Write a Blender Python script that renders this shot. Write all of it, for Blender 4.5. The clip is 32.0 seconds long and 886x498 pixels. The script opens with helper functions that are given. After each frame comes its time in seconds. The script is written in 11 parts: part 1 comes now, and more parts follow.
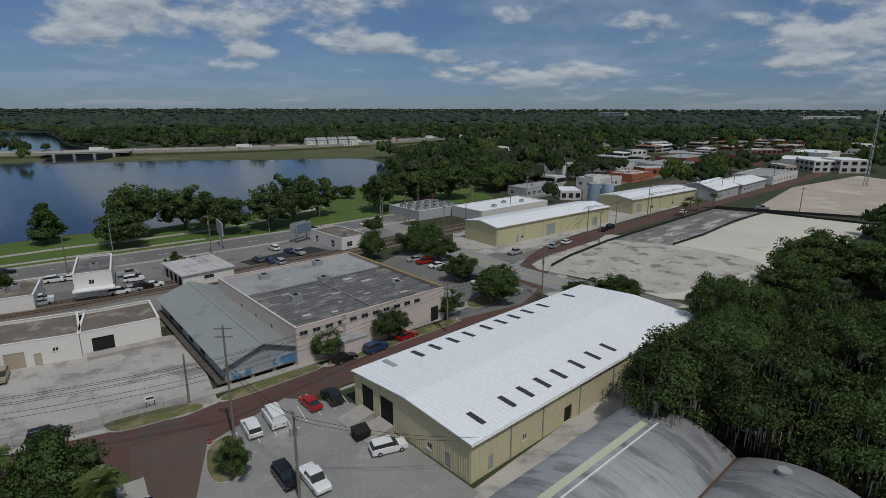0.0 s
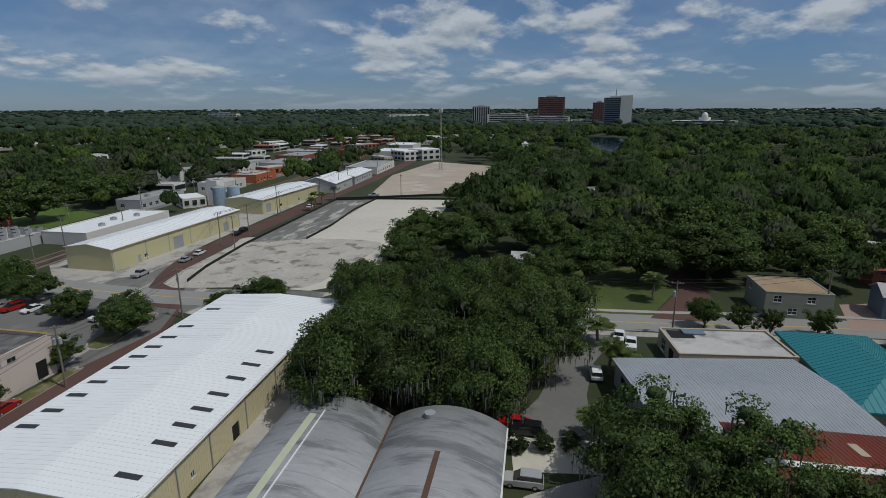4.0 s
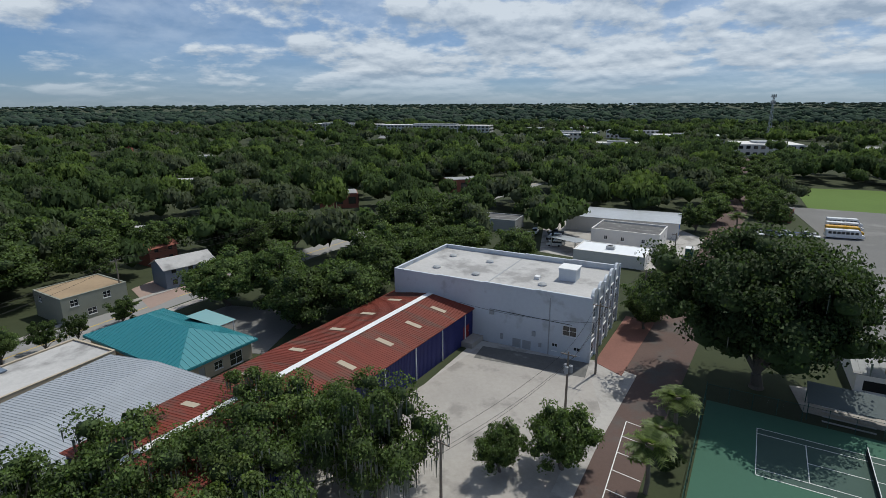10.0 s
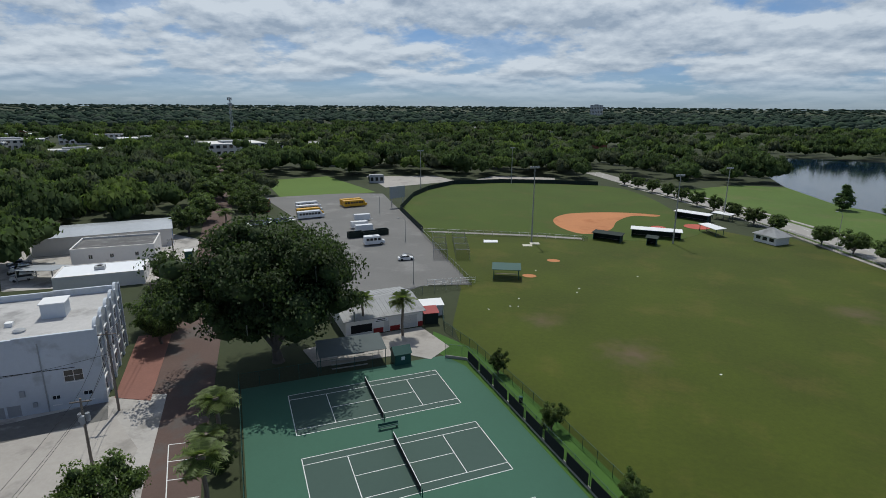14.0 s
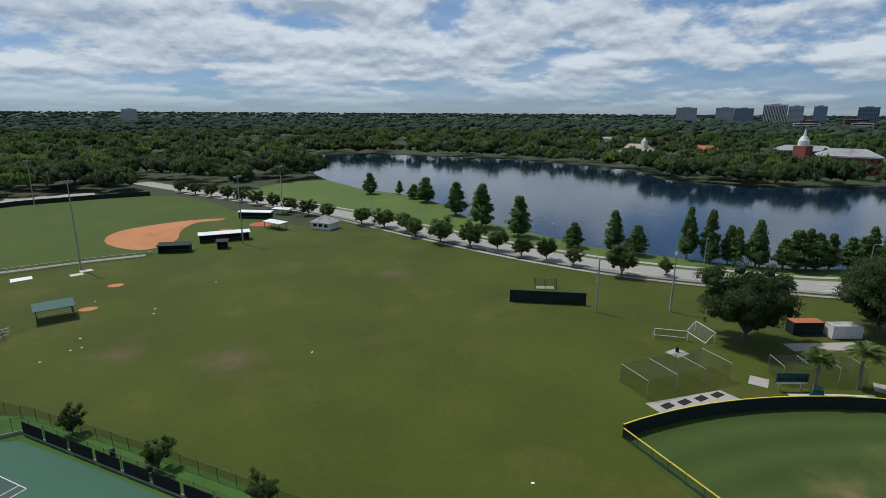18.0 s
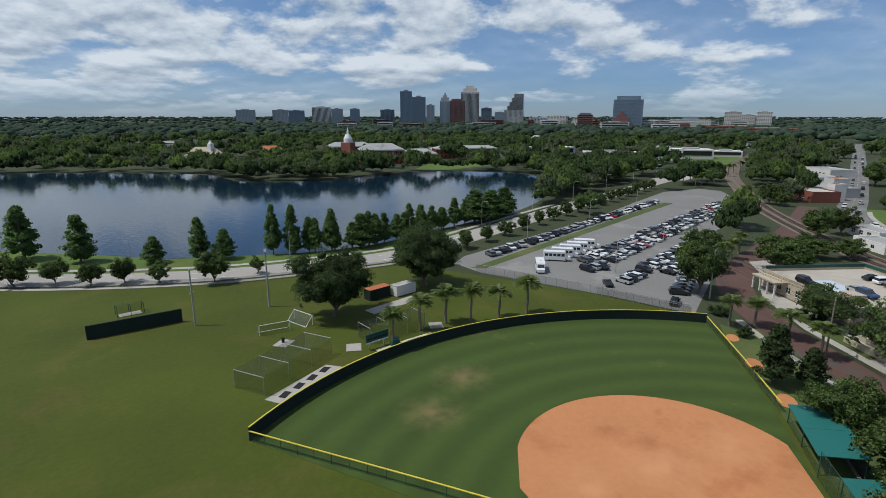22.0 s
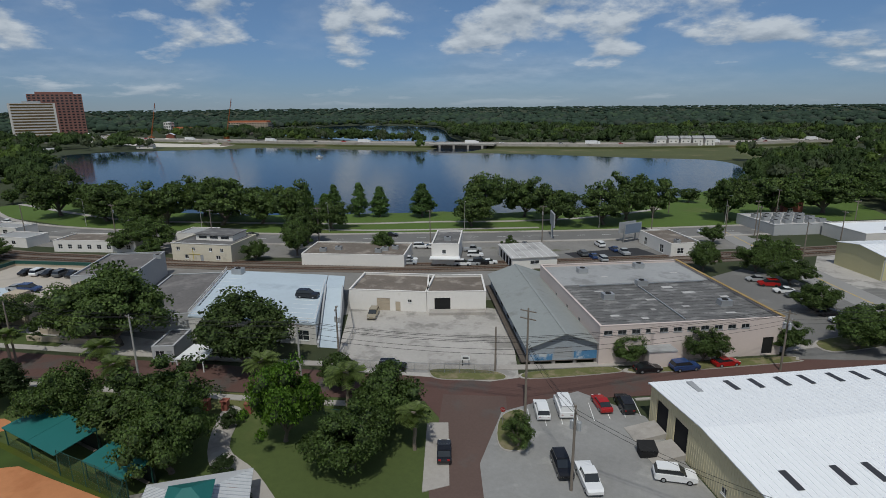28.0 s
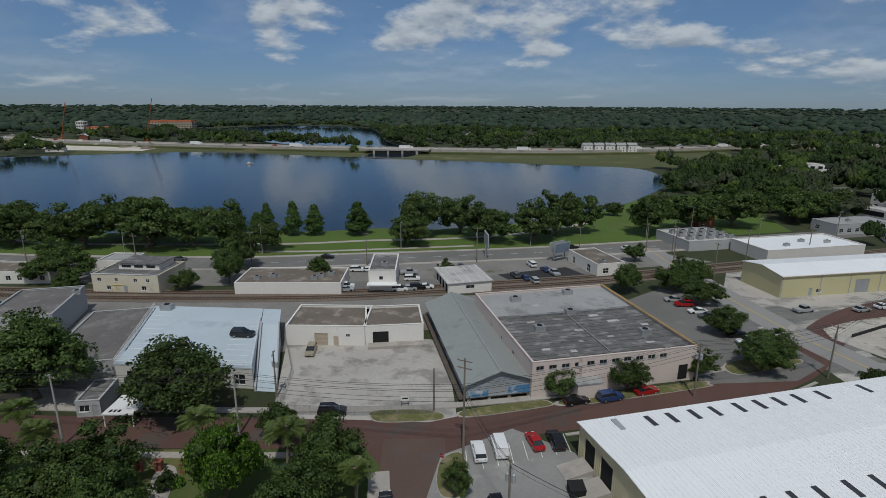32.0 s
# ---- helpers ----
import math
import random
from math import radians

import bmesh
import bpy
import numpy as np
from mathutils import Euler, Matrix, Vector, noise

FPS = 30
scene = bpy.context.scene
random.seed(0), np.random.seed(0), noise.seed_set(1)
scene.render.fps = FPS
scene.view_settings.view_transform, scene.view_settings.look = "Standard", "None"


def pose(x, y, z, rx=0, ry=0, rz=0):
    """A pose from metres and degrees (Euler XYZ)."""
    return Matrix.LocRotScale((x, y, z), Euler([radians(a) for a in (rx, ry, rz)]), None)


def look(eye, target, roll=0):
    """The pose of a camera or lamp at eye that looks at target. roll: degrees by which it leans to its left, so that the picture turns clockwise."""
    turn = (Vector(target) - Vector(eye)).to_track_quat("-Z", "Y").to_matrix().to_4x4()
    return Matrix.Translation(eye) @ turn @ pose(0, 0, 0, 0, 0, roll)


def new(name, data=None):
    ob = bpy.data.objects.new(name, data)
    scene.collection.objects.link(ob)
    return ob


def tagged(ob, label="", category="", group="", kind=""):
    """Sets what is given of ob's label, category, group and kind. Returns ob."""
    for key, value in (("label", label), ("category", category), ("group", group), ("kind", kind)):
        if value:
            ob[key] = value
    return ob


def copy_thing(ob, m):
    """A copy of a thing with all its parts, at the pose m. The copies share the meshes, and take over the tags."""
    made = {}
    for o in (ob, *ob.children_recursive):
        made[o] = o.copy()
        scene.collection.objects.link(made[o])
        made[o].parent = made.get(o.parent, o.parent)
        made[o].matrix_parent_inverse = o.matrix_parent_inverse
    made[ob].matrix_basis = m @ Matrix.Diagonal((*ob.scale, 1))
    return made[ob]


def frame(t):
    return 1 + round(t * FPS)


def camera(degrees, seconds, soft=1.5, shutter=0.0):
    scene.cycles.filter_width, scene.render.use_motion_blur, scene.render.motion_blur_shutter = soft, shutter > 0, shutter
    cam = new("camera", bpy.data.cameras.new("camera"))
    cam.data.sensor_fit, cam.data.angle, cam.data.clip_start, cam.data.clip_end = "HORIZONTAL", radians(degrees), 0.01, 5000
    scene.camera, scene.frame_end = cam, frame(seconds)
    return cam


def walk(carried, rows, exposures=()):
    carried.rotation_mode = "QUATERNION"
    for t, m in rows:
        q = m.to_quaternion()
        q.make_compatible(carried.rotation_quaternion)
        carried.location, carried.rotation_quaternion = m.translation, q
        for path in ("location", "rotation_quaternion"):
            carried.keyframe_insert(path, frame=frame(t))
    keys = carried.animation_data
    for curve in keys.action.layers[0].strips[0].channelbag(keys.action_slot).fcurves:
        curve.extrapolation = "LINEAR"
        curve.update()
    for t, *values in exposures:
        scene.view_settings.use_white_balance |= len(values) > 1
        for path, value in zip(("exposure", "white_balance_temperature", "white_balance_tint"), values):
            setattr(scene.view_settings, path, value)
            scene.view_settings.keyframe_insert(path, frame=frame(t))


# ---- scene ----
cam = camera(78.4, 32.0, soft=0.35)
PATH = [
    (0.00, (-0.00, -0.00, 42.86), (5.28, 96.62, 17.61), 0.11),
    (0.50, (-0.11, 0.10, 42.87), (13.17, 95.97, 17.73), 0.07),
    (1.00, (-0.14, 0.21, 42.90), (21.55, 94.53, 17.73), 0.06),
    (1.50, (-0.10, 0.31, 42.96), (29.51, 92.43, 17.72), 0.15),
    (2.00, (-0.08, 0.35, 43.00), (36.60, 89.89, 17.76), 0.12),
    (2.50, (-0.12, 0.37, 43.03), (43.68, 86.67, 17.86), -0.00),
    (3.00, (-0.17, 0.42, 43.05), (51.01, 82.55, 17.87), -0.10),
    (3.50, (-0.22, 0.50, 43.07), (57.72, 78.01, 17.87), -0.14),
    (4.00, (-0.25, 0.56, 43.10), (63.64, 73.22, 17.84), -0.16),
    (4.50, (-0.28, 0.60, 43.11), (68.77, 68.36, 17.81), -0.17),
    (5.00, (-0.31, 0.64, 43.13), (73.59, 63.06, 17.79), -0.17),
    (5.50, (-0.34, 0.69, 43.13), (78.45, 56.82, 17.79), -0.17),
    (6.00, (-0.33, 0.75, 43.07), (83.12, 49.69, 17.76), -0.17),
    (6.50, (-0.31, 0.81, 42.96), (87.07, 42.37, 17.69), -0.14),
    (7.00, (-0.27, 0.87, 42.86), (90.57, 34.17, 17.58), -0.14),
    (7.50, (-0.16, 0.88, 42.79), (93.51, 25.01, 17.44), -0.21),
    (8.00, (0.00, 0.84, 42.74), (95.75, 14.45, 17.30), -0.26),
    (8.50, (0.18, 0.78, 42.74), (96.82, 3.05, 17.13), -0.43),
    (9.00, (0.32, 0.78, 42.80), (96.39, -9.25, 16.95), -0.39),
    (9.50, (0.39, 0.85, 42.86), (94.37, -21.38, 16.88), -0.27),
    (10.00, (0.46, 0.93, 42.89), (90.95, -32.72, 16.83), -0.30),
    (10.50, (0.55, 0.98, 42.89), (86.49, -42.97, 16.77), -0.28),
    (11.00, (0.68, 1.02, 42.87), (80.85, -52.71, 16.71), -0.26),
    (11.50, (0.80, 1.07, 42.86), (74.12, -61.67, 16.64), -0.11),
    (12.00, (0.86, 1.14, 42.80), (67.05, -69.11, 16.66), -0.03),
    (12.50, (0.90, 1.24, 42.76), (59.15, -75.83, 16.94), 0.13),
    (13.00, (0.96, 1.32, 42.80), (50.50, -81.61, 16.92), 0.17),
    (13.50, (1.06, 1.36, 42.86), (41.43, -86.40, 17.01), 0.28),
    (14.00, (1.17, 1.39, 42.86), (31.31, -90.43, 17.16), 0.39),
    (14.50, (1.27, 1.43, 42.82), (21.42, -93.12, 17.26), 0.49),
    (15.00, (1.36, 1.45, 42.73), (11.72, -94.71, 17.34), 0.49),
    (15.50, (1.45, 1.47, 42.61), (2.57, -95.31, 17.45), 0.38),
    (16.00, (1.53, 1.48, 42.49), (-6.32, -95.04, 17.55), 0.25),
    (16.50, (1.62, 1.50, 42.40), (-15.24, -93.90, 17.62), 0.22),
    (17.00, (1.76, 1.52, 42.37), (-24.14, -91.86, 17.70), 0.27),
    (17.50, (1.93, 1.52, 42.40), (-32.63, -89.05, 17.86), 0.35),
    (18.00, (2.06, 1.52, 42.47), (-41.06, -85.30, 17.94), 0.33),
    (18.50, (2.17, 1.54, 42.54), (-49.20, -80.70, 18.09), 0.28),
    (19.00, (2.26, 1.55, 42.58), (-56.07, -75.95, 18.26), 0.28),
    (19.50, (2.32, 1.54, 42.60), (-62.21, -70.90, 18.33), 0.25),
    (20.00, (2.39, 1.50, 42.63), (-68.48, -64.77, 18.43), 0.21),
    (20.50, (2.48, 1.51, 42.66), (-74.32, -57.79, 18.48), 0.24),
    (21.00, (2.60, 1.57, 42.65), (-79.41, -50.32, 18.53), 0.16),
    (21.50, (2.70, 1.61, 42.62), (-84.07, -41.88, 18.58), 0.10),
    (22.00, (2.81, 1.59, 42.56), (-87.99, -32.80, 18.61), 0.02),
    (22.50, (2.92, 1.52, 42.49), (-91.26, -22.18, 18.61), -0.08),
    (23.00, (3.06, 1.43, 42.40), (-93.32, -10.65, 18.63), -0.07),
    (23.50, (3.17, 1.33, 42.36), (-93.96, 1.12, 18.59), -0.15),
    (24.00, (3.20, 1.24, 42.39), (-93.15, 13.50, 18.57), -0.32),
    (24.50, (3.18, 1.14, 42.43), (-90.55, 26.35, 18.37), -0.44),
    (25.00, (3.17, 0.98, 42.46), (-85.83, 39.57, 18.17), -0.54),
    (25.50, (3.15, 0.82, 42.49), (-79.06, 52.20, 17.99), -0.59),
    (26.00, (3.13, 0.71, 42.53), (-70.21, 64.01, 17.75), -0.61),
    (26.50, (3.09, 0.65, 42.57), (-59.68, 74.39, 17.63), -0.64),
    (27.00, (3.03, 0.62, 42.65), (-51.69, 80.46, 17.52), -0.65),
    (27.50, (2.96, 0.60, 42.74), (-49.03, 82.19, 17.43), -0.62),
    (28.00, (2.89, 0.58, 42.83), (-48.74, 82.34, 17.35), -0.55),
    (28.50, (2.84, 0.55, 43.04), (-47.46, 83.10, 17.41), -0.44),
    (29.00, (2.81, 0.54, 43.63), (-44.48, 84.80, 17.87), -0.32),
    (29.50, (2.78, 0.57, 44.67), (-41.88, 86.24, 18.86), -0.16),
    (30.00, (2.75, 0.58, 45.98), (-40.12, 87.19, 20.27), -0.04),
    (30.50, (2.73, 0.55, 47.38), (-39.20, 87.59, 21.57), 0.10),
    (31.00, (2.74, 0.50, 48.70), (-38.87, 87.66, 22.76), 0.14),
    (31.50, (2.76, 0.46, 49.84), (-38.64, 87.71, 23.87), 0.23),
    (32.00, (2.78, 0.47, 50.86), (-38.48, 87.80, 24.95), 0.31),
]
walk(cam, [(t, look(eye, target, roll)) for t, eye, target, roll in PATH], exposures=[(0.0, -0.66, 6350, 6), (5.6, -0.42, 6350, 6), (7.0, -0.18, 6350, 6), (9.0, 0.0, 6350, 6), (13.0, -0.1, 6350, 6), (22.0, 0.05, 6350, 6), (26.0, -0.2, 6350, 6), (32.0, -0.55, 6350, 6)])

# ---- sky and sun ----
SUN_AZ, SUN_EL = radians(-65), radians(61)
world = bpy.data.worlds.new("world")
scene.world = world
world.use_nodes = True
wn, wl = world.node_tree.nodes, world.node_tree.links
wn.clear()


def wnode(kind, **kw):
    n = wn.new(kind)
    for k, v in kw.items():
        n.inputs[k].default_value = v
    return n


def wmath(op, a, b=None, clamp=False):
    n = wn.new("ShaderNodeMath")
    n.operation, n.use_clamp = op, clamp
    for i, v in enumerate((a, b)):
        if v is None:
            continue
        if isinstance(v, (int, float)):
            n.inputs[i].default_value = v
        else:
            wl.new(v, n.inputs[i])
    return n.outputs[0]


sky = wn.new("ShaderNodeTexSky")
sky.sky_type, sky.sun_disc = "NISHITA", False
sky.sun_elevation, sky.sun_rotation = SUN_EL, radians(90) - SUN_AZ
sky.air_density, sky.dust_density, sky.ozone_density = 1.0, 0.0, 3.0
coord = wn.new("ShaderNodeTexCoord")
sep = wn.new("ShaderNodeSeparateXYZ")
wl.new(coord.outputs["Generated"], sep.inputs[0])
high = wmath("MAXIMUM", sep.outputs[2], 0.0)
# cumulus: noise over the sky, flattened towards the horizon
rise = wmath("LOGARITHM", wmath("ADD", high, 0.085), math.e)


def cloud(scale, detail, lift, seed):
    v = wn.new("ShaderNodeCombineXYZ")
    wl.new(wmath("ADD", sep.outputs[0], seed), v.inputs[0])
    wl.new(sep.outputs[1], v.inputs[1])
    wl.new(wmath("ADD", wmath("MULTIPLY", rise, 0.52), lift), v.inputs[2])
    n = wnode("ShaderNodeTexNoise", Scale=scale, Detail=detail, Roughness=0.56)
    wl.new(v.outputs[0], n.inputs["Vector"])
    return n.outputs[0]


puff, above, wide = cloud(6.2, 12.0, 0.0, 3.7), cloud(6.2, 12.0, 0.03, 3.7), cloud(1.7, 3.0, 0.0, 8.2)
# more cloud on the sunny side of the sky than behind it
sunny = wmath("ADD", wmath("MULTIPLY", sep.outputs[0], math.cos(SUN_AZ + 0.1)), wmath("MULTIPLY", sep.outputs[1], math.sin(SUN_AZ + 0.1)))
side = wmath("ADD", wmath("MULTIPLY", sunny, 0.75), 0.55, clamp=True)
cover = wmath("ADD", wmath("MULTIPLY", puff, 0.75), wmath("MULTIPLY", wide, 0.40))
cover = wmath("ADD", cover, wmath("MULTIPLY", side, 0.105))
mask = wmath("MULTIPLY", wmath("SUBTRACT", cover, 0.60), 13.0, clamp=True)
# a thin veil of drawn-out high cloud under the cumulus
veil = wmath("MULTIPLY", wmath("SUBTRACT", wmath("ADD", cloud(2.2, 7.0, 0.4, 1.3), wmath("MULTIPLY", side, 0.13)), 0.47), 3.2, clamp=True)
mask = wmath("MAXIMUM", mask, wmath("MULTIPLY", veil, 0.55))
mask = wmath("MULTIPLY", mask, wmath("ADD", wmath("MULTIPLY", high, 16.0), 0.12, clamp=True))
lit = wmath("ADD", wmath("MULTIPLY", wmath("SUBTRACT", puff, above), 5.5), 0.55, clamp=True)
grey = wnode("ShaderNodeMix")
grey.data_type = "RGBA"
wl.new(lit, grey.inputs[0])
grey.inputs[6].default_value, grey.inputs[7].default_value = (3.3, 3.9, 4.8, 1), (6.8, 7.2, 7.8, 1)
blend = wnode("ShaderNodeMix")
blend.data_type = "RGBA"
wl.new(wmath("MULTIPLY", mask, 0.9), blend.inputs[0])
haze = wnode("ShaderNodeMix")
haze.data_type, haze.blend_type = "RGBA", "MULTIPLY"
haze.inputs[0].default_value = 1.0
wl.new(sky.outputs[0], haze.inputs[6])
tint = wnode("ShaderNodeMix")
tint.data_type = "RGBA"
wl.new(wmath("MULTIPLY", high, 6.0, clamp=True), tint.inputs[0])
tint.inputs[6].default_value, tint.inputs[7].default_value = (0.30, 0.42, 0.72, 1), (0.54, 0.62, 0.78, 1)
wl.new(tint.outputs[2], haze.inputs[7])
wl.new(haze.outputs[2], blend.inputs[6])
wl.new(grey.outputs[2], blend.inputs[7])
bg = wnode("ShaderNodeBackground", Strength=0.10)
wl.new(blend.outputs[2], bg.inputs[0])
wl.new(bg.outputs[0], wn.new("ShaderNodeOutputWorld").inputs[0])

sun = new("sun", bpy.data.lights.new("sun", "SUN"))
sun.data.energy, sun.data.angle, sun.data.color = 3.0, radians(0.53), (1.0, 0.96, 0.9)
sun.matrix_world = look((60, -130, 270), (60 - math.cos(SUN_EL) * math.cos(SUN_AZ), -130 - math.cos(SUN_EL) * math.sin(SUN_AZ), 270 - math.sin(SUN_EL)))

# ---- materials ----
def material(name, base, rough=0.8, vary=0.18, big=0.05, small=1.2, bump=0.15, metal=0.0, second=None, second_at=0.6, second_scale=0.15, each=0.0, island=0.0, stretch=None, spec=0.35):
    m = bpy.data.materials.new(name)
    m.use_nodes = True
    nt = m.node_tree
    p = nt.nodes["Principled BSDF"]
    p.inputs["Roughness"].default_value, p.inputs["Metallic"].default_value = rough, metal
    p.inputs["Specular IOR Level"].default_value = spec
    geo = nt.nodes.new("ShaderNodeNewGeometry")
    where = geo.outputs["Position"]
    if stretch:
        mp = nt.nodes.new("ShaderNodeMapping")
        mp.vector_type = "TEXTURE"
        mp.inputs["Rotation"].default_value[2] = radians(stretch[0])
        mp.inputs["Scale"].default_value = [1 / k for k in stretch[1]]
        nt.links.new(where, mp.inputs[0])
        where = mp.outputs[0]

    def noisy(scale, detail, rough_):
        n = nt.nodes.new("ShaderNodeTexNoise")
        n.inputs["Scale"].default_value, n.inputs["Detail"].default_value, n.inputs["Roughness"].default_value = scale, detail, rough_
        nt.links.new(where, n.inputs["Vector"])
        return n.outputs[0]

    def maths(op, a, b, c=None, clamp=False):
        n = nt.nodes.new("ShaderNodeMath")
        n.operation, n.use_clamp = op, clamp
        for i, v in enumerate((a, b, c)):
            if v is None:
                continue
            if isinstance(v, (int, float)):
                n.inputs[i].default_value = v
            else:
                nt.links.new(v, n.inputs[i])
        return n.outputs[0]

    a, b = noisy(big, 4, 0.55), noisy(small, 6, 0.78)
    value = maths("ADD", maths("MULTIPLY", maths("SUBTRACT", a, 0.5), 2.4 * vary), maths("MULTIPLY", maths("SUBTRACT", b, 0.5), 2.4 * vary))
    if each:
        info = nt.nodes.new("ShaderNodeObjectInfo")
        value = maths("ADD", value, maths("MULTIPLY", maths("SUBTRACT", info.outputs["Random"], 0.5), 2 * each))
    if island:
        value = maths("ADD", value, maths("MULTIPLY", maths("SUBTRACT", geo.outputs["Random Per Island"], 0.5), 2 * island))
    value = maths("MAXIMUM", maths("ADD", value, 1.0), 0.1)
    colour = nt.nodes.new("ShaderNodeMix")
    colour.data_type, colour.blend_type = "RGBA", "MIX"
    colour.inputs[6].default_value = (*base, 1)
    colour.inputs[7].default_value = (*(second or base), 1)
    if second:
        c = noisy(second_scale, 6, 0.6)
        nt.links.new(maths("MULTIPLY", maths("SUBTRACT", c, second_at), 9.0, clamp=True), colour.inputs[0])
    else:
        colour.inputs[0].default_value = 0.0
    scaled = nt.nodes.new("ShaderNodeVectorMath")
    scaled.operation = "SCALE"
    nt.links.new(colour.outputs[2], scaled.inputs[0])
    nt.links.new(value, scaled.inputs["Scale"])
    nt.links.new(scaled.outputs[0], p.inputs["Base Color"])
    if bump:
        bp = nt.nodes.new("ShaderNodeBump")
        bp.inputs["Strength"].default_value, bp.inputs["Distance"].default_value = bump, 0.05
        nt.links.new(b, bp.inputs["Height"])
        nt.links.new(bp.outputs[0], p.inputs["Normal"])
    return m


GROUND = material("ground_earth", (0.042, 0.052, 0.022), 0.95, 0.3, 0.02, 0.4, 0.2, second=(0.10, 0.095, 0.06), second_at=0.64, second_scale=0.02)
GRASS = material("lawn", (0.070, 0.096, 0.026), 0.95, 0.24, 0.035, 0.8, 0.3, second=(0.115, 0.118, 0.042), second_at=0.53, second_scale=0.035)
FIELD = material("worn_field_grass", (0.053, 0.070, 0.004), 0.95, 0.34, 0.045, 1.1, 0.3, second=(0.071, 0.076, 0.009), second_at=0.53, second_scale=0.07)
BALLGRASS = material("mown_outfield_grass", (0.044, 0.072, 0.012), 0.95, 0.16, 0.04, 0.7, 0.3, second=(0.095, 0.105, 0.032), second_at=0.6, second_scale=0.05)
PARKGRASS = material("park_grass", (0.082, 0.132, 0.024), 0.95, 0.22, 0.03, 0.6, 0.2, second=(0.105, 0.13, 0.035), second_at=0.56, second_scale=0.05)
ASPHALT = material("grey_asphalt", (0.165, 0.16, 0.152), 0.9, 0.18, 0.06, 1.5, 0.2, second=(0.215, 0.208, 0.198), second_at=0.55, second_scale=0.08)
DARKASPHALT = material("dark_asphalt", (0.034, 0.034, 0.037), 0.9, 0.15, 0.06, 1.5, 0.2)
CONCRETE = material("pale_concrete", (0.37, 0.342, 0.31), 0.9, 0.17, 0.09, 1.3, 0.2, second=(0.26, 0.24, 0.218), second_at=0.55, second_scale=0.15)
YARD = material("old_concrete_yard", (0.41, 0.385, 0.355), 0.9, 0.2, 0.1, 1.3, 0.2, second=(0.25, 0.235, 0.215), second_at=0.51, second_scale=0.17)
BRICKROAD = material("red_brick_paving", (0.105, 0.058, 0.048), 0.9, 0.25, 0.08, 2.5, 0.3, second=(0.085, 0.07, 0.062), second_at=0.55, second_scale=0.12)
TANSAND = material("tan_sand_lot", (0.42, 0.355, 0.29), 0.95, 0.2, 0.04, 0.5, 0.3, second=(0.52, 0.47, 0.41), second_at=0.55, second_scale=0.05)
SAND = material("pale_sand_lot", (0.56, 0.52, 0.45), 0.95, 0.14, 0.03, 0.5, 0.3, second=(0.40, 0.36, 0.30), second_at=0.6, second_scale=0.06)
RUBBLE = material("old_slab_lot", (0.17, 0.165, 0.155), 0.95, 0.4, 0.1, 0.8, 0.3, second=(0.46, 0.44, 0.40), second_at=0.515, second_scale=0.16, stretch=(38, (0.35, 1.2, 1)))
CLAY = material("orange_infield_clay", (0.47, 0.20, 0.085), 0.95, 0.14, 0.06, 0.9, 0.2, second=(0.38, 0.145, 0.058), second_at=0.53, second_scale=0.07)
COURT = material("green_court", (0.038, 0.112, 0.072), 0.8, 0.09, 0.09, 1.5, 0.05)
COURTDARK = material("dark_green_court", (0.046, 0.084, 0.068), 0.8, 0.08, 0.1, 1.5, 0.05)
WHITELINE = material("white_line_paint", (0.72, 0.72, 0.7), 0.7, 0.08, 0.3, 2, 0.0)
YELLOWLINE = material("yellow_line_paint", (0.6, 0.42, 0.06), 0.7, 0.1, 0.3, 2, 0.0)
BALLAST = material("rail_ballast", (0.16, 0.13, 0.105), 0.95, 0.3, 0.2, 2.5, 0.4)
STEEL = material("galvanised_steel", (0.42, 0.43, 0.44), 0.5, 0.1, 0.3, 2, 0.05, metal=0.6)
RUSTRAIL = material("rusty_rail", (0.17, 0.10, 0.07), 0.6, 0.2, 0.5, 3, 0.1, metal=0.5)
TIE = material("old_sleeper_wood", (0.11, 0.09, 0.075), 0.9, 0.25, 0.5, 3, 0.2, each=0.2)
WHITEROOF = material("white_metal_roof", (0.82, 0.83, 0.84), 0.45, 0.045, 0.05, 0.5, 0.05, stretch=(-50.5, (0.12, 1.2, 1)))
CREAM = material("cream_metal_siding", (0.56, 0.50, 0.33), 0.6, 0.05, 0.1, 1.5, 0.05)
YELLOWWALL = material("pale_yellow_siding", (0.52, 0.48, 0.285), 0.6, 0.06, 0.1, 1.5, 0.05)
PINKWALL = material("faded_pink_stucco", (0.60, 0.51, 0.47), 0.9, 0.07, 0.12, 1.6, 0.15, second=(0.48, 0.42, 0.39), second_at=0.63, second_scale=0.3)
WHITEWALL = material("white_painted_wall", (0.72, 0.69, 0.65), 0.85, 0.07, 0.15, 1.5, 0.12, second=(0.55, 0.51, 0.46), second_at=0.64, second_scale=0.3)
BLUEWHITE = material("bluish_white_stucco", (0.54, 0.575, 0.615), 0.85, 0.09, 0.12, 1.5, 0.12, second=(0.40, 0.42, 0.44), second_at=0.56, second_scale=0.22)
TARROOF = material("weathered_tar_roof", (0.125, 0.122, 0.12), 0.95, 0.40, 0.25, 2.2, 0.25, second=(0.235, 0.23, 0.222), second_at=0.52, second_scale=0.45, stretch=(38, (0.6, 1.2, 1)))
BROWNROOF = material("brown_gravel_roof", (0.155, 0.13, 0.108), 0.95, 0.34, 0.15, 1.5, 0.2, second=(0.27, 0.235, 0.20), second_at=0.53, second_scale=0.28)
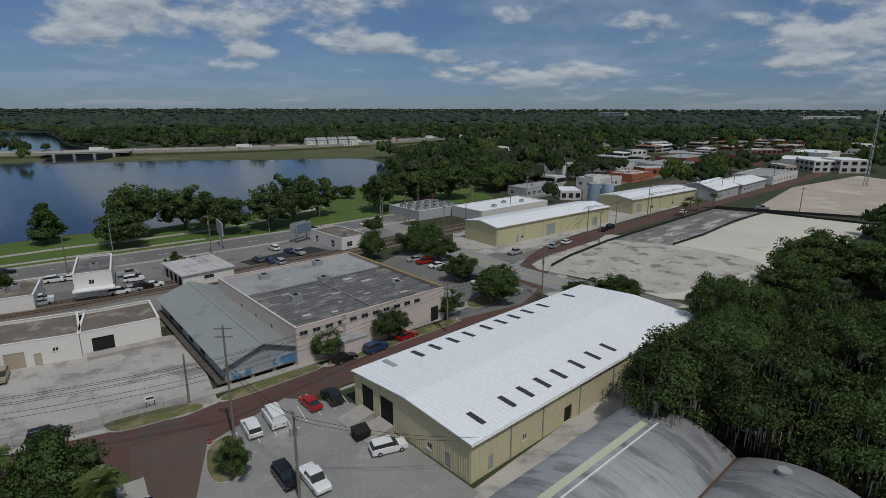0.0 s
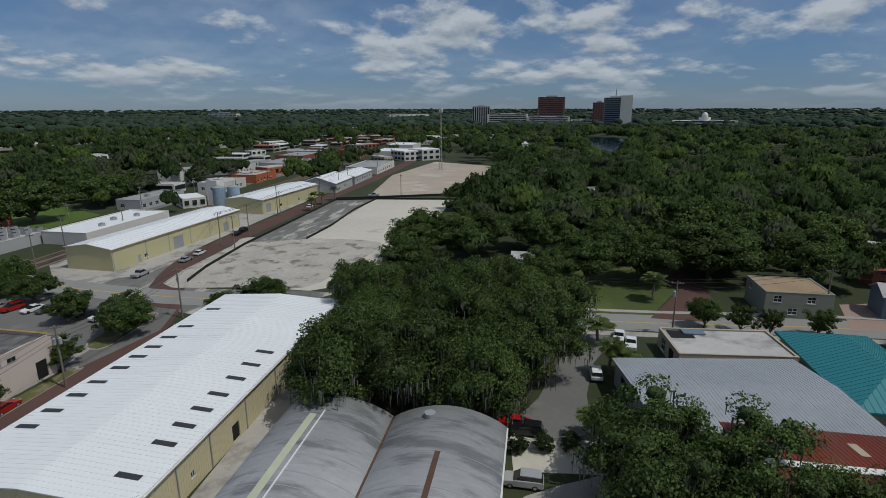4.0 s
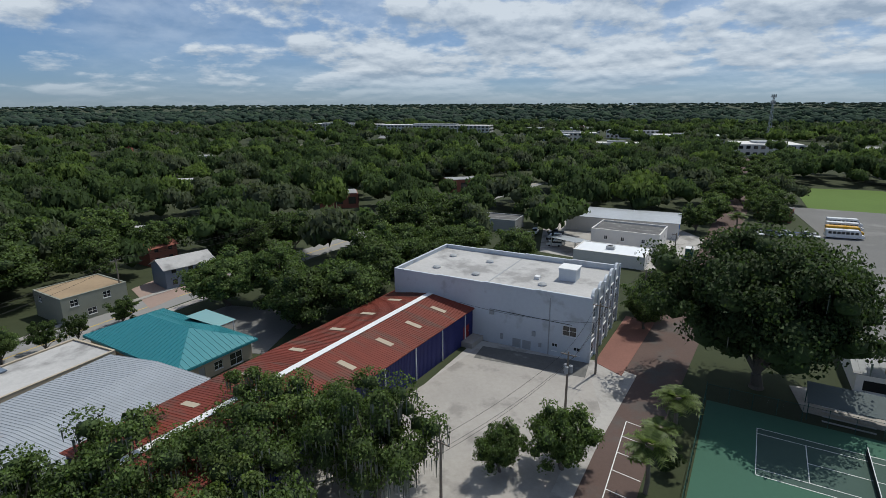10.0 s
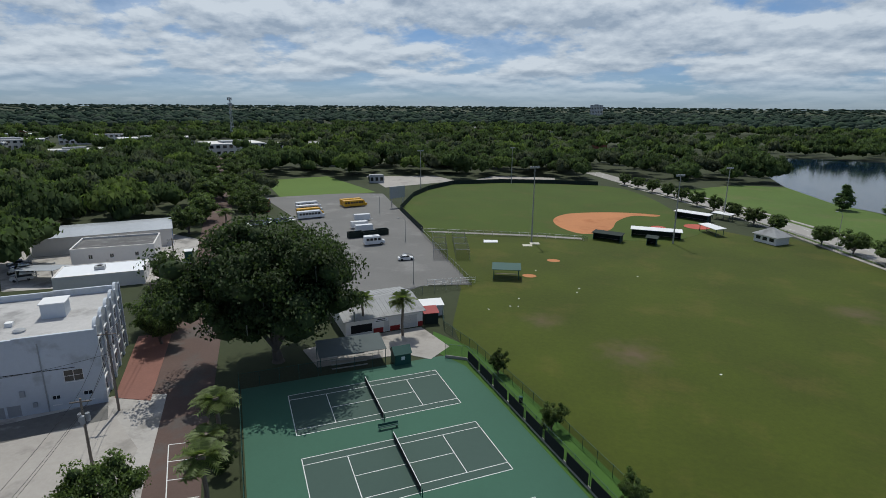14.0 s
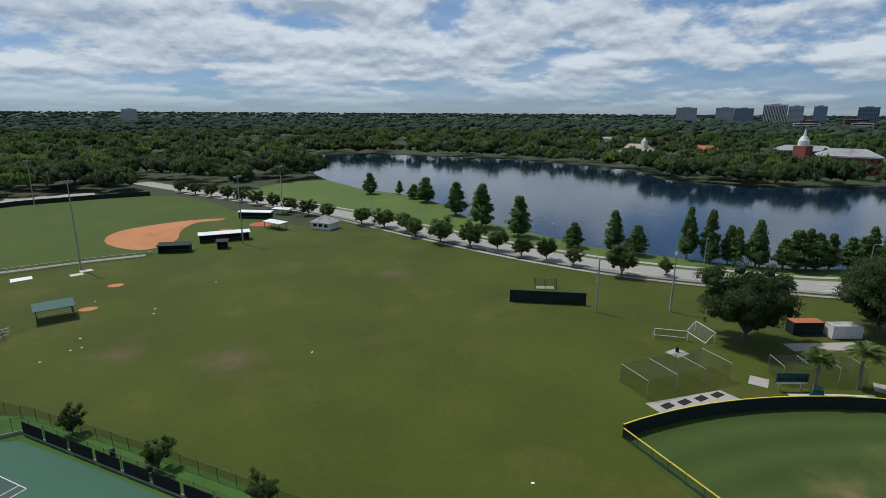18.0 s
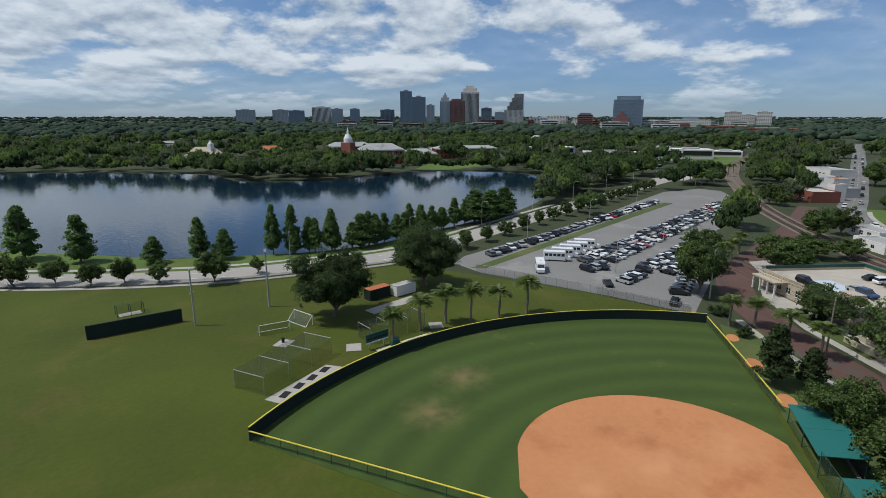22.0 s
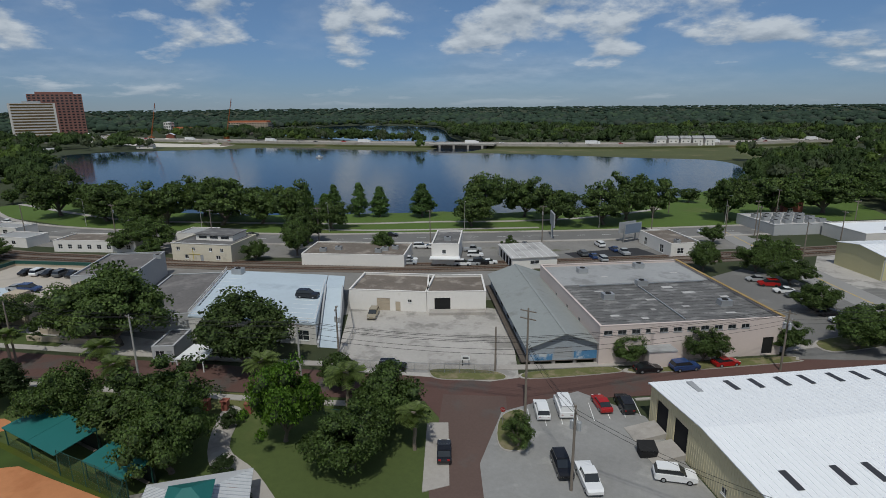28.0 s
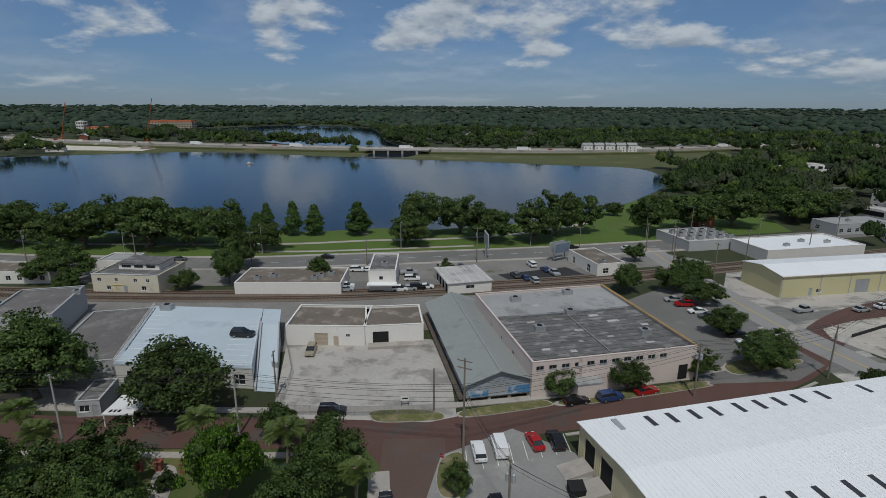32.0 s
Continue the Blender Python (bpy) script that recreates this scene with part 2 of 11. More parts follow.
GREYROOF = material("grey_coated_roof", (0.32, 0.322, 0.32), 0.8, 0.18, 0.1, 1.3, 0.1, second=(0.22, 0.218, 0.215), second_at=0.55, second_scale=0.15)
SHEDROOF = material("grey_green_shed_roof", (0.265, 0.28, 0.272), 0.7, 0.13, 0.08, 1.0, 0.06, second=(0.21, 0.215, 0.205), second_at=0.58, second_scale=0.3)
ARCHROOF = material("patched_arched_roof", (0.33, 0.335, 0.345), 0.8, 0.24, 0.1, 1.1, 0.15, second=(0.19, 0.195, 0.205), second_at=0.52, second_scale=0.26, stretch=(-51, (0.35, 1.5, 1)))
LIGHTROOF = material("pale_flat_roof", (0.46, 0.445, 0.43), 0.85, 0.2, 0.1, 1.1, 0.12, second=(0.29, 0.28, 0.27), second_at=0.515, second_scale=0.12)
DECK = material("pale_blue_coated_deck", (0.46, 0.53, 0.58), 0.7, 0.09, 0.08, 0.9, 0.05, second=(0.37, 0.43, 0.48), second_at=0.6, second_scale=0.1)
GALVROOF = material("galvanised_metal_roof", (0.40, 0.42, 0.445), 0.45, 0.13, 0.1, 0.8, 0.05, metal=0.25, second=(0.30, 0.20, 0.15), second_at=0.66, second_scale=0.2)
REDROOF = material("rusty_red_metal_roof", (0.175, 0.034, 0.019), 0.65, 0.32, 0.12, 1.2, 0.1, second=(0.12, 0.052, 0.036), second_at=0.52, second_scale=0.3, stretch=(38, (0.25, 1.5, 1)))
NAVY = material("dark_blue_siding", (0.022, 0.026, 0.12), 0.6, 0.1, 0.1, 1.5, 0.05)
PAVROOF = material("pale_ribbed_metal_roof", (0.56, 0.565, 0.57), 0.45, 0.1, 0.2, 1.2, 0.05, metal=0.1)
TEALROOF = material("teal_metal_roof", (0.035, 0.215, 0.245), 0.45, 0.06, 0.08, 0.8, 0.04)
DARKGREEN = material("dark_green_metal", (0.018, 0.075, 0.062), 0.55, 0.1, 0.2, 1.5, 0.05)
GREENPAD = material("dark_green_padding", (0.012, 0.022, 0.018), 0.8, 0.15, 0.2, 1.5, 0.1)
YELLOWTRIM = material("yellow_plastic_cap", (0.62, 0.50, 0.06), 0.6, 0.08, 0.3, 2, 0.0)
GLASS = material("dark_window_glass", (0.02, 0.024, 0.028), 0.08, 0.2, 0.3, 1.0, 0.0, spec=0.7)
# Far tower glass, lightened: distance haze is put into the colour
BLUEGLASS = material("hazed_office_glass", (0.16, 0.22, 0.28), 0.3, 0.15, 0.02, 0.2, 0.0, spec=0.8)
# Near-black for dark parts, and for shade painted into doorways and gaps
DARK = material("black_parts_and_shade", (0.015, 0.015, 0.015), 0.9, 0.1, 0.3, 1, 0.0)
WHITEPAINT = material("white_paint", (0.75, 0.75, 0.74), 0.6, 0.05, 0.3, 2, 0.0)
GREYMETAL = material("grey_painted_metal", (0.33, 0.34, 0.35), 0.6, 0.08, 0.3, 2, 0.05)
REDPAINT = material("red_paint", (0.27, 0.022, 0.02), 0.6, 0.08, 0.3, 2, 0.05)
BLUEWALL = material("peeling_blue_wall", (0.075, 0.20, 0.36), 0.8, 0.2, 0.5, 2.5, 0.15, second=(0.42, 0.45, 0.47), second_at=0.5, second_scale=0.5)
GREYBOARD = material("weathered_grey_boards", (0.30, 0.33, 0.36), 0.85, 0.14, 0.4, 2.5, 0.15)
ROOFTILE = material("terracotta_roof", (0.42, 0.13, 0.06), 0.8, 0.15, 0.1, 1.5, 0.1)
BRICKWALL = material("red_brick_wall", (0.24, 0.085, 0.06), 0.9, 0.15, 0.2, 2.0, 0.15)
TANWALL = material("tan_wall", (0.44, 0.37, 0.28), 0.85, 0.1, 0.1, 1.2, 0.1)
GREYWALL = material("grey_wall", (0.40, 0.405, 0.41), 0.85, 0.08, 0.1, 1.2, 0.1)
PALEWALL = material("pale_far_wall", (0.62, 0.60, 0.57), 0.85, 0.08, 0.05, 0.5, 0.05, each=0.12)
TOWERSTONE = material("beige_tower_stone", (0.62, 0.59, 0.55), 0.8, 0.06, 0.02, 0.2, 0.0)
REDSTONE = material("red_granite", (0.23, 0.11, 0.09), 0.7, 0.06, 0.02, 0.2, 0.0)
# Cladding likewise lightened for the haze on far towers
DARKTOWER = material("dark_tower_cladding", (0.15, 0.19, 0.25), 0.4, 0.08, 0.02, 0.2, 0.0)
WOOD = material("weathered_pole_wood", (0.20, 0.17, 0.14), 0.9, 0.2, 0.5, 3, 0.2)
CONCPOLE = material("concrete_pole", (0.36, 0.35, 0.325), 0.9, 0.1, 0.4, 2, 0.1)
WIRE = material("black_cable", (0.012, 0.012, 0.012), 0.7, 0.0, 1, 1, 0.0)
RUBBER = material("black_rubber", (0.015, 0.015, 0.016), 0.85, 0.1, 1, 3, 0.0)
SILT = material("black_silt_cloth", (0.018, 0.018, 0.02), 0.9, 0.2, 0.4, 2, 0.1)
BARK = material("grey_bark", (0.13, 0.11, 0.09), 0.95, 0.25, 0.6, 4, 0.3)
PALMBARK = material("palm_trunk_bark", (0.20, 0.165, 0.13), 0.95, 0.2, 0.6, 4, 0.3)
LEAF = material("live_oak_leaves", (0.084, 0.125, 0.039), 0.65, 0.30, 0.16, 0.6, 0.0, each=0.2, island=0.5, spec=0.2, second=(0.118, 0.158, 0.048), second_at=0.56, second_scale=0.11)
LEAFBRIGHT = material("bright_green_leaves", (0.105, 0.20, 0.022), 0.6, 0.2, 0.15, 0.9, 0.0, each=0.1, island=0.3, spec=0.3)
LEAFCYPRESS = material("cypress_leaves", (0.090, 0.155, 0.042), 0.65, 0.2, 0.12, 0.9, 0.0, each=0.16, island=0.3, spec=0.3)
LEAFDARK = material("magnolia_leaves", (0.050, 0.078, 0.028), 0.65, 0.26, 0.15, 0.9, 0.0, each=0.12, island=0.35, spec=0.2)
LEAFMID = material("mid_green_leaves", (0.088, 0.135, 0.036), 0.6, 0.26, 0.15, 0.9, 0.0, each=0.15, island=0.45, spec=0.3)
# Shade inside the crowns put into the colour, darker than the leaves
CORE = material("shaded_inner_foliage", (0.044, 0.068, 0.022), 0.9, 0.3, 0.3, 1.2, 0.3, each=0.15)
MOSS = material("hanging_moss", (0.17, 0.18, 0.145), 0.9, 0.2, 0.3, 2, 0.0, island=0.25)
PALMLEAF = material("palm_fronds", (0.115, 0.155, 0.042), 0.55, 0.2, 0.3, 1.5, 0.0, island=0.3, spec=0.4)
WOODS = [material(n, c, 0.9, 0.26, 0.1, 0.9, 0.0, island=0.22, spec=0.05) for n, c in (("woodland_canopy", (0.053, 0.080, 0.034)), ("woodland_mid_green", (0.070, 0.104, 0.041)), ("woodland_fresh_green", (0.100, 0.143, 0.043)), ("woodland_grey_olive", (0.084, 0.102, 0.062)))]
# Distance haze put into the colour: bluer, flatter greens for the far trees
HAZEDWOODS = [material(n, c, 0.95, 0.12, 0.006, 0.05, 0.0, island=0.06, spec=0.05) for n, c in (("far_woodland", (0.034, 0.053, 0.038)), ("hazed_mid_green", (0.041, 0.063, 0.044)), ("hazed_fresh_green", (0.050, 0.075, 0.045)), ("hazed_grey_olive", (0.047, 0.062, 0.048)))]


def translucent(mat, share):
    """Leaves let part of the light through."""
    nt = mat.node_tree
    p, out = nt.nodes["Principled BSDF"], nt.nodes["Material Output"]
    colour = p.inputs["Base Color"].links[0].from_socket
    tr, mix, by = nt.nodes.new("ShaderNodeBsdfTranslucent"), nt.nodes.new("ShaderNodeMixShader"), nt.nodes.new("ShaderNodeVectorMath")
    by.operation = "MULTIPLY"
    by.inputs[1].default_value = (1.5, 1.6, 1.1)
    nt.links.new(colour, by.inputs[0])
    nt.links.new(by.outputs[0], tr.inputs[0])
    mix.inputs[0].default_value = share
    nt.links.new(p.outputs[0], mix.inputs[1])
    nt.links.new(tr.outputs[0], mix.inputs[2])
    nt.links.new(mix.outputs[0], out.inputs[0])


for m in (LEAF, LEAFBRIGHT, LEAFCYPRESS, LEAFDARK, LEAFMID, PALMLEAF, *WOODS):
    translucent(m, 0.38)
CAR = {n: material(n + "_car_paint", c, 0.25, 0.03, 0.5, 2, 0.0, spec=0.6) for n, c in
       {"white": (0.75, 0.75, 0.75), "black": (0.012, 0.012, 0.014), "silver": (0.36, 0.37, 0.38), "red": (0.35, 0.012, 0.012), "blue": (0.03, 0.06, 0.16), "grey": (0.10, 0.105, 0.11), "tan": (0.3, 0.26, 0.19)}.items()}

WATER = bpy.data.materials.new("lake_water")
WATER.use_nodes = True
_n, _l = WATER.node_tree.nodes, WATER.node_tree.links
_p = _n["Principled BSDF"]
_p.inputs["Base Color"].default_value = (0.008, 0.022, 0.042, 1)
_p.inputs["Roughness"].default_value, _p.inputs["IOR"].default_value = 0.08, 1.33
_w = _n.new("ShaderNodeTexNoise")
_w.inputs["Scale"].default_value, _w.inputs["Detail"].default_value = 0.5, 4
_g = _n.new("ShaderNodeNewGeometry")
_l.new(_g.outputs["Position"], _w.inputs["Vector"])
_b = _n.new("ShaderNodeBump")
_b.inputs["Strength"].default_value, _b.inputs["Distance"].default_value = 0.35, 0.11
_l.new(_w.outputs[0], _b.inputs["Height"])
_l.new(_b.outputs[0], _p.inputs["Normal"])

FENCE = bpy.data.materials.new("chain_link_mesh")
FENCE.use_nodes = True
_n, _l = FENCE.node_tree.nodes, FENCE.node_tree.links
_p = _n["Principled BSDF"]
_p.inputs["Base Color"].default_value, _p.inputs["Roughness"].default_value = (0.12, 0.13, 0.13, 1), 0.6
_p.inputs["Alpha"].default_value = 0.28
NET = bpy.data.materials.new("dark_netting")
NET.use_nodes = True
_p = NET.node_tree.nodes["Principled BSDF"]
_p.inputs["Base Color"].default_value, _p.inputs["Roughness"].default_value = (0.03, 0.035, 0.03, 1), 0.8
_p.inputs["Alpha"].default_value = 0.2
GREENNET = bpy.data.materials.new("green_fence_mesh")
GREENNET.use_nodes = True
_p = GREENNET.node_tree.nodes["Principled BSDF"]
_p.inputs["Base Color"].default_value, _p.inputs["Roughness"].default_value = (0.02, 0.06, 0.035, 1), 0.8
_p.inputs["Alpha"].default_value = 0.3


# ---- mesh helpers ----
class Shape:
    """Collects corners and faces for one mesh."""

    def __init__(self):
        self.v, self.f = [], []

    def faces(self, verts, faces):
        k = len(self.v)
        self.v += [tuple(p) for p in verts]
        self.f += [tuple(k + i for i in f) for f in faces]
        return self

    def box(self, x0, y0, z0, x1, y1, z1):
        return self.faces([(x0, y0, z0), (x1, y0, z0), (x1, y1, z0), (x0, y1, z0), (x0, y0, z1), (x1, y0, z1), (x1, y1, z1), (x0, y1, z1)],
                          [(3, 2, 1, 0), (4, 5, 6, 7), (0, 1, 5, 4), (1, 2, 6, 5), (2, 3, 7, 6), (3, 0, 4, 7)])

    def prism(self, poly, z0, z1):
        n = len(poly)
        return self.faces([(x, y, z0) for x, y in poly] + [(x, y, z1) for x, y in poly],
                          [tuple(range(n - 1, -1, -1)), tuple(range(n, 2 * n))] + [(i, (i + 1) % n, n + (i + 1) % n, n + i) for i in range(n)])

    def rod(self, a, b, r0, r1=None, n=8):
        a, b = Vector(a), Vector(b)
        r1 = r0 if r1 is None else r1
        q = (b - a).to_track_quat("Z", "Y")
        ring = [q @ Vector((math.cos(2 * math.pi * i / n), math.sin(2 * math.pi * i / n), 0)) for i in range(n)]
        return self.faces([a + r0 * p for p in ring] + [b + r1 * p for p in ring],
                          [tuple(range(n - 1, -1, -1)), tuple(range(n, 2 * n))] + [(i, (i + 1) % n, n + (i + 1) % n, n + i) for i in range(n)])

    def tube(self, pts, r, n=4):
        """One bent tube through the points."""
        k, m = len(self.v), len(pts)
        for i, p in enumerate(pts):
            d = Vector(pts[min(i + 1, m - 1)]) - Vector(pts[max(i - 1, 0)])
            q = d.to_track_quat("Z", "Y")
            self.v += [tuple(Vector(p) + q @ Vector((r * math.cos(2 * math.pi * j / n), r * math.sin(2 * math.pi * j / n), 0))) for j in range(n)]
        for i in range(m - 1):
            self.f += [(k + i * n + j, k + i * n + (j + 1) % n, k + i * n + n + (j + 1) % n, k + i * n + n + j) for j in range(n)]
        return self

    def weld(self):
        """Joins corners that lie on one another."""
        seen, to = {}, []
        for p in self.v:
            to.append(seen.setdefault(tuple(round(c, 4) for c in p), len(seen)))
        self.v = list(seen)
        self.f = [tuple(to[i] for i in f) for f in self.f]
        return self

    def bar(self, a, b, w, h):
        """A straight bar of w by h, standing on the line from a to b."""
        a, b = Vector(a), Vector(b)
        d = (b - a).normalized()
        s = Vector((-d.y, d.x, 0)).normalized() * (w / 2) if abs(d.z) < 0.99 else Vector((w / 2, 0, 0))
        t = Vector((0, 0, h)) if abs(d.z) < 0.99 else Vector((0, w, 0))
        return self.faces([a - s, a + s, b + s, b - s, a - s + t, a + s + t, b + s + t, b - s + t],
                          [(3, 2, 1, 0), (4, 5, 6, 7), (0, 1, 5, 4), (1, 2, 6, 5), (2, 3, 7, 6), (3, 0, 4, 7)])

    def mesh(self, name, mat, smooth=False):
        me = bpy.data.meshes.new(name)
        me.from_pydata(self.v, [], self.f)
        me.materials.append(mat)
        if smooth:
            me.polygons.foreach_set("use_smooth", [True] * len(me.polygons))
        me.update()
        return me


def part(name, shape, mat, parent, label="", smooth=False):
    me = shape if isinstance(shape, bpy.types.Mesh) else shape.mesh(name, mat, smooth)
    ob = new(name, me)
    ob.parent = parent
    if label:
        tagged(ob, label)
    return ob


def thing(name, label, category, x=0.0, y=0.0, turn=0.0, group="", z=0.0, kind=""):
    ob = tagged(new(name), label, category, group, kind)
    ob.empty_display_size = 0.5
    ob.matrix_basis = pose(x, y, z, 0, 0, turn)
    return ob


def sheet(name, shape, mat, label, category="ground", kind="structure"):
    ob = new(name, shape.mesh(name, mat))
    return tagged(ob, label, category, "", kind)


def rounded(points, steps=6, closed=True):
    """A smooth curve through the points."""
    n, out = len(points), []
    for i in range(n if closed else n - 1):
        p = [Vector(points[(i + k) % n]) if closed else Vector(points[min(max(i + k, 0), n - 1)]) for k in (-1, 0, 1, 2)]
        for s in range(steps):
            t = s / steps
            q = 0.5 * (2 * p[1] + (p[2] - p[0]) * t + (2 * p[0] - 5 * p[1] + 4 * p[2] - p[3]) * t * t + (3 * p[1] - p[0] - 3 * p[2] + p[3]) * t ** 3)
            out.append((q[0], q[1]))
    if not closed:
        out.append(tuple(points[-1][:2]))
    return out


def ribbon(line, width, z0, z1, shift=0.0):
    """A strip of even width along a line, as a closed outline turned into a slab."""
    s = Shape()
    left, right = [], []
    for i, p in enumerate(line):
        a, b = Vector(line[max(i - 1, 0)]), Vector(line[min(i + 1, len(line) - 1)])
        d = (b - a).normalized()
        nrm = Vector((-d[1], d[0]))
        c = Vector(p) + nrm * shift
        left.append(c + nrm * width / 2)
        right.append(c - nrm * width / 2)
    for i in range(len(line) - 1):
        s.prism([right[i], right[i + 1], left[i + 1], left[i]], z0, z1)
    return s


def along(line, gap, start=0.0):
    """Places every gap metres along a line, with the heading in degrees."""
    out, left = [], start
    for a, b in zip(line, line[1:]):
        a, b = Vector(a), Vector(b)
        d = (b - a).length
        while left <= d:
            p = a + (b - a) * (left / d)
            out.append((p[0], p[1], math.degrees(math.atan2(b[1] - a[1], b[0] - a[0]))))
            left += gap
        left -= d
    return out


def inside(x, y, poly):
    hit, n = False, len(poly)
    for i in range(n):
        (x1, y1), (x2, y2) = poly[i][:2], poly[i - 1][:2]
        if (y1 > y) != (y2 > y) and x < (x2 - x1) * (y - y1) / (y2 - y1) + x1:
            hit = not hit
    return hit


def box_of(x, y, turn, l, w, grow=0.0):
    """The four corners of a rectangle from its corner, heading, length and width."""
    c, s = math.cos(radians(turn)), math.sin(radians(turn))
    return [(x + a * c - b * s, y + a * s + b * c) for a, b in ((-grow, -grow), (l + grow, -grow), (l + grow, w + grow), (-grow, w + grow))]


def mow_rings(mat, centre, width, amount):
    """Mowing bands in rings round a point."""
    nt = mat.node_tree
    p = nt.nodes["Principled BSDF"]
    colour = p.inputs["Base Color"].links[0].from_socket
    geo, dist = nt.nodes.new("ShaderNodeNewGeometry"), nt.nodes.new("ShaderNodeVectorMath")
    dist.operation = "DISTANCE"
    dist.inputs[1].default_value = (*centre, 0)
    nt.links.new(geo.outputs["Position"], dist.inputs[0])
    value = dist.outputs["Value"]
    for op, k in (("MULTIPLY", 2 * math.pi / width), ("SINE", 0), ("MULTIPLY", amount), ("ADD", 1.0)):
        n = nt.nodes.new("ShaderNodeMath")
        n.operation = op
        nt.links.new(value, n.inputs[0])
        if op != "SINE":
            n.inputs[1].default_value = k
        value = n.outputs[0]
    by = nt.nodes.new("ShaderNodeVectorMath")
    by.operation = "SCALE"
    nt.links.new(colour, by.inputs[0])
    nt.links.new(value, by.inputs["Scale"])
    nt.links.new(by.outputs[0], p.inputs["Base Color"])


def stains(mat, spots, colour, amount):
    """Soft uneven stains (x, y, radius) in a ground material."""
    nt = mat.node_tree
    p = nt.nodes["Principled BSDF"]
    geo, ns = nt.nodes.new("ShaderNodeNewGeometry"), nt.nodes.new("ShaderNodeTexNoise")
    ns.inputs["Scale"].default_value, ns.inputs["Detail"].default_value = 0.35, 6
    nt.links.new(geo.outputs["Position"], ns.inputs["Vector"])
    total = None
    for x, y, r in spots:
        d, f = nt.nodes.new("ShaderNodeVectorMath"), nt.nodes.new("ShaderNodeMapRange")
        d.operation = "DISTANCE"
        d.inputs[1].default_value = (x, y, 0)
        nt.links.new(geo.outputs["Position"], d.inputs[0])
        nt.links.new(d.outputs["Value"], f.inputs[0])
        f.inputs[1].default_value, f.inputs[2].default_value, f.inputs[3].default_value, f.inputs[4].default_value = 0.0, r, 1.0, 0.0
        if total is None:
            total = f.outputs[0]
        else:
            m = nt.nodes.new("ShaderNodeMath")
            m.operation = "MAXIMUM"
            nt.links.new(total, m.inputs[0])
            nt.links.new(f.outputs[0], m.inputs[1])
            total = m.outputs[0]
    m = nt.nodes.new("ShaderNodeMath")
    m.operation = "MULTIPLY_ADD"
    nt.links.new(ns.outputs[0], m.inputs[0])
    m.inputs[1].default_value, m.inputs[2].default_value = 2.4, -1.2
    a = nt.nodes.new("ShaderNodeMath")
    nt.links.new(total, a.inputs[0])
    nt.links.new(m.outputs[0], a.inputs[1])
    b = nt.nodes.new("ShaderNodeMath")
    b.operation, b.use_clamp = "MULTIPLY", True
    nt.links.new(a.outputs[0], b.inputs[0])
    nt.links.new(total, b.inputs[1])
    c = nt.nodes.new("ShaderNodeMath")
    c.operation, c.use_clamp = "MULTIPLY", True
    nt.links.new(b.outputs[0], c.inputs[0])
    c.inputs[1].default_value = amount
    mix = nt.nodes.new("ShaderNodeMix")
    mix.data_type = "RGBA"
    nt.links.new(c.outputs[0], mix.inputs[0])
    nt.links.new(p.inputs["Base Color"].links[0].from_socket, mix.inputs[6])
    mix.inputs[7].default_value = (*colour, 1)
    nt.links.new(mix.outputs[2], p.inputs["Base Color"])


mow_rings(BALLGRASS, (-50.0, 22.0), 6.2, 0.12)
stains(FIELD, [(-49.6, -130, 8), (-3.2, -93.8, 9), (14, -104, 6)], (0.115, 0.085, 0.048), 0.9)
stains(BALLGRASS, [(-76.2, -24.7, 7), (-63.8, -25.2, 7)], (0.165, 0.13, 0.055), 0.85)
stains(CLAY, [(-62, 6, 9), (-50, 18, 6), (-70, 14, 7), (-55, -2, 6)], (0.56, 0.27, 0.13), 0.7)
KEEP_CLEAR = []  # outlines in which no woodland tree may stand

# ---- land and water ----
def land_height(x, y):
    r = math.hypot(x, y)
    t = min(max((r - 1600) / 3300, 0), 1)
    return 17.0 * t * t * (3 - 2 * t)


s = Shape()
RADII = [0, 60, 130, 220, 340, 500, 700, 950, 1250, 1600, 2000, 2500, 3000, 3600, 4200, 4960]
for i, r in enumerate(RADII):
    for k in range(72):
        a = 2 * math.pi * k / 72
        s.v.append((r * math.cos(a), r * math.sin(a), land_height(r, 0)))
for i in range(len(RADII) - 1):
    for k in range(72):
        j = (k + 1) % 72
        s.f.append((i * 72 + k, i * 72 + 72 + k, i * 72 + 72 + j, i * 72 + j))
sheet("ground", s, GROUND, "earth and rough grass reaching to the horizon")


def patch(name, outline, z, mat, label, category="ground", depth=0.3, clear=True):
    ob = sheet(name, Shape().prism(outline, z - depth, z), mat, label, category)
    if clear:
        KEEP_CLEAR.append(outline)
    return ob


LAKE_NORTH = rounded([(-590, 262), (-480, 200), (-387, 150), (-300, 137), (-245, 122), (-181, 144), (-131, 178), (-117, 190), (-95, 198), (-70, 222), (-38, 275), (-24, 330), (-18, 400),
                      (-44, 471), (-111, 466), (-187, 461), (-265, 446), (-380, 432), (-467, 424), (-535, 350)])
LAKE_SOUTH = rounded([(-85, -340), (-92, -290), (-104, -266), (-110, -230), (-105, -190), (-112, -160), (-117, -134), (-141, -96), (-166, -79), (-195, -69), (-242, -53), (-300, -50), (-354, -60),
                      (-400, -88), (-397, -142), (-373, -178), (-317, -194), (-292, -225), (-285, -252), (-308, -300), (-300, -350), (-270, -430), (-230, -480), (-185, -530), (-125, -538), (-101, -495), (-90, -420)])
LAKE_FAR = rounded([(-830, 640), (-620, 600), (-480, 548), (-330, 522), (-300, 450), (-262, 450), (-275, 530), (-390, 650), (-560, 890), (-680, 985), (-860, 970)])
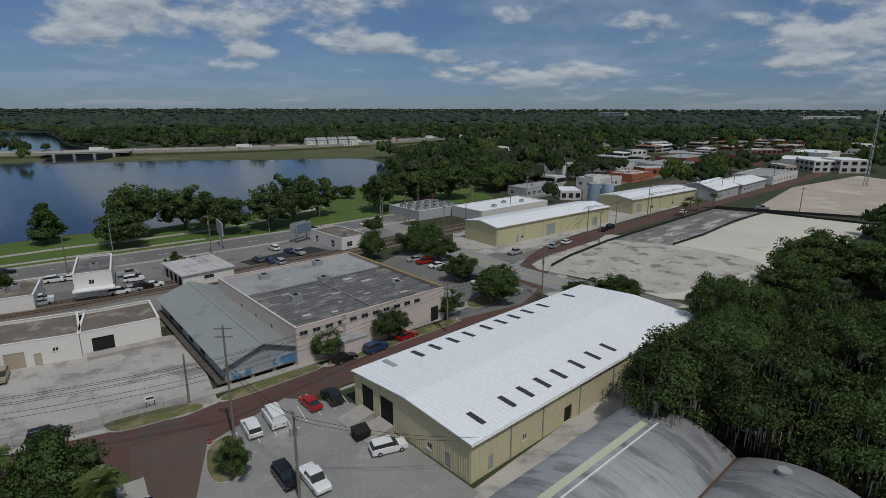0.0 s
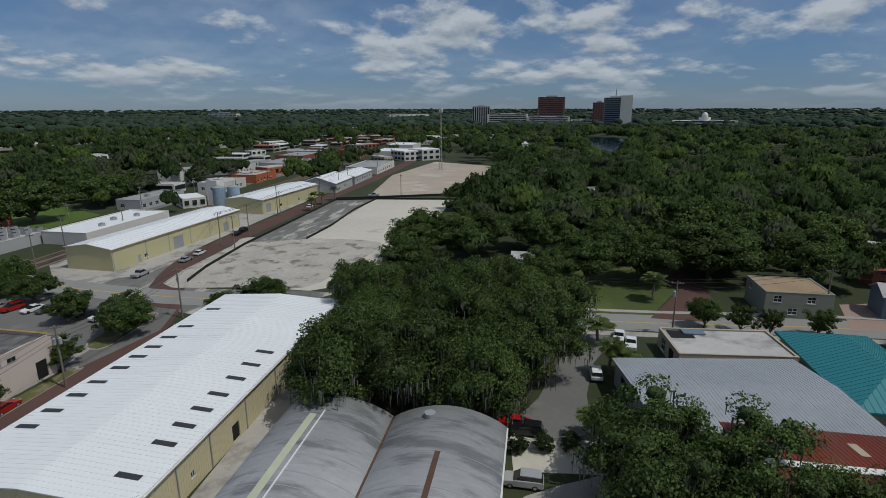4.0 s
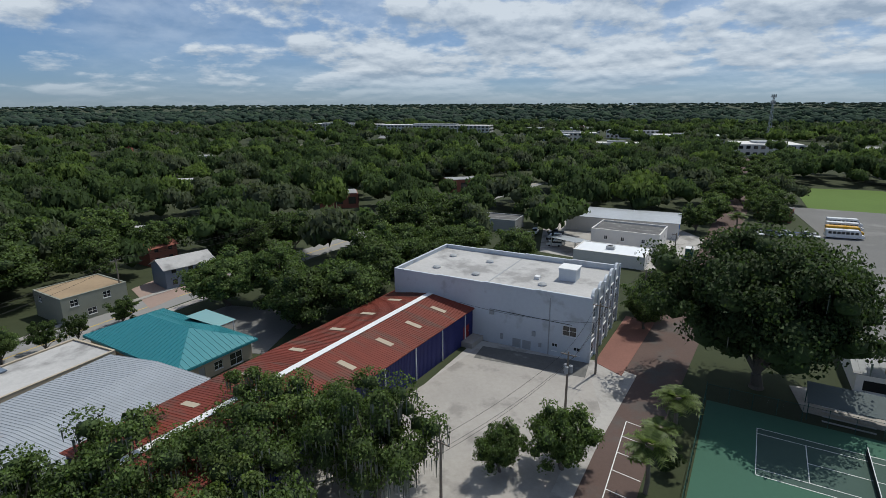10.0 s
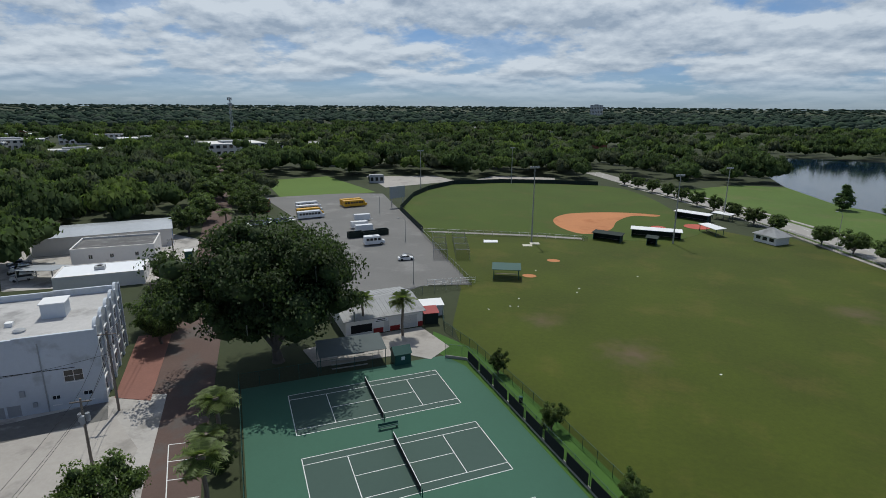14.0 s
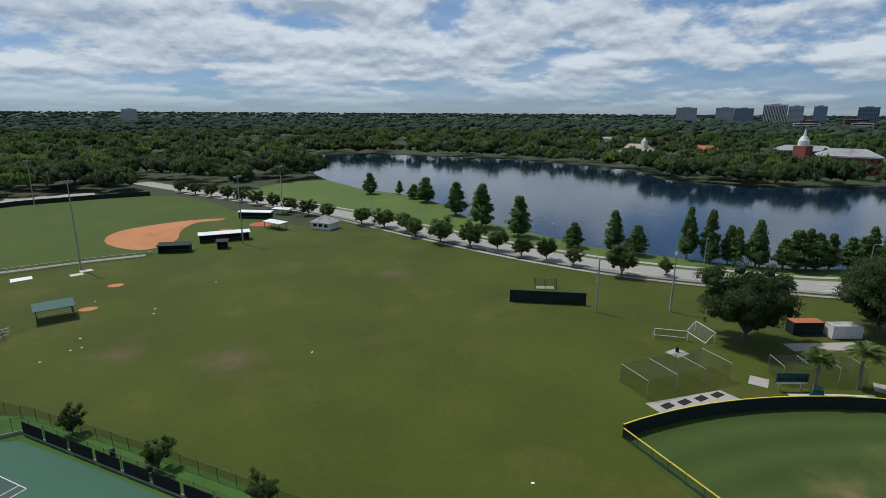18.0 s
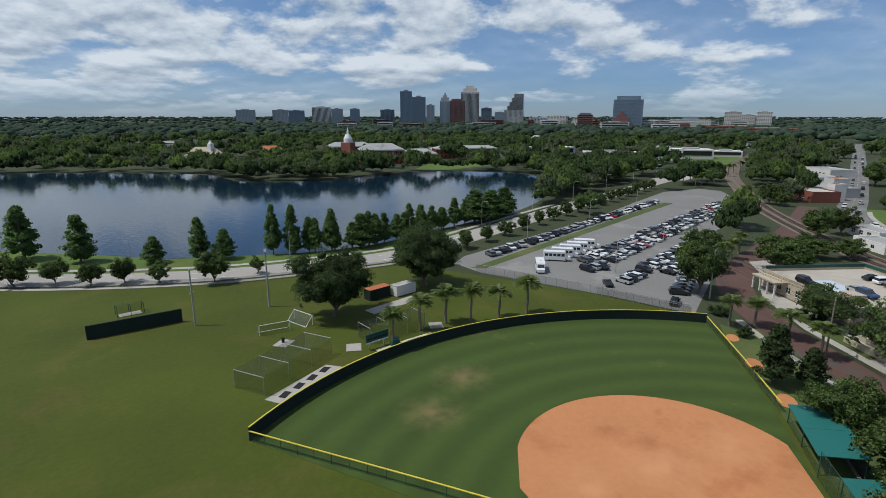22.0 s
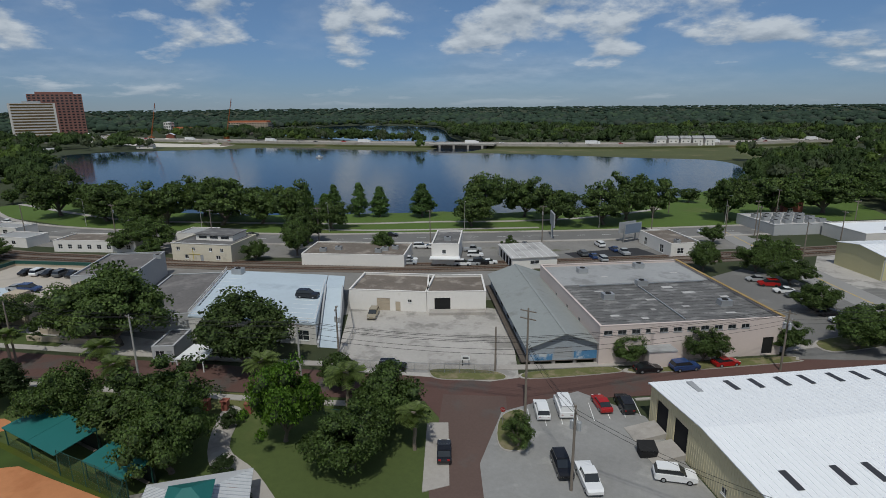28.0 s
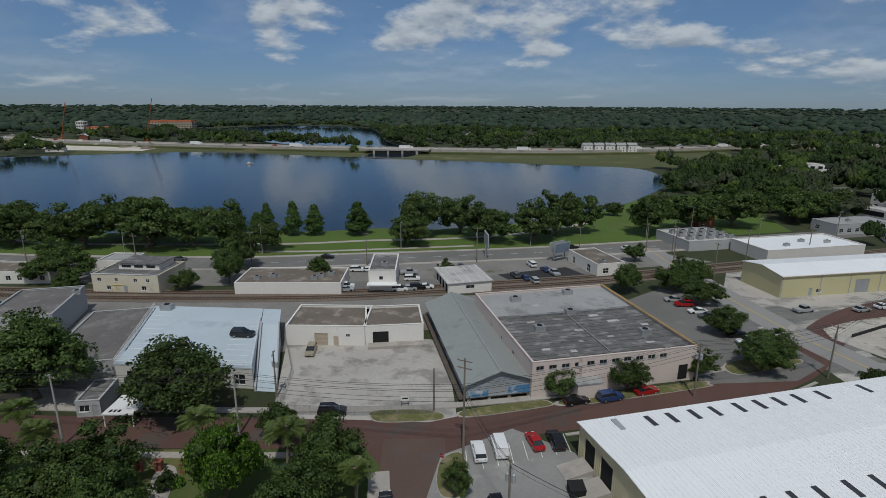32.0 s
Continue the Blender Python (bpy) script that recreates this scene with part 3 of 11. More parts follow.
LAKE_EAST = rounded([(345, 212), (400, 262), (470, 318), (532, 385), (600, 424), (705, 455), (640, 350), (578, 312), (478, 281), (400, 236)])
for name, outline in (("water_north_lake", LAKE_NORTH), ("water_south_lake", LAKE_SOUTH), ("water_far_lake", LAKE_FAR), ("water_east_lake", LAKE_EAST)):
    patch(name, outline, 0.02, WATER, "calm dark blue lake reflecting the sky", "lake", 0.015)

# roads: line, width
ROAD_BRICK = rounded([(-300, 74), (-243, 57), (-205, 43), (-163, 27), (-140, 24.5), (-119, 29), (-97, 38), (-66, 52), (-38, 66), (-15, 81.5), (4, 97.5), (23, 118), (36, 149), (52, 171), (91, 204), (133, 238), (208, 297), (310, 384), (420, 480)], 5, False)
ROAD_COURTS = rounded([(-33, 66), (-28.5, 57.4), (-23, 47), (0, 18), (25, -11), (48.5, -38.5), (61, -55), (76, -75), (104, -113), (132, -147), (195, -226), (265, -310), (330, -388)], 5, False)
ROAD_EAST = rounded([(-12, 206), (10, 166), (26, 141), (44, 119), (66, 92), (88, 65), (104, 47), (128, 22), (172, -32), (260, -150)], 5, False)
ROAD_LAKE = rounded([(-1000, 295), (-700, 208), (-458, 139), (-337, 103), (-270, 84), (-216, 89), (-139, 121.5), (-101, 145), (-49, 180), (-3, 216), (70, 276), (180, 362), (330, 480)], 5, False)
ROAD_SOUTH = rounded([(20, -372), (-5, -325), (-30, -282), (-59, -225), (-79, -170), (-94, -133), (-109, -107), (-127, -87), (-149, -68), (-187, -55), (-260, -33), (-345, -5), (-400, 14), (-480, 46)], 5, False)
RAIL = rounded([(-700, 110), (-560, 76), (-447, 58), (-365, 53), (-283, 53), (-205, 63), (-169, 75), (-125, 93.5), (-85, 114), (-62, 130), (-20, 162), (14, 192), (62, 234), (124, 287), (230, 378)], 5, False)
for name, line, width, mat, label in (
        ("road_brick_street", ROAD_BRICK, 8.4, BRICKROAD, "dark red brick-paved street between the warehouses"),
        ("road_lake_avenue", ROAD_LAKE, 11.6, ASPHALT, "wide grey asphalt avenue along the lakeside park"),
        ("road_south_avenue", ROAD_SOUTH, 11.5, material("sunlit_road_asphalt", (0.33, 0.31, 0.285), 0.9, 0.1, 0.05, 1.2, 0.15), "pale asphalt road between ball fields and lake")):
    sheet(name, ribbon(line, width, -0.2, 0.05), mat, label, "road")
sheet("road_east_street", ribbon(ROAD_EAST, 9.0, -0.2, 0.054), material("light_street_asphalt", (0.27, 0.262, 0.25), 0.9, 0.1, 0.06, 1.2, 0.15), "grey asphalt street with a yellow centre line", "road")
sheet("road_court_street", ribbon(ROAD_COURTS, 9.6, -0.2, 0.062), material("worn_brown_brick", (0.112, 0.074, 0.062), 0.9, 0.2, 0.08, 2.5, 0.25, second=(0.10, 0.088, 0.08), second_at=0.55, second_scale=0.1), "brown brick street beside the tennis courts", "road")
ROAD_LINES = [(ROAD_BRICK, 9.0), (ROAD_EAST, 8.0), (ROAD_COURTS, 9.0), (ROAD_LAKE, 15.0), (ROAD_SOUTH, 13.0), (RAIL, 8.0)]

patch("road_junction", [(-40, 61.5), (-31, 56), (-24.5, 57.5), (-26.5, 64.5), (-19, 74.5), (-26, 76), (-36, 70)], 0.056, BRICKROAD, "brick-paved street junction", "road", clear=False)
# lane lines
s = Shape()
for shift in (-0.12, 0.12):
    q = ribbon(ROAD_EAST, 0.12, 0.0, 0.062, shift)
    s.v, s.f = s.v + q.v, s.f + [tuple(i + len(s.v) for i in f) for f in q.f]
sheet("road_centre_line", s, YELLOWLINE, "double yellow centre line on the street", "road marking")
for name, line, z, shift in (("road_lane_dashes", ROAD_LAKE, 0.058, 0.0), ("road_lane_dashes_south", ROAD_SOUTH, 0.058, 0.0)):
    s = Shape()
    for x, y, a in along(line, 9.0):
        c, d = math.cos(radians(a)), math.sin(radians(a))
        for o in ((0.0,) if line is ROAD_LAKE else (-2.6, 2.6)):
            s.bar((x - d * o, y + c * o, z - 0.05), (x - d * o + 3 * c, y + c * o + 3 * d, z - 0.05), 0.15, 0.052)
    sheet(name, s, WHITELINE, "dashed white lane lines", "road marking")

# kerbs and pavements beside the brick street
for name, line, shift, width, lo, hi in (
        ("pavement_warehouse_side", ROAD_BRICK, 6.4, 1.6, (-100, 30), (34, 160)), ("pavement_park_side", ROAD_BRICK, -5.9, 1.4, (-125, 20), (-40, 66)),
        ("pavement_white_warehouse", ROAD_BRICK, -5.2, 0.6, (-17, 60), (24, 128)),
        ("pavement_south_shore", ROAD_SOUTH, 8.6, 2.0, (-260, -330), (10, -20)), ("pavement_south_fields", ROAD_SOUTH, -8.4, 1.6, (-160, -330), (10, -60)),
        ("pavement_lake_park", ROAD_LAKE, 7.0, 2.0, (-300, 60), (20, 260)), ("pavement_lake_shops", ROAD_LAKE, -7.2, 2.0, (-230, 60), (20, 260)),
        ("pavement_east", ROAD_EAST, 6.2, 1.5, (60, 0), (135, 95)), ("pavement_east_shops", ROAD_EAST, -6.4, 2.2, (60, 10), (135, 95))):
    chosen = [p for p in line if lo[0] <= p[0] <= hi[0] and lo[1] <= p[1] <= hi[1]]
    sheet(name, ribbon(chosen, width, -0.2, 0.16, shift), CONCRETE, "pale concrete pavement with a raised kerb", "pavement")

# railway
sheet("railway_bed", ribbon(RAIL, 9.5, -0.2, 0.14), BALLAST, "brown stone ballast of a double railway line", "railway")
track = thing("railway_track", "double railway track of rusty rails on wooden sleepers", "railway track", kind="structure")
for o in (-2.9, -1.45, 1.45, 2.9):
    part("rail", ribbon(RAIL, 0.09, 0.25, 0.42, o), RUSTRAIL, track)
TIE_MESH = Shape().box(-0.12, -1.25, 0.1, 0.12, 1.25, 0.27).mesh("sleeper", TIE)
n = 0
rest = Shape()
for x, y, a in along(RAIL, 1.0):
    if not (-300 < x < 30):
        continue
    for o in (-2.17, 2.17):
        c, d = math.cos(radians(a)), math.sin(radians(a))
        if -125 < x < -50:
            ob = part("sleeper", TIE_MESH, None, track)
            ob.matrix_basis = pose(x - d * o, y + c * o, 0, 0, 0, a)
        else:
            rest.bar((x - d * (o - 1.25), y + c * (o - 1.25), 0.1), (x - d * (o + 1.25), y + c * (o + 1.25), 0.1), 0.24, 0.17)
tagged(part("sleepers", rest, TIE, track), kind="stuff")

# yards, lots and lawns
BANKGRASS = material("rough_bank_grass", (0.085, 0.095, 0.035), 0.95, 0.25, 0.03, 0.4, 0.2, second=(0.16, 0.135, 0.075), second_at=0.57, second_scale=0.03)
LAKE_PARK = [(-300, 88), (-219, 96), (-142.8, 128), (-104.8, 151.5), (-53, 186.3), (-8, 222), (40, 262), (30, 300), (-22, 330), (-38, 275), (-70, 222), (-95, 198), (-117, 190), (-131, 178), (-181, 144), (-245, 122), (-300, 137)]
patch("lawn_lake_park", LAKE_PARK, 0.045, PARKGRASS, "bright green lawn of the lakeside park", "lawn", clear=False)
patch("lawn_causeway", [(-560, 330), (-470, 425), (-380, 433), (-265, 448), (-187, 463), (-111, 468), (-44, 474), (60, 560), (20, 700), (-140, 585), (-330, 520), (-520, 470), (-640, 400)], 0.015, BANKGRASS, "grassy causeway bank beyond the lake", "lawn")
patch("lawn_south_shore", [(-150, -60), (-190, -48), (-187, -66), (-166, -77), (-141, -94), (-117, -132), (-112, -160), (-105, -190), (-110, -230), (-104, -264), (-92, -288), (-85, -340), (-60, -340), (-20, -300), (-52, -225), (-72, -170), (-88, -133), (-104, -105), (-122, -84)], 0.035, PARKGRASS, "bright green lawn along the lake shore", "lawn")
FIELD_LINE = [(31, -96), (37, -124), (8, -172), (-46, -200), (-52, -212), (-70, -170), (-86, -133), (-101, -105), (-118, -86), (-138, -68), (-126, 12), (-105, 22), (-85, 28), (-60, 30), (-40, 36), (-30, 10), (-8, -44), (4, -56), (24, -82)]
patch("lawn_practice_field", FIELD_LINE, 0.03, FIELD, "worn green practice field with brown patches", "lawn")
patch("lawn_beside_courts", [(40, -44), (26, -24), (-28, 30), (-44, 38), (-66, 42), (-90, 30), (-110, 26), (-118, 18), (-60, 20), (-30, 0), (0, -36), (30, -46)], 0.02, GRASS, "green lawn under the street trees", "lawn")
patch("lawn_pavilion", [(-30, 52), (-36, 62), (-50, 55), (-66, 47), (-92, 35), (-118, 25), (-112, 18), (-60, 26), (-30, 14), (-18, 34)], 0.034, GRASS, "green park lawn between street and ball field", "lawn")

HOME = (-50.0, 22.0)
ARC = [(HOME[0] + 67.6 * math.cos(radians(a)), HOME[1] + 67.6 * math.sin(radians(a))) for a in np.linspace(185.6, 271.3, 34)]
patch("lawn_outfield", [HOME, (-58, 24)] + [(-84, 21.8)] + ARC + [(-46, -20)], 0.06, BALLGRASS, "dark green mown outfield grass with arc stripes", "lawn", clear=False)
skin = [(-61.5 + 18.7 * math.cos(radians(a)), 7 + 18.7 * math.sin(radians(a))) for a in np.linspace(128, 275, 40)]
patch("infield_clay", skin + [(-52, -9.5), (-46.5, -4), (-45.5, 14), (-46, 20), (-50, 24.2), (-58, 24.2)], 0.09, CLAY, "orange clay softball infield with scuffed patches", "infield", clear=False)
FIELD2 = rounded([(27, -178), (64.8, -170), (87.8, -205), (97, -252), (92.8, -283), (65.7, -303), (13.4, -311), (-9, -285), (-24, -232), (-30, -212), (-14, -186)], 5)
patch("lawn_far_ball_field", FIELD2, 0.06, material("bright_outfield_grass", (0.054, 0.084, 0.008), 0.95, 0.18, 0.05, 0.8, 0.2, second=(0.068, 0.082, 0.012), second_at=0.53, second_scale=0.06), "bright green baseball outfield", "lawn")
patch("infield_clay_far", rounded([(14, -187.5), (22, -197), (25, -209), (21.5, -221), (11, -228.5), (-2, -232.5), (-14, -232), (-13, -228), (-4, -226), (1.5, -213), (3, -199), (7.5, -190)], 4), 0.09, CLAY, "orange clay infield band of the baseball field", "infield", clear=False)

patch("yard_warehouse", [(-73.5, 83.2), (-48.5, 99.8), (-44, 101), (-29.5, 74.6), (-33, 71), (-44, 66.5), (-55, 61.5), (-58, 62)], 0.10, YARD, "cracked pale concrete yard in front of the white warehouse", "yard")
patch("parking_white_warehouse", [(-27.4, 64), (-20, 75.3), (-9.5, 73.4), (7, 53), (-2, 40), (-17, 34), (-20, 45), (-24.5, 52)], 0.085, material("lot_asphalt", (0.255, 0.25, 0.24), 0.9, 0.2, 0.12, 1.5, 0.2, second=(0.34, 0.33, 0.31), second_at=0.56, second_scale=0.2), "grey asphalt parking lot beside the metal warehouse", "parking lot")
patch("parking_pink_building", [(-16, 136), (-4, 160), (8, 157), (30, 124), (24, 114), (8, 105)], 0.07, ASPHALT, "grey asphalt parking lot beside the pink building", "parking lot")
patch("parking_lake_shops", [(-100, 117), (-68, 138), (-40, 158), (-18, 182), (-8, 173), (-36, 146), (-60, 132), (-86, 118)], 0.065, ASPHALT, "asphalt parking along the shops", "parking lot")
patch("parking_dark_asphalt", [(-50, 152), (-33, 169), (-21, 160), (-39, 143)], 0.075, DARKASPHALT, "fresh black asphalt car park with white bays", "parking lot")
PARKING_WEST = [(-136.5, -40), (-128, -4), (-122, 13.5), (-150, 19), (-178, 24), (-216, 25), (-285, 48.5), (-346, 41), (-352, 30), (-330, 10), (-284, -4), (-238, -17), (-188, -36), (-152, -50), (-143, -50)]
patch("parking_west", PARKING_WEST, 0.07, material("pale_lot_asphalt", (0.195, 0.188, 0.182), 0.9, 0.16, 0.06, 1.0, 0.15, second=(0.25, 0.24, 0.23), second_at=0.56, second_scale=0.08), "large grey asphalt car park full of cars", "parking lot")
patch("lawn_parking_median", [(-139.8, -44), (-288, 9.5), (-287, 13.6), (-141.4, -39.8)], 0.12, GRASS, "long grass strip in the car park", "lawn", clear=False)
patch("parking_buses", [(34, -121.5), (45, -117), (52, -101), (68, -112), (96, -150), (124, -180), (160, -212), (132, -236), (113, -243), (66, -172)], 0.07, ASPHALT, "cracked grey asphalt lot with school buses", "parking lot")
patch("sand_lot", [(36.5, 144), (60, 169), (131, 228), (147, 217), (174, 191), (98, 130), (76, 112), (58, 116)], 0.06, SAND, "bare pale sand lot with scattered rubble", "lot")
patch("dirt_strip", rounded([(33, 146), (60, 172), (69, 181), (84, 166), (99, 144), (76, 128), (58, 119), (44, 132)], 3), 0.075, material("rubble_dirt", (0.44, 0.41, 0.36), 0.95, 0.3, 0.12, 1.0, 0.4, second=(0.19, 0.175, 0.14), second_at=0.53, second_scale=0.17), "grey rubble and weeds beside the sand lot", "lot", clear=False)
patch("slab_lot", [(66, 174), (131, 227.5), (146.5, 217.5), (83, 165)], 0.09, RUBBLE, "old cracked grey slab with white patches", "lot", clear=False)
patch("sand_lot_far", [(150, 228), (210, 290), (290, 340), (300, 282), (250, 236), (194, 200)], 0.06, TANSAND, "bare pale sand field beyond the wall", "lot")
patch("yard_red_building", [(71, -19), (82.5, -36), (69.5, -50.5), (57, -44), (52, -36), (30, -12), (40, -4), (52, -2)], 0.085, CONCRETE, "pale concrete yard beside the blue building", "yard")
patch("yard_edge", [(66, -14), (86, -37.5), (70.4, -53.5), (64, -56), (50, -38), (28, -12), (40, 0), (54, 2)], 0.066, YARD, "worn concrete edge of the yard", "yard", clear=False)
# The white building's shade is painted in as a darker ground strip
patch("loading_strip", [(83.0, -37.4), (70.4, -51.4), (66.4, -47.8), (79.4, -34.0)], 0.10, material("shade_darkened_concrete", (0.14, 0.135, 0.125), 0.9, 0.25, 0.2, 1.2, 0.2, second=(0.26, 0.25, 0.23), second_at=0.56, second_scale=0.25), "concrete strip along the white building with its shade painted in", "yard", clear=False)
patch("brick_apron", [(70.5, -52.5), (64.8, -53.6), (80.5, -74), (85.5, -71)], 0.12, material("red_brick_apron", (0.24, 0.115, 0.09), 0.9, 0.2, 0.1, 2.5, 0.25), "red brick forecourt of the white building", "forecourt", clear=False)
patch("oak_floor", rounded([(26, 66), (44, 42), (58, 48), (84, 58), (76, 80), (52, 98), (30, 92)], 3), 0.02, material("leaf_litter", (0.075, 0.06, 0.042), 0.95, 0.3, 0.2, 1.5, 0.3, second=(0.15, 0.12, 0.085), second_at=0.58, second_scale=0.3), "brown leaf litter under the oaks", "ground", clear=False)
patch("alley_east", [(90, 52), (76, 48), (66, 42.5), (57, 35), (51, 40), (51, 45), (60, 47), (70, 51.5), (84, 57)], 0.06, ASPHALT, "narrow asphalt alley under the oaks", "alley", clear=False)
patch("dirt_alley", [(44, 38), (52, 30), (60, 36), (50, 44)], 0.05, SAND, "sandy dirt strip beside the arched roofs", "ground", clear=False)
patch("parking_teal_building", [(108, 26), (122, 6), (112, -10), (94, 0)], 0.06, ASPHALT, "shaded asphalt yard behind the teal roofed building", "parking lot", clear=False)
patch("yard_house", [(126, 22), (142, 28), (158, 16), (146, 6)], 0.07, material("pink_paver_yard", (0.33, 0.24, 0.2), 0.9, 0.15, 0.1, 1.5, 0.2), "pinkish paved parking beside the small house", "yard")

patch("lawn_east_street", [(94, 66), (104.4, 52.5), (124.7, 57), (136, 70), (130, 84), (112, 92)], 0.03, GRASS, "shaded lawn under the oaks beside the street", "lawn", clear=False)
patch("road_brick_side_street", [(103.0, 52.0), (109.5, 43.5), (123.6, 47.3), (140, 62), (175, 95), (168, 100), (136, 70), (124.7, 56.2)], 0.058, BRICKROAD, "brick side street leading under the oaks", "road", clear=False)
patch("yard_halls", [(108, -98), (136, -80), (186, -112), (182, -122), (150, -141), (126, -136)], 0.03, bpy.data.materials["worn_gravel_lot"] if "worn_gravel_lot" in bpy.data.materials else YARD, "worn asphalt yard round the halls", "yard", clear=False)
patch("lot_corner_gravel", [(6, 152), (30, 122), (36, 110), (62, 110), (58, 116), (40, 134), (36, 146), (60, 172), (66, 186), (30, 164)], 0.018, RUBBLE, "worn tan gravel round the street corner", "lot", clear=False)
patch("verge_court_strip", [(33.5, -91.5), (31.2, -83.6), (23.6, -79.6), (15.8, -70.6), (-10.4, -38.8), (-13.6, -43.4), (-3.4, -55.4), (5.7, -66.4), (15.2, -77.2), (23.7, -86.4)], 0.07, material("lush_strip_grass", (0.05, 0.115, 0.018), 0.95, 0.22, 0.2, 1.5, 0.3), "lush green grass strip along the court fence", "lawn", clear=False)
patch("lawn_field_edge", [(-46, -200), (8, -172), (37, -124), (35, -117), (66, -171), (27, -178), (-14, -186), (-30, -212)], 0.022, FIELD, "worn grass between the two ball fields", "lawn", clear=False)
patch("strip_warehouse", [(5.8, 53.0), (7.0, 47.0), (28, 63.5), (46, 80), (55, 92), (51.5, 94)], 0.028, YARD, "narrow concrete strip between the warehouses", "yard", clear=False)
patch("shaded_lot", rounded([(38, 34), (50, 31), (58, 26), (66, 8), (70, -6), (54, -12), (44, -6), (34, 8), (32, 22)], 3), 0.04, CONCRETE, "pale concrete lot shaded by the oaks", "lot", clear=False)
patch("yard_plant", [(12, 160), (14, 192), (62, 234), (124, 287), (160, 268), (95, 215), (60, 185), (30, 158)], 0.022, YARD, "grey concrete yard round the yellow warehouses", "yard")
patch("lot_avenue", [(-205, 73), (-169, 85), (-125, 103), (-85, 124), (-62, 140), (-20, 172), (10, 197), (-12, 203), (-52, 172), (-104, 139), (-143, 117), (-218, 85)], 0.03, material("worn_gravel_lot", (0.21, 0.20, 0.185), 0.95, 0.25, 0.12, 1.0, 0.3, second=(0.10, 0.105, 0.05), second_at=0.6, second_scale=0.1), "worn gravel and asphalt between railway and avenue", "lot", clear=False)
patch("lot_rail_side", [(-150, 40), (-120, 40), (-92, 52), (-60, 100), (-40, 110), (-18, 150), (-62, 124), (-125, 88), (-169, 70)], 0.026, bpy.data.materials["worn_gravel_lot"], "worn asphalt beside the workshops", "lot", clear=False)

# tennis courts
COURT_TURN = -140.6
courts = thing("tennis_courts_floor", "green hard-court surface with white lines", "tennis court", 46.3, -61.4, COURT_TURN, kind="structure")
part("surround", Shape().box(-6.6, -48, -0.2, 30, 4.6, 0.055), COURT, courts)
for w in (0, -16.2, -32.4):
    part("court", Shape().box(0, w - 10.97, 0, 23.77, w, 0.062), COURTDARK, courts, "dark green playing court")
    q = Shape()
    for x0, x1, y in ((0, 23.77, 0), (0, 23.77, -10.97), (0, 23.77, -1.37), (0, 23.77, -9.6), (5.48, 18.29, -5.485)):
        q.box(x0, w + y - 0.05, 0, x1, w + y + 0.05, 0.068)
    for x, y0, y1 in ((0, -10.97, 0), (23.77, -10.97, 0), (5.48, -9.6, -1.37), (18.29, -9.6, -1.37)):
        q.box(x - 0.05, w + y0, 0, x + 0.05, w + y1, 0.068)
    part("line", q, WHITELINE, courts, "white court lines")
for o in [ARC, LAKE_PARK, box_of(46.3, -61.4, COURT_TURN, 30, -48, 2)]:
    KEEP_CLEAR.append(o)
# ---- buildings ----
def wall_run(shape, a, b, z0, z1, thick, holes):
    """A wall from a to b (the outside on its right), with openings (from, to, bottom, top) cut through it."""
    a, b = Vector(a), Vector(b)
    d = (b - a).normalized()
    n = Vector((-d.y, d.x)) * thick
    L = (b - a).length

    def piece(s0, s1, lo, hi):
        if s1 - s0 < 1e-3 or hi - lo < 1e-3:
            return
        p, q = a + d * s0, a + d * s1
        shape.prism([p, q, q + n, p + n], lo, hi)

    at = 0.0
    for s0, s1, lo, hi in sorted(h[:4] for h in holes):
        piece(at, s0, z0, z1)
        piece(s0, s1, z0, lo)
        piece(s0, s1, hi, z1)
        at = s1
    piece(at, L, z0, z1)
    shape.weld()


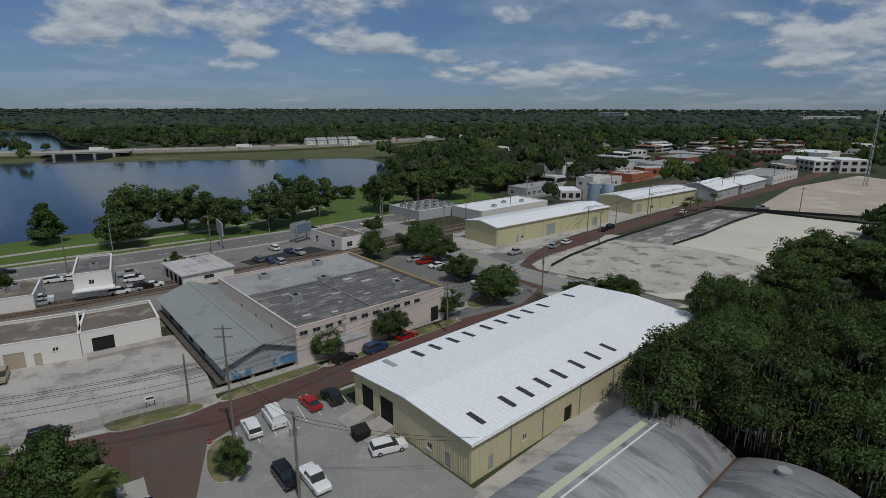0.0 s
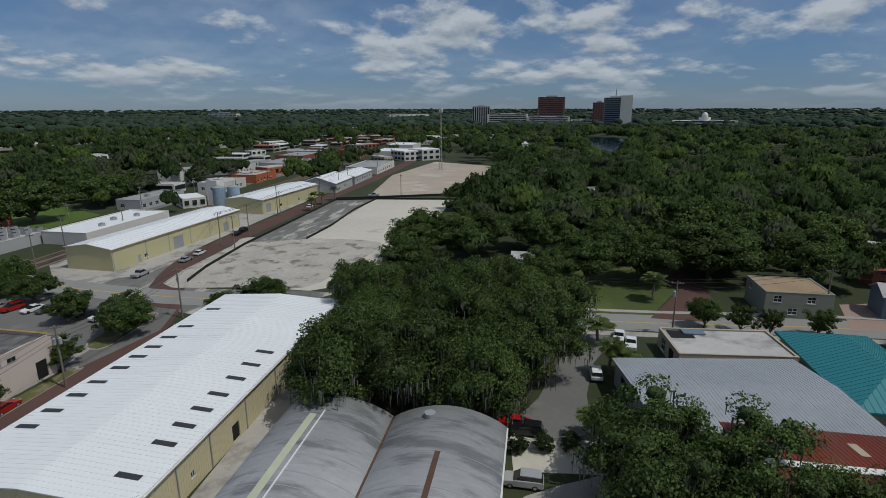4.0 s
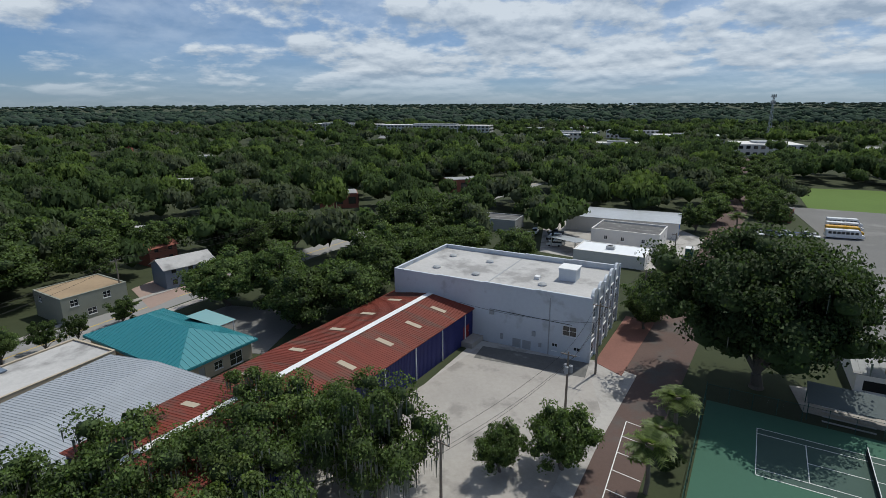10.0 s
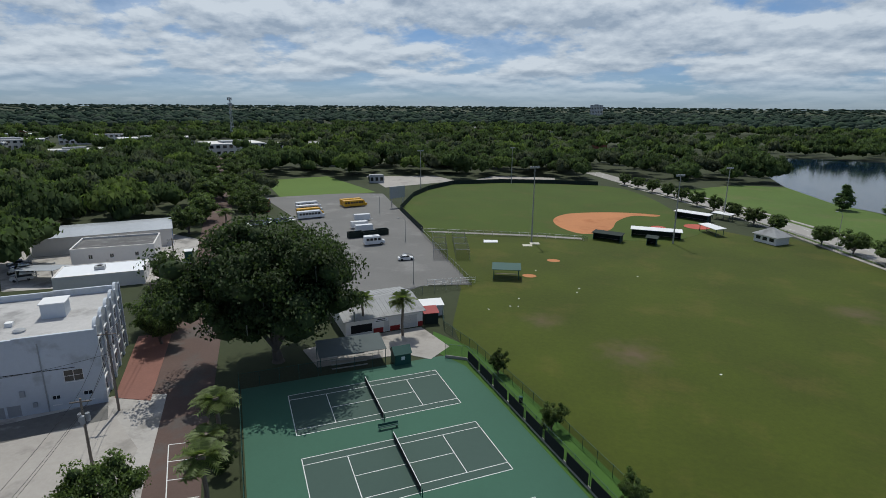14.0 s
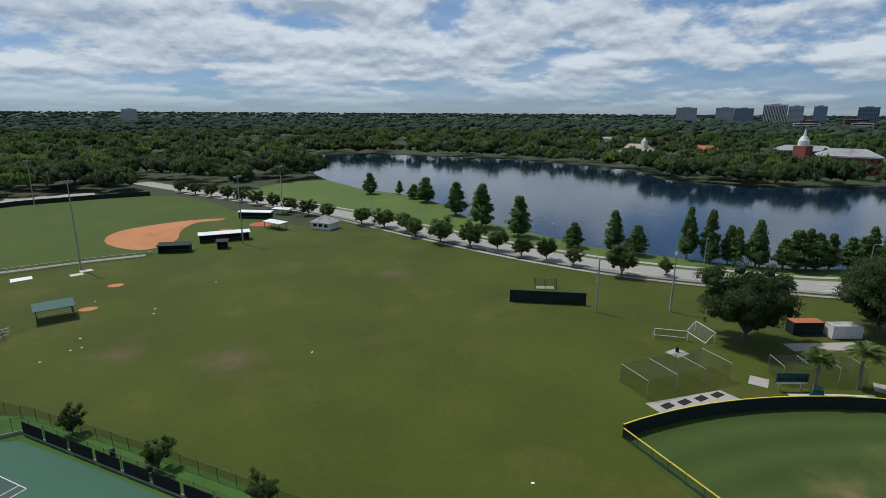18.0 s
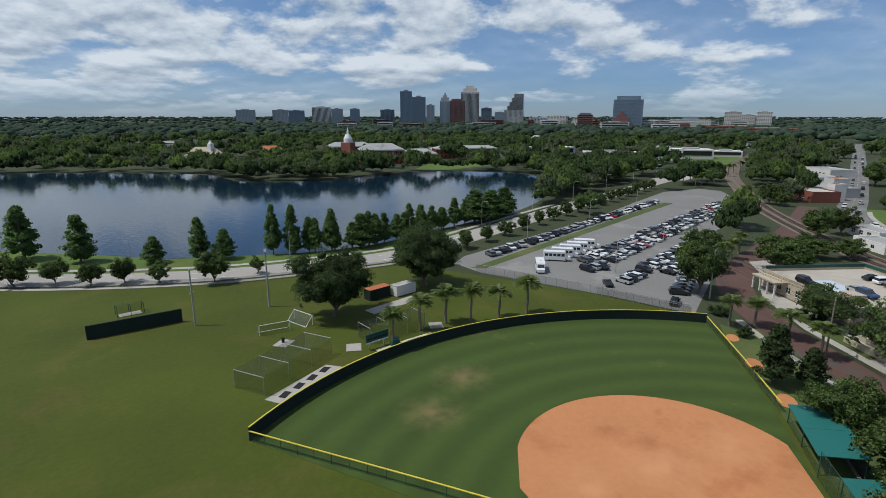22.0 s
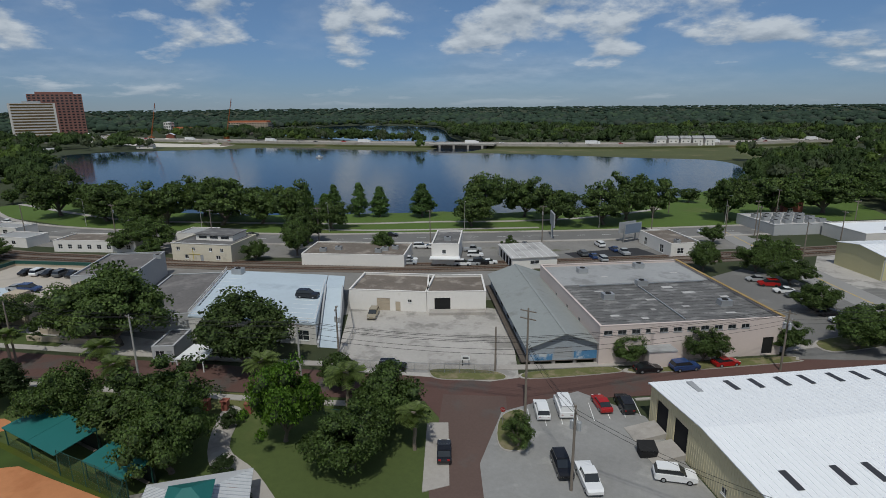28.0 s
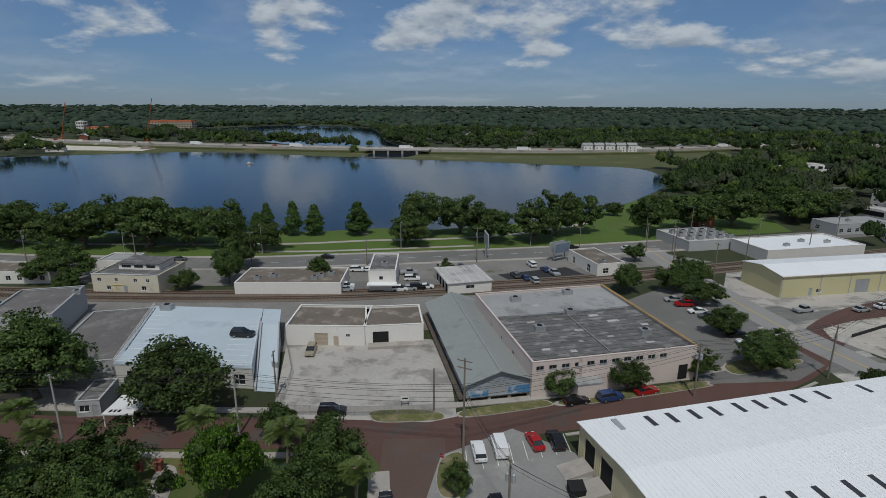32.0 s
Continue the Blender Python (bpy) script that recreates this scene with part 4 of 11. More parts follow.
def fill_hole(owner, a, b, hole, mats):
    """What closes an opening: a framed window, a door, a roller door, or a near-black slab for the dark inside."""
    s0, s1, lo, hi, kind = hole
    a, b = Vector(a), Vector(b)
    d = (b - a).normalized()
    n = Vector((-d.y, d.x))

    def slab(shape, u0, u1, z0, z1, inn, out):
        p, q = a + d * u0, a + d * u1
        shape.prism([p + n * inn, q + n * inn, q + n * out, p + n * out], z0, z1)

    if kind == "window":
        w = Shape()
        f = 0.07
        slab(w, s0, s0 + f, lo, hi, 0.06, 0.16)
        slab(w, s1 - f, s1, lo, hi, 0.06, 0.16)
        slab(w, s0 + f, s1 - f, lo, lo + f, 0.06, 0.16)
        slab(w, s0 + f, s1 - f, hi - f, hi, 0.06, 0.16)
        slab(w, (s0 + s1) / 2 - 0.03, (s0 + s1) / 2 + 0.03, lo + f, hi - f, 0.07, 0.14)
        if hi - lo > 1.3:
            slab(w, s0 + f, s1 - f, (lo + hi) / 2 - 0.03, (lo + hi) / 2 + 0.03, 0.072, 0.138)
        win = part("window", w, mats["frame"], owner)
        g = Shape()
        slab(g, s0 + f, s1 - f, lo + f, hi - f, 0.09, 0.12)
        part("pane", g, GLASS, win)
        if owner.matrix_basis.translation.length < 200:
            g = Shape()
            slab(g, s0 - 0.08, s1 + 0.08, lo - 0.1, lo, -0.07, 0.05)
            part("sill", g, mats["frame"], win)
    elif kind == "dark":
        # the shade inside is painted: a solid near-black slab fills the hole
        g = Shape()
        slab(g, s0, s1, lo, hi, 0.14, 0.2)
        part("opening", g, DARK, owner, "near-black slab standing in for the dark inside a doorway")
    elif kind == "roller":
        g = Shape()
        k = int((hi - lo) / 0.3)
        for i in range(k):
            slab(g, s0, s1, lo + (hi - lo) * i / k, lo + (hi - lo) * (i + 0.9) / k, 0.08 + 0.015 * (i % 2), 0.16)
        part("roller_door", g, mats.get("door", GREYMETAL), owner, "closed grey roller door")
    else:
        g = Shape()
        slab(g, s0, s1, lo, hi, 0.07, 0.13)
        door = part("door", g, mats.get("door", GREYMETAL), owner)
        g = Shape()
        slab(g, s1 - 0.22, s1 - 0.12, lo + 0.95, lo + 1.1, 0.0, 0.07)
        part("handle", g, STEEL, door)


def shell(owner, L, W, h, wall, holes=None, thick=0.25, frame=WHITEPAINT, door=GREYMETAL, base=0.0, tops=None):
    """Four walls with their openings. holes: side 0 front (y = 0), 1 right (x = L), 2 back (y = W), 3 left (x = 0)."""
    corners = [(0, 0), (L, 0), (L, W), (0, W)]
    for i in range(4):
        a, b = Vector(corners[i]), Vector(corners[(i + 1) % 4])
        d = (b - a).normalized()
        if i % 2:
            a, b = a + d * thick, b - d * thick
        hs = [(s0 - (thick if i % 2 else 0), s1 - (thick if i % 2 else 0), lo, hi, k) for s0, s1, lo, hi, k in (holes or {}).get(i, [])]
        q = Shape()
        wall_run(q, a, b, base, (tops or {}).get(i, h), thick, hs)
        part("wall", q, wall, owner)
        for hole in hs:
            fill_hole(owner, a, b, hole, {"frame": frame, "door": door})


def flat_roof(owner, L, W, z, mat, thick=0.25, label=""):
    return part("roof", Shape().box(thick, thick, z - 0.25, L - thick, W - thick, z), mat, owner, label)


def coping(owner, L, W, h, mat, t=0.33):
    q = Shape()
    o = 0.05
    q.box(-o, -o, h, L + o, t, h + 0.09).box(-o, W - t, h, L + o, W + o, h + 0.09).box(-o, t, h, t, W - t, h + 0.09).box(L - t, t, h, L + o, W - t, h + 0.09)
    part("coping", q.weld(), mat, owner)


def roof_unit(owner, x, y, z, l=1.8, w=1.3, h=1.0, mat=None):
    q = Shape().box(x - l / 2, y - w / 2, z + 0.12, x + l / 2, y + w / 2, z + h)
    q.box(x - l / 2 - 0.05, y - w / 2 - 0.05, z, x + l / 2 + 0.05, y + w / 2 + 0.05, z + 0.12)
    u = part("air_conditioner", q, mat or STEEL, owner, "grey metal rooftop unit")
    q = Shape().rod((x, y, z + h), (x, y, z + h + 0.1), min(l, w) * 0.36, None, 12)
    part("fan_grille", q, DARK, u)


def gable_roof(owner, L, W, eave, ridge, mat, over=0.4, across=False, thick=0.12, label=""):
    """Two sloping slabs, with the ridge along x (or along y), and the gable walls under them."""
    for k in (0, 1):
        q = Shape()
        if not across:
            y0, y1 = (-over, W / 2) if k == 0 else (W + over, W / 2)
            z0 = eave - (ridge - eave) * over / (W / 2)
            vs = [(-over, y0, z0), (L + over, y0, z0), (L + over, y1, ridge), (-over, y1, ridge)]
        else:
            x0, x1 = (-over, L / 2) if k == 0 else (L + over, L / 2)
            z0 = eave - (ridge - eave) * over / (L / 2)
            vs = [(x0, -over, z0), (x0, W + over, z0), (x1, W + over, ridge), (x1, -over, ridge)]
        q.faces(vs + [(x, y, z + thick) for x, y, z in vs], [(0, 1, 2, 3), (4, 5, 6, 7), (0, 1, 5, 4), (1, 2, 6, 5), (2, 3, 7, 6), (3, 0, 4, 7)])
        part("roof_slope", q, mat, owner, label)


def gable_end(owner, L, W, eave, ridge, mat, across=False, t=0.25):
    for k in (0, 1):
        q = Shape()
        if not across:
            x = 0 if k == 0 else L - t
            q.faces([(x, 0, eave), (x, W, eave), (x, W / 2, ridge), (x + t, 0, eave), (x + t, W, eave), (x + t, W / 2, ridge)], [(0, 1, 2), (5, 4, 3), (0, 3, 4, 1), (1, 4, 5, 2), (2, 5, 3, 0)])
        else:
            y = 0 if k == 0 else W - t
            q.faces([(0, y, eave), (L, y, eave), (L / 2, y, ridge), (0, y + t, eave), (L, y + t, eave), (L / 2, y + t, ridge)], [(0, 1, 2), (5, 4, 3), (0, 3, 4, 1), (1, 4, 5, 2), (2, 5, 3, 0)])
        part("gable", q, mat, owner)


def ribs(owner, L, W, eave, ridge, gap, mat, across=False, over=0.4, name="seam", lift=0.12, label=""):
    """Raised seams running down both slopes of a gable roof."""
    q = Shape()
    span = L if not across else W
    half = (W if not across else L) / 2
    n = int((span + 2 * over) / gap)
    for i in range(n + 1):
        u = -over + (span + 2 * over) * i / n
        for k in (0, 1):
            lo = -over if k == 0 else 2 * half + over
            z0 = eave - (ridge - eave) * over / half + lift
            a, b = ((u, lo, z0), (u, half, ridge + lift)) if not across else ((lo, u, z0), (half, u, ridge + lift))
            q.bar(a, b, 0.07, 0.045)
    tagged(part(name, q, mat, owner, label), kind="stuff")


def siding(owner, L, W, h, gap, mat, holes=None, depth=0.035):
    """Upright ribs of corrugated siding on all four walls, kept off the openings."""
    q = Shape()
    for side, (a, b) in enumerate((((0, 0), (L, 0)), ((L, 0), (L, W)), ((L, W), (0, W)), ((0, W), (0, 0)))):
        a, b = Vector(a), Vector(b)
        d = (b - a).normalized()
        n = Vector((d.y, -d.x))
        size = (b - a).length
        for i in range(int(size / gap)):
            u = (i + 0.5) * gap
            spans = [(0.0, h)]
            for s0, s1, lo, hi, k in (holes or {}).get(side, []):
                if s0 - 0.1 < u < s1 + 0.1:
                    spans = [(0.0, lo), (hi, h)]
            for z0, z1 in spans:
                if z1 - z0 > 0.1:
                    p = a + d * u
                    q.prism([p + d * -0.06, p + d * -0.04 + n * depth, p + d * 0.04 + n * depth, p + d * 0.06], z0, z1)
    tagged(part("siding_rib", q, mat, owner), kind="stuff")


def building(name, label, x, y, turn, L, W, category="building", group=""):
    KEEP_CLEAR.append(box_of(x, y, turn, L, W, 1.0))
    return thing(name, label, category, x, y, turn, group)


def simple_building(name, label, x, y, turn, L, W, h, wall, roof, holes=None, parapet=0.5, units=(), category="building", frame=WHITEPAINT, door=GREYMETAL, group="", cap=None):
    b = building(name, label, x, y, turn, L, W, category, group)
    shell(b, L, W, h, wall, holes, frame=frame, door=door)
    flat_roof(b, L, W, h - parapet, roof)
    coping(b, L, W, h, cap or wall)
    for ux, uy, *size in units:
        roof_unit(b, ux, uy, h - parapet, *size)
    return b


# white-roofed metal warehouse
WB = (-9.0, 73.0, -50.5, 24.0, 58.5)
b = building("metal_warehouse", "cream corrugated metal warehouse with a long white roof", *WB)
L, W = WB[3:]
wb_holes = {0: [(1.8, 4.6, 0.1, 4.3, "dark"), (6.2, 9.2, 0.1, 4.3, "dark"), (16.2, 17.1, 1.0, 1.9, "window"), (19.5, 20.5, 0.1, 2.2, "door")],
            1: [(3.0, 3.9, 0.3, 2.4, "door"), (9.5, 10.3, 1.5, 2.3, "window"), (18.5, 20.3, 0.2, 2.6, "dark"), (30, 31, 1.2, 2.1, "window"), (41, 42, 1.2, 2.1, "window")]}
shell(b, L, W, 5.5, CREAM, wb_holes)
siding(b, L, W, 5.5, 0.42, CREAM, wb_holes)
gable_roof(b, L, W, 5.5, 6.3, WHITEROOF, 0.35, across=True)
gable_end(b, L, W, 5.5, 6.24, CREAM, across=True)
ribs(b, L, W, 5.5, 6.3, 0.75, WHITEROOF, across=True, over=0.35)
SKY = material("dark_skylight_strip", (0.045, 0.045, 0.05), 0.5, 0.15, 0.3, 1.5, 0.0)
for lo, row in ((0.95, (10.2, 13.8, 17.7, 21.3, 25.7, 29.5, 33.1, 36.9, 41.6, 50.2)), (L - 4.3, (3.8, 9.6, 13.3, 17.0, 20.8, 25.3, 29.6, 34.0))):
    z0, z1 = (5.65 + 0.8 * min(u, L - u) / 12 for u in (lo, lo + 2.8))
    for u in row:
        part("skylight", Shape().faces([(lo, u - 0.4, z0), (lo + 2.8, u - 0.4, z1), (lo + 2.8, u + 0.4, z1), (lo, u + 0.4, z0), (lo, u - 0.4, z0 + 0.05), (lo + 2.8, u - 0.4, z1 + 0.05), (lo + 2.8, u + 0.4, z1 + 0.05), (lo, u + 0.4, z0 + 0.05)],
                                       [(4, 5, 6, 7), (0, 1, 5, 4), (1, 2, 6, 5), (2, 3, 7, 6), (3, 0, 4, 7)]), SKY, b, "dark strip skylight")
part("skylight", Shape().box(0.7, 4.6, 5.66, 3.5, 5.4, 5.9), GREYMETAL, b, "faded grey strip skylight")
part("gutter", Shape().box(L + 0.35, -0.3, 5.28, L + 0.5, W + 0.3, 5.44), WHITEPAINT, b)
part("gutter", Shape().box(-0.5, -0.3, 5.28, -0.35, W + 0.3, 5.44), WHITEPAINT, b)
for u in (7, 13.5, 22, 31, 40, 50):
    part("downpipe", Shape().box(L + 0.06, u, 0.1, L + 0.18, u + 0.12, 5.3), GREYMETAL, b)
for u0, u1 in ((1.6, 4.8), (6.0, 9.4)):
    part("loading_ramp", Shape().faces([(u0, -0.03, 0.05), (u1, -0.03, 0.05), (u1, -4.4, 0.05), (u0, -4.4, 0.05), (u0, -0.03, 0.9), (u1, -0.03, 0.9), (u1, -4.4, 0.16), (u0, -4.4, 0.16)], [(4, 5, 6, 7), (0, 1, 5, 4), (1, 2, 6, 5), (2, 3, 7, 6), (3, 0, 4, 7)]), CONCRETE, b, "sloping concrete ramp")

# blue and grey gabled freight shed
b = building("freight_shed", "long grey-roofed freight shed with a peeling blue front", -29.9, 79.5, 36.5, 12.2, 40.5)
L, W = 12.2, 40.5
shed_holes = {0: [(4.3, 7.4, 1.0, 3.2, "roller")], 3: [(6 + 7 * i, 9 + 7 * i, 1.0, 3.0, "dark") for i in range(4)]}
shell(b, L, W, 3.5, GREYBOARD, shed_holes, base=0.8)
part("front_panel", Shape().box(0.2, -0.04, 0.9, 4.0, -0.005, 2.0), BLUEWALL, b, "peeling blue painted boards")
part("front_panel", Shape().box(7.7, -0.04, 0.9, L - 0.2, -0.005, 2.4), BLUEWALL, b, "peeling blue painted boards")
part("floor_deck", Shape().box(-1.3, 0, 0.62, L, W, 0.8), TIE, b)
for i in range(12):
    part("pier", Shape().box(0.3 + (i % 4) * 3.7, 0.2 + (i // 4) * 18, 0, 0.9 + (i % 4) * 3.7, 0.9 + (i // 4) * 18, 0.62), CONCRETE, b)
gable_roof(b, L, W, 3.55, 5.7, SHEDROOF, 0.7, across=True)
gable_end(b, L, W, 3.5, 5.6, GREYBOARD, across=True)
part("ridge_cap", Shape().bar((L / 2, -0.7, 5.8), (L / 2, W + 0.7, 5.8), 0.5, 0.06), SHEDROOF, b)
for i in range(4):
    part("step", Shape().box(-1.25, 1.2 + 0.3 * i, 0.0, -0.1, 1.5 + 0.3 * i, 0.62 - 0.15 * (3 - i)), WOOD, b)

# pink block
PINK = (-20.0, 85.8, 38.0, 33.0, 36.5)
b = building("pink_warehouse", "faded pink stucco warehouse with a blackened flat roof", *PINK)
L, W = PINK[3:]
pink_holes = {0: [(0.7 + 2.45 * i, 2.2 + 2.45 * i, 5.35, 6.15, "window") for i in range(11)] + [(8.9, 10.3, 0.1, 2.6, "door"), (29.5, 31.5, 0.3, 3.4, "dark")],
              3: [(12 + 7 * i, 13 + 7 * i, 3.8, 4.6, "window") for i in range(3)]}
shell(b, L, W, 7.0, PINKWALL, pink_holes, frame=GREYMETAL)
part("roof", Shape().box(0.25, 0.25, 6.3, L - 0.25, W * 0.62, 6.55), TARROOF, b, "black patched tar roof")
part("roof", Shape().box(0.25, W * 0.62, 6.3, L - 0.25, W - 0.25, 6.54), GREYROOF, b, "grey gravel roof")
for i, (ux, uy, ul, uw) in enumerate(((4, 5, 1.6, 0.8), (9, 3.2, 1.2, 1.0), (14, 12, 2.4, 0.9), (19, 8, 1.4, 0.7), (23, 15, 2.6, 1.0), (29, 12, 1.6, 0.8), (6, 18, 1.8, 0.6), (12.5, 7, 0.9, 0.9), (25, 4, 1.8, 0.6), (20.5, 18.5, 2.2, 1.2), (11, 27, 1.4, 0.7), (27, 28, 1.8, 0.5))):
    part("roof_patch", Shape().box(ux, uy, 6.55, ux + ul, uy + uw, 6.565), LIGHTROOF, b, "pale patch on the tar roof")
q = Shape()
for i in range(1, 15):
    q.box(0.4, 1.5 * i, 6.55, L - 0.4, 1.5 * i + 0.06, 6.563)
tagged(part("felt_seam", q, DARK, b), kind="stuff")
coping(b, L, W, 7.0, PINKWALL)
part("roof_edge", Shape().box(L - 0.5, 0, 7.09, L + 0.1, W, 7.2), material("rusty_yellow_edge", (0.36, 0.24, 0.09), 0.8, 0.2, 0.3, 2, 0.1), b, "rusty yellow roof edge")
for ux, uy in ((7, 14), (27, 8), (8, 31), (22, 33), (17, 21)):
    roof_unit(b, ux, uy, 6.55, 2.2, 1.6, 1.1)
part("roof_pipe", Shape().bar((4, 21.5, 6.65), (31, 21.5, 6.65), 0.25, 0.2).bar((16, 2, 6.65), (16, 21, 6.65), 0.2, 0.15), STEEL, b)
part("porch", Shape().box(7.6, -2.6, 2.9, 12.6, -0.02, 3.15), GREYROOF, b, "grey entrance canopy")
part("porch_wall", Shape().box(7.7, -2.5, 0, 12.5, -2.3, 2.9).box(7.7, -2.3, 0, 7.9, -0.02, 2.9).box(12.3, -2.3, 0, 12.5, -0.02, 2.9), PINKWALL, b)

# white warehouse behind the yard, in two lengths
simple_building("white_warehouse", "low white warehouse with a stained brown roof", -74.0, 84.0, 24.5, 17.0, 12.5, 4.6, WHITEWALL, BROWNROOF,
                {0: [(6.1, 9.0, 0.1, 2.9, "roller"), (10.2, 11.3, 0.1, 2.2, "door"), (12.9, 13.8, 2.1, 2.8, "window")]}, 0.5, door=TANWALL)
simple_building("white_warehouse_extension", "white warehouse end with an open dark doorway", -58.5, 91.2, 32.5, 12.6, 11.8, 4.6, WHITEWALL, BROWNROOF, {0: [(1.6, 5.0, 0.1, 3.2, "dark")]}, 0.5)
part("loading_dock", Shape().box(0.5, -2.2, 0, 12.5, -0.02, 0.7), CONCRETE, bpy.data.objects["white_warehouse_extension"])

# rooftop parking deck with its ramp
b = thing("parking_deck", "one-storey building with a pale blue rooftop parking deck", "building", -90.9, 57.1, 22.0)
DECK_EDGE = [(0.0, 0.0), (25.9, 0.0), (16.8, 28.7), (-9.1, 28.7)]
KEEP_CLEAR.append([(-90.9, 57.1), (-62, 67), (-81, 93), (-111, 81)])
for k in range(4):
    a, c = DECK_EDGE[k], DECK_EDGE[(k + 1) % 4]
    holes = [(2 + 4 * i, 4.5 + 4 * i, 0.8, 2.8, "window") for i in range(6)] if k == 0 else []
    q = Shape()
    wall_run(q, a, c, 0, 4.0, 0.25, holes)
    part("wall", q, PALEWALL, b)
    for hole in holes:
        fill_hole(b, a, c, hole, {"frame": WHITEPAINT})
part("deck", Shape().prism([(-0.1, -0.1), (26.0, -0.1), (16.9, 28.8), (-9.2, 28.8)], 4.0, 4.28), DECK, b, "pale blue coated parking deck")
SX, SY = -9.1 / 30.1, 28.7 / 30.1  # along the slanting sides


def deck_at(u, v):
    return (u + SX * v, SY * v)


for i in range(8):
    part("bay_line", Shape().bar((*deck_at(0.8, 6.5 + 2.5 * i), 4.2), (*deck_at(5.4, 6.5 + 2.5 * i), 4.2), 0.12, 0.09), WHITELINE, b)
for i in range(9):
    part("bay_line", Shape().bar((*deck_at(20.2, 2.5 + 2.4 * i), 4.2), (*deck_at(25.0, 2.5 + 2.4 * i), 4.2), 0.12, 0.09), WHITELINE, b)
for z in (4.75, 5.2):
    for a, c in ((deck_at(0, 0), deck_at(25.9, 0)), (deck_at(25.8, 0), deck_at(25.8, 24)), (deck_at(0, 0), deck_at(0, 30))):
        part("rail", Shape().bar((*a, z), (*c, z), 0.06, 0.06), WHITEPAINT, b)
for i in range(13):
    for at in (deck_at(2 * i + 0.4, 0), deck_at(25.8, 1.9 * i + 0.5), deck_at(0, 2.3 * i + 1.0)):
        part("rail_post", Shape().rod((*at, 4.28), (*at, 5.22), 0.035, None, 5), WHITEPAINT, b)
for i in range(11):
    part("wheel_stop", Shape().bar((*deck_at(0.5, 5.4 + 2.2 * i), 4.28), (*deck_at(0.5, 6.8 + 2.2 * i), 4.28), 0.16, 0.13), DARK, b)
roof_unit(b, *deck_at(3.5, 28.0), 4.28, 2.6, 1.8, 1.3)


def ramp_slab(u0, u1, z_low, z_high, base, mat, name, label=""):
    lo = [deck_at(u0, -1.0), deck_at(u1, -1.0), deck_at(u1, 21.0), deck_at(u0, 21.0)]
    q = Shape().faces([(*p, base) for p in lo] + [(*lo[0], z_low), (*lo[1], z_low), (*lo[2], z_high), (*lo[3], z_high)], [(4, 5, 6, 7), (0, 1, 5, 4), (1, 2, 6, 5), (2, 3, 7, 6), (3, 0, 4, 7)])
    part(name, q, mat, b, label)


ramp_slab(26.5, 30.0, 0.12, 4.26, 0.04, DECK, "ramp", "pale blue car ramp")
ramp_slab(26.1, 26.45, 0.9, 5.0, 0.0, GREYWALL, "ramp_wall")
ramp_slab(30.05, 30.35, 0.9, 5.0, 0.0, GREYWALL, "ramp_wall")
part("ramp_landing", Shape().prism([deck_at(26.2, 21.05), deck_at(30.3, 21.05), deck_at(30.3, 30), deck_at(26.2, 30)], 3.9, 4.27), DECK, b)
b = building("white_canopy", "low white flat canopy with dark markings", -79.6, 46.9, 26.0, 5.0, 6.0)
part("canopy_roof", Shape().box(0, 0, 2.2, 5.0, 6.0, 2.4), WHITEPAINT, b)
for px in (0.2, 4.8):
    for py in (0.2, 5.8):
        part("post", Shape().box(px - 0.08, py - 0.08, 0, px + 0.08, py + 0.08, 2.2), WHITEPAINT, b)
for k in range(3):
    part("lettering_bar", Shape().box(0.7 + 0.7 * k, 0.6, 2.4, 1.15 + 0.7 * k, 1.4, 2.41), DARK, b)

simple_building("grey_roof_workshop", "low workshop with a dark cracked flat roof", -104.5, 50.9, 38.0, 13.6, 28.0, 3.4, GREYWALL, material("worn_brown_grey_roof", (0.15, 0.14, 0.135), 0.9, 0.3, 0.12, 1.3, 0.15, second=(0.22, 0.205, 0.195), second_at=0.53, second_scale=0.2), {0: [(2, 5, 0.1, 2.6, "roller"), (8, 9, 0.1, 2.1, "door")]}, 0.2)
simple_building("dark_box_warehouse", "grey box-shaped warehouse beside the tracks", -131.7, 55.0, 40.0, 13.8, 19.5, 6.2, GREYWALL, bpy.data.materials["worn_brown_grey_roof"], None, 0.3, units=[(14, 14)])
simple_building("street_kiosk", "small grey street kiosk with a dark window", -86.2, 46.8, 34.0, 3.8, 7.5, 3.0, GREYWALL, TARROOF, {0: [(0.5, 2.1, 1.0, 2.2, "window"), (2.5, 3.4, 0.1, 2.1, "door")]}, 0.15)

# concrete building with cars on its roof
b = simple_building("rooftop_car_building", "cream concrete building with cars parked on its roof", -150.5, 31.0, 25.0, 29.0, 27.0, 4.6, TANWALL, material("tan_roof_deck", (0.42, 0.375, 0.32), 0.9, 0.16, 0.1, 1.2, 0.12, second=(0.33, 0.30, 0.265), second_at=0.55, second_scale=0.15),
                    {0: [(2 + 3.2 * i, 3.6 + 3.2 * i, 1.1, 2.6, "window") for i in range(8)], 3: [(3 + 4 * i, 5 + 4 * i, 1.1, 2.6, "window") for i in range(5)]}, 0.5)

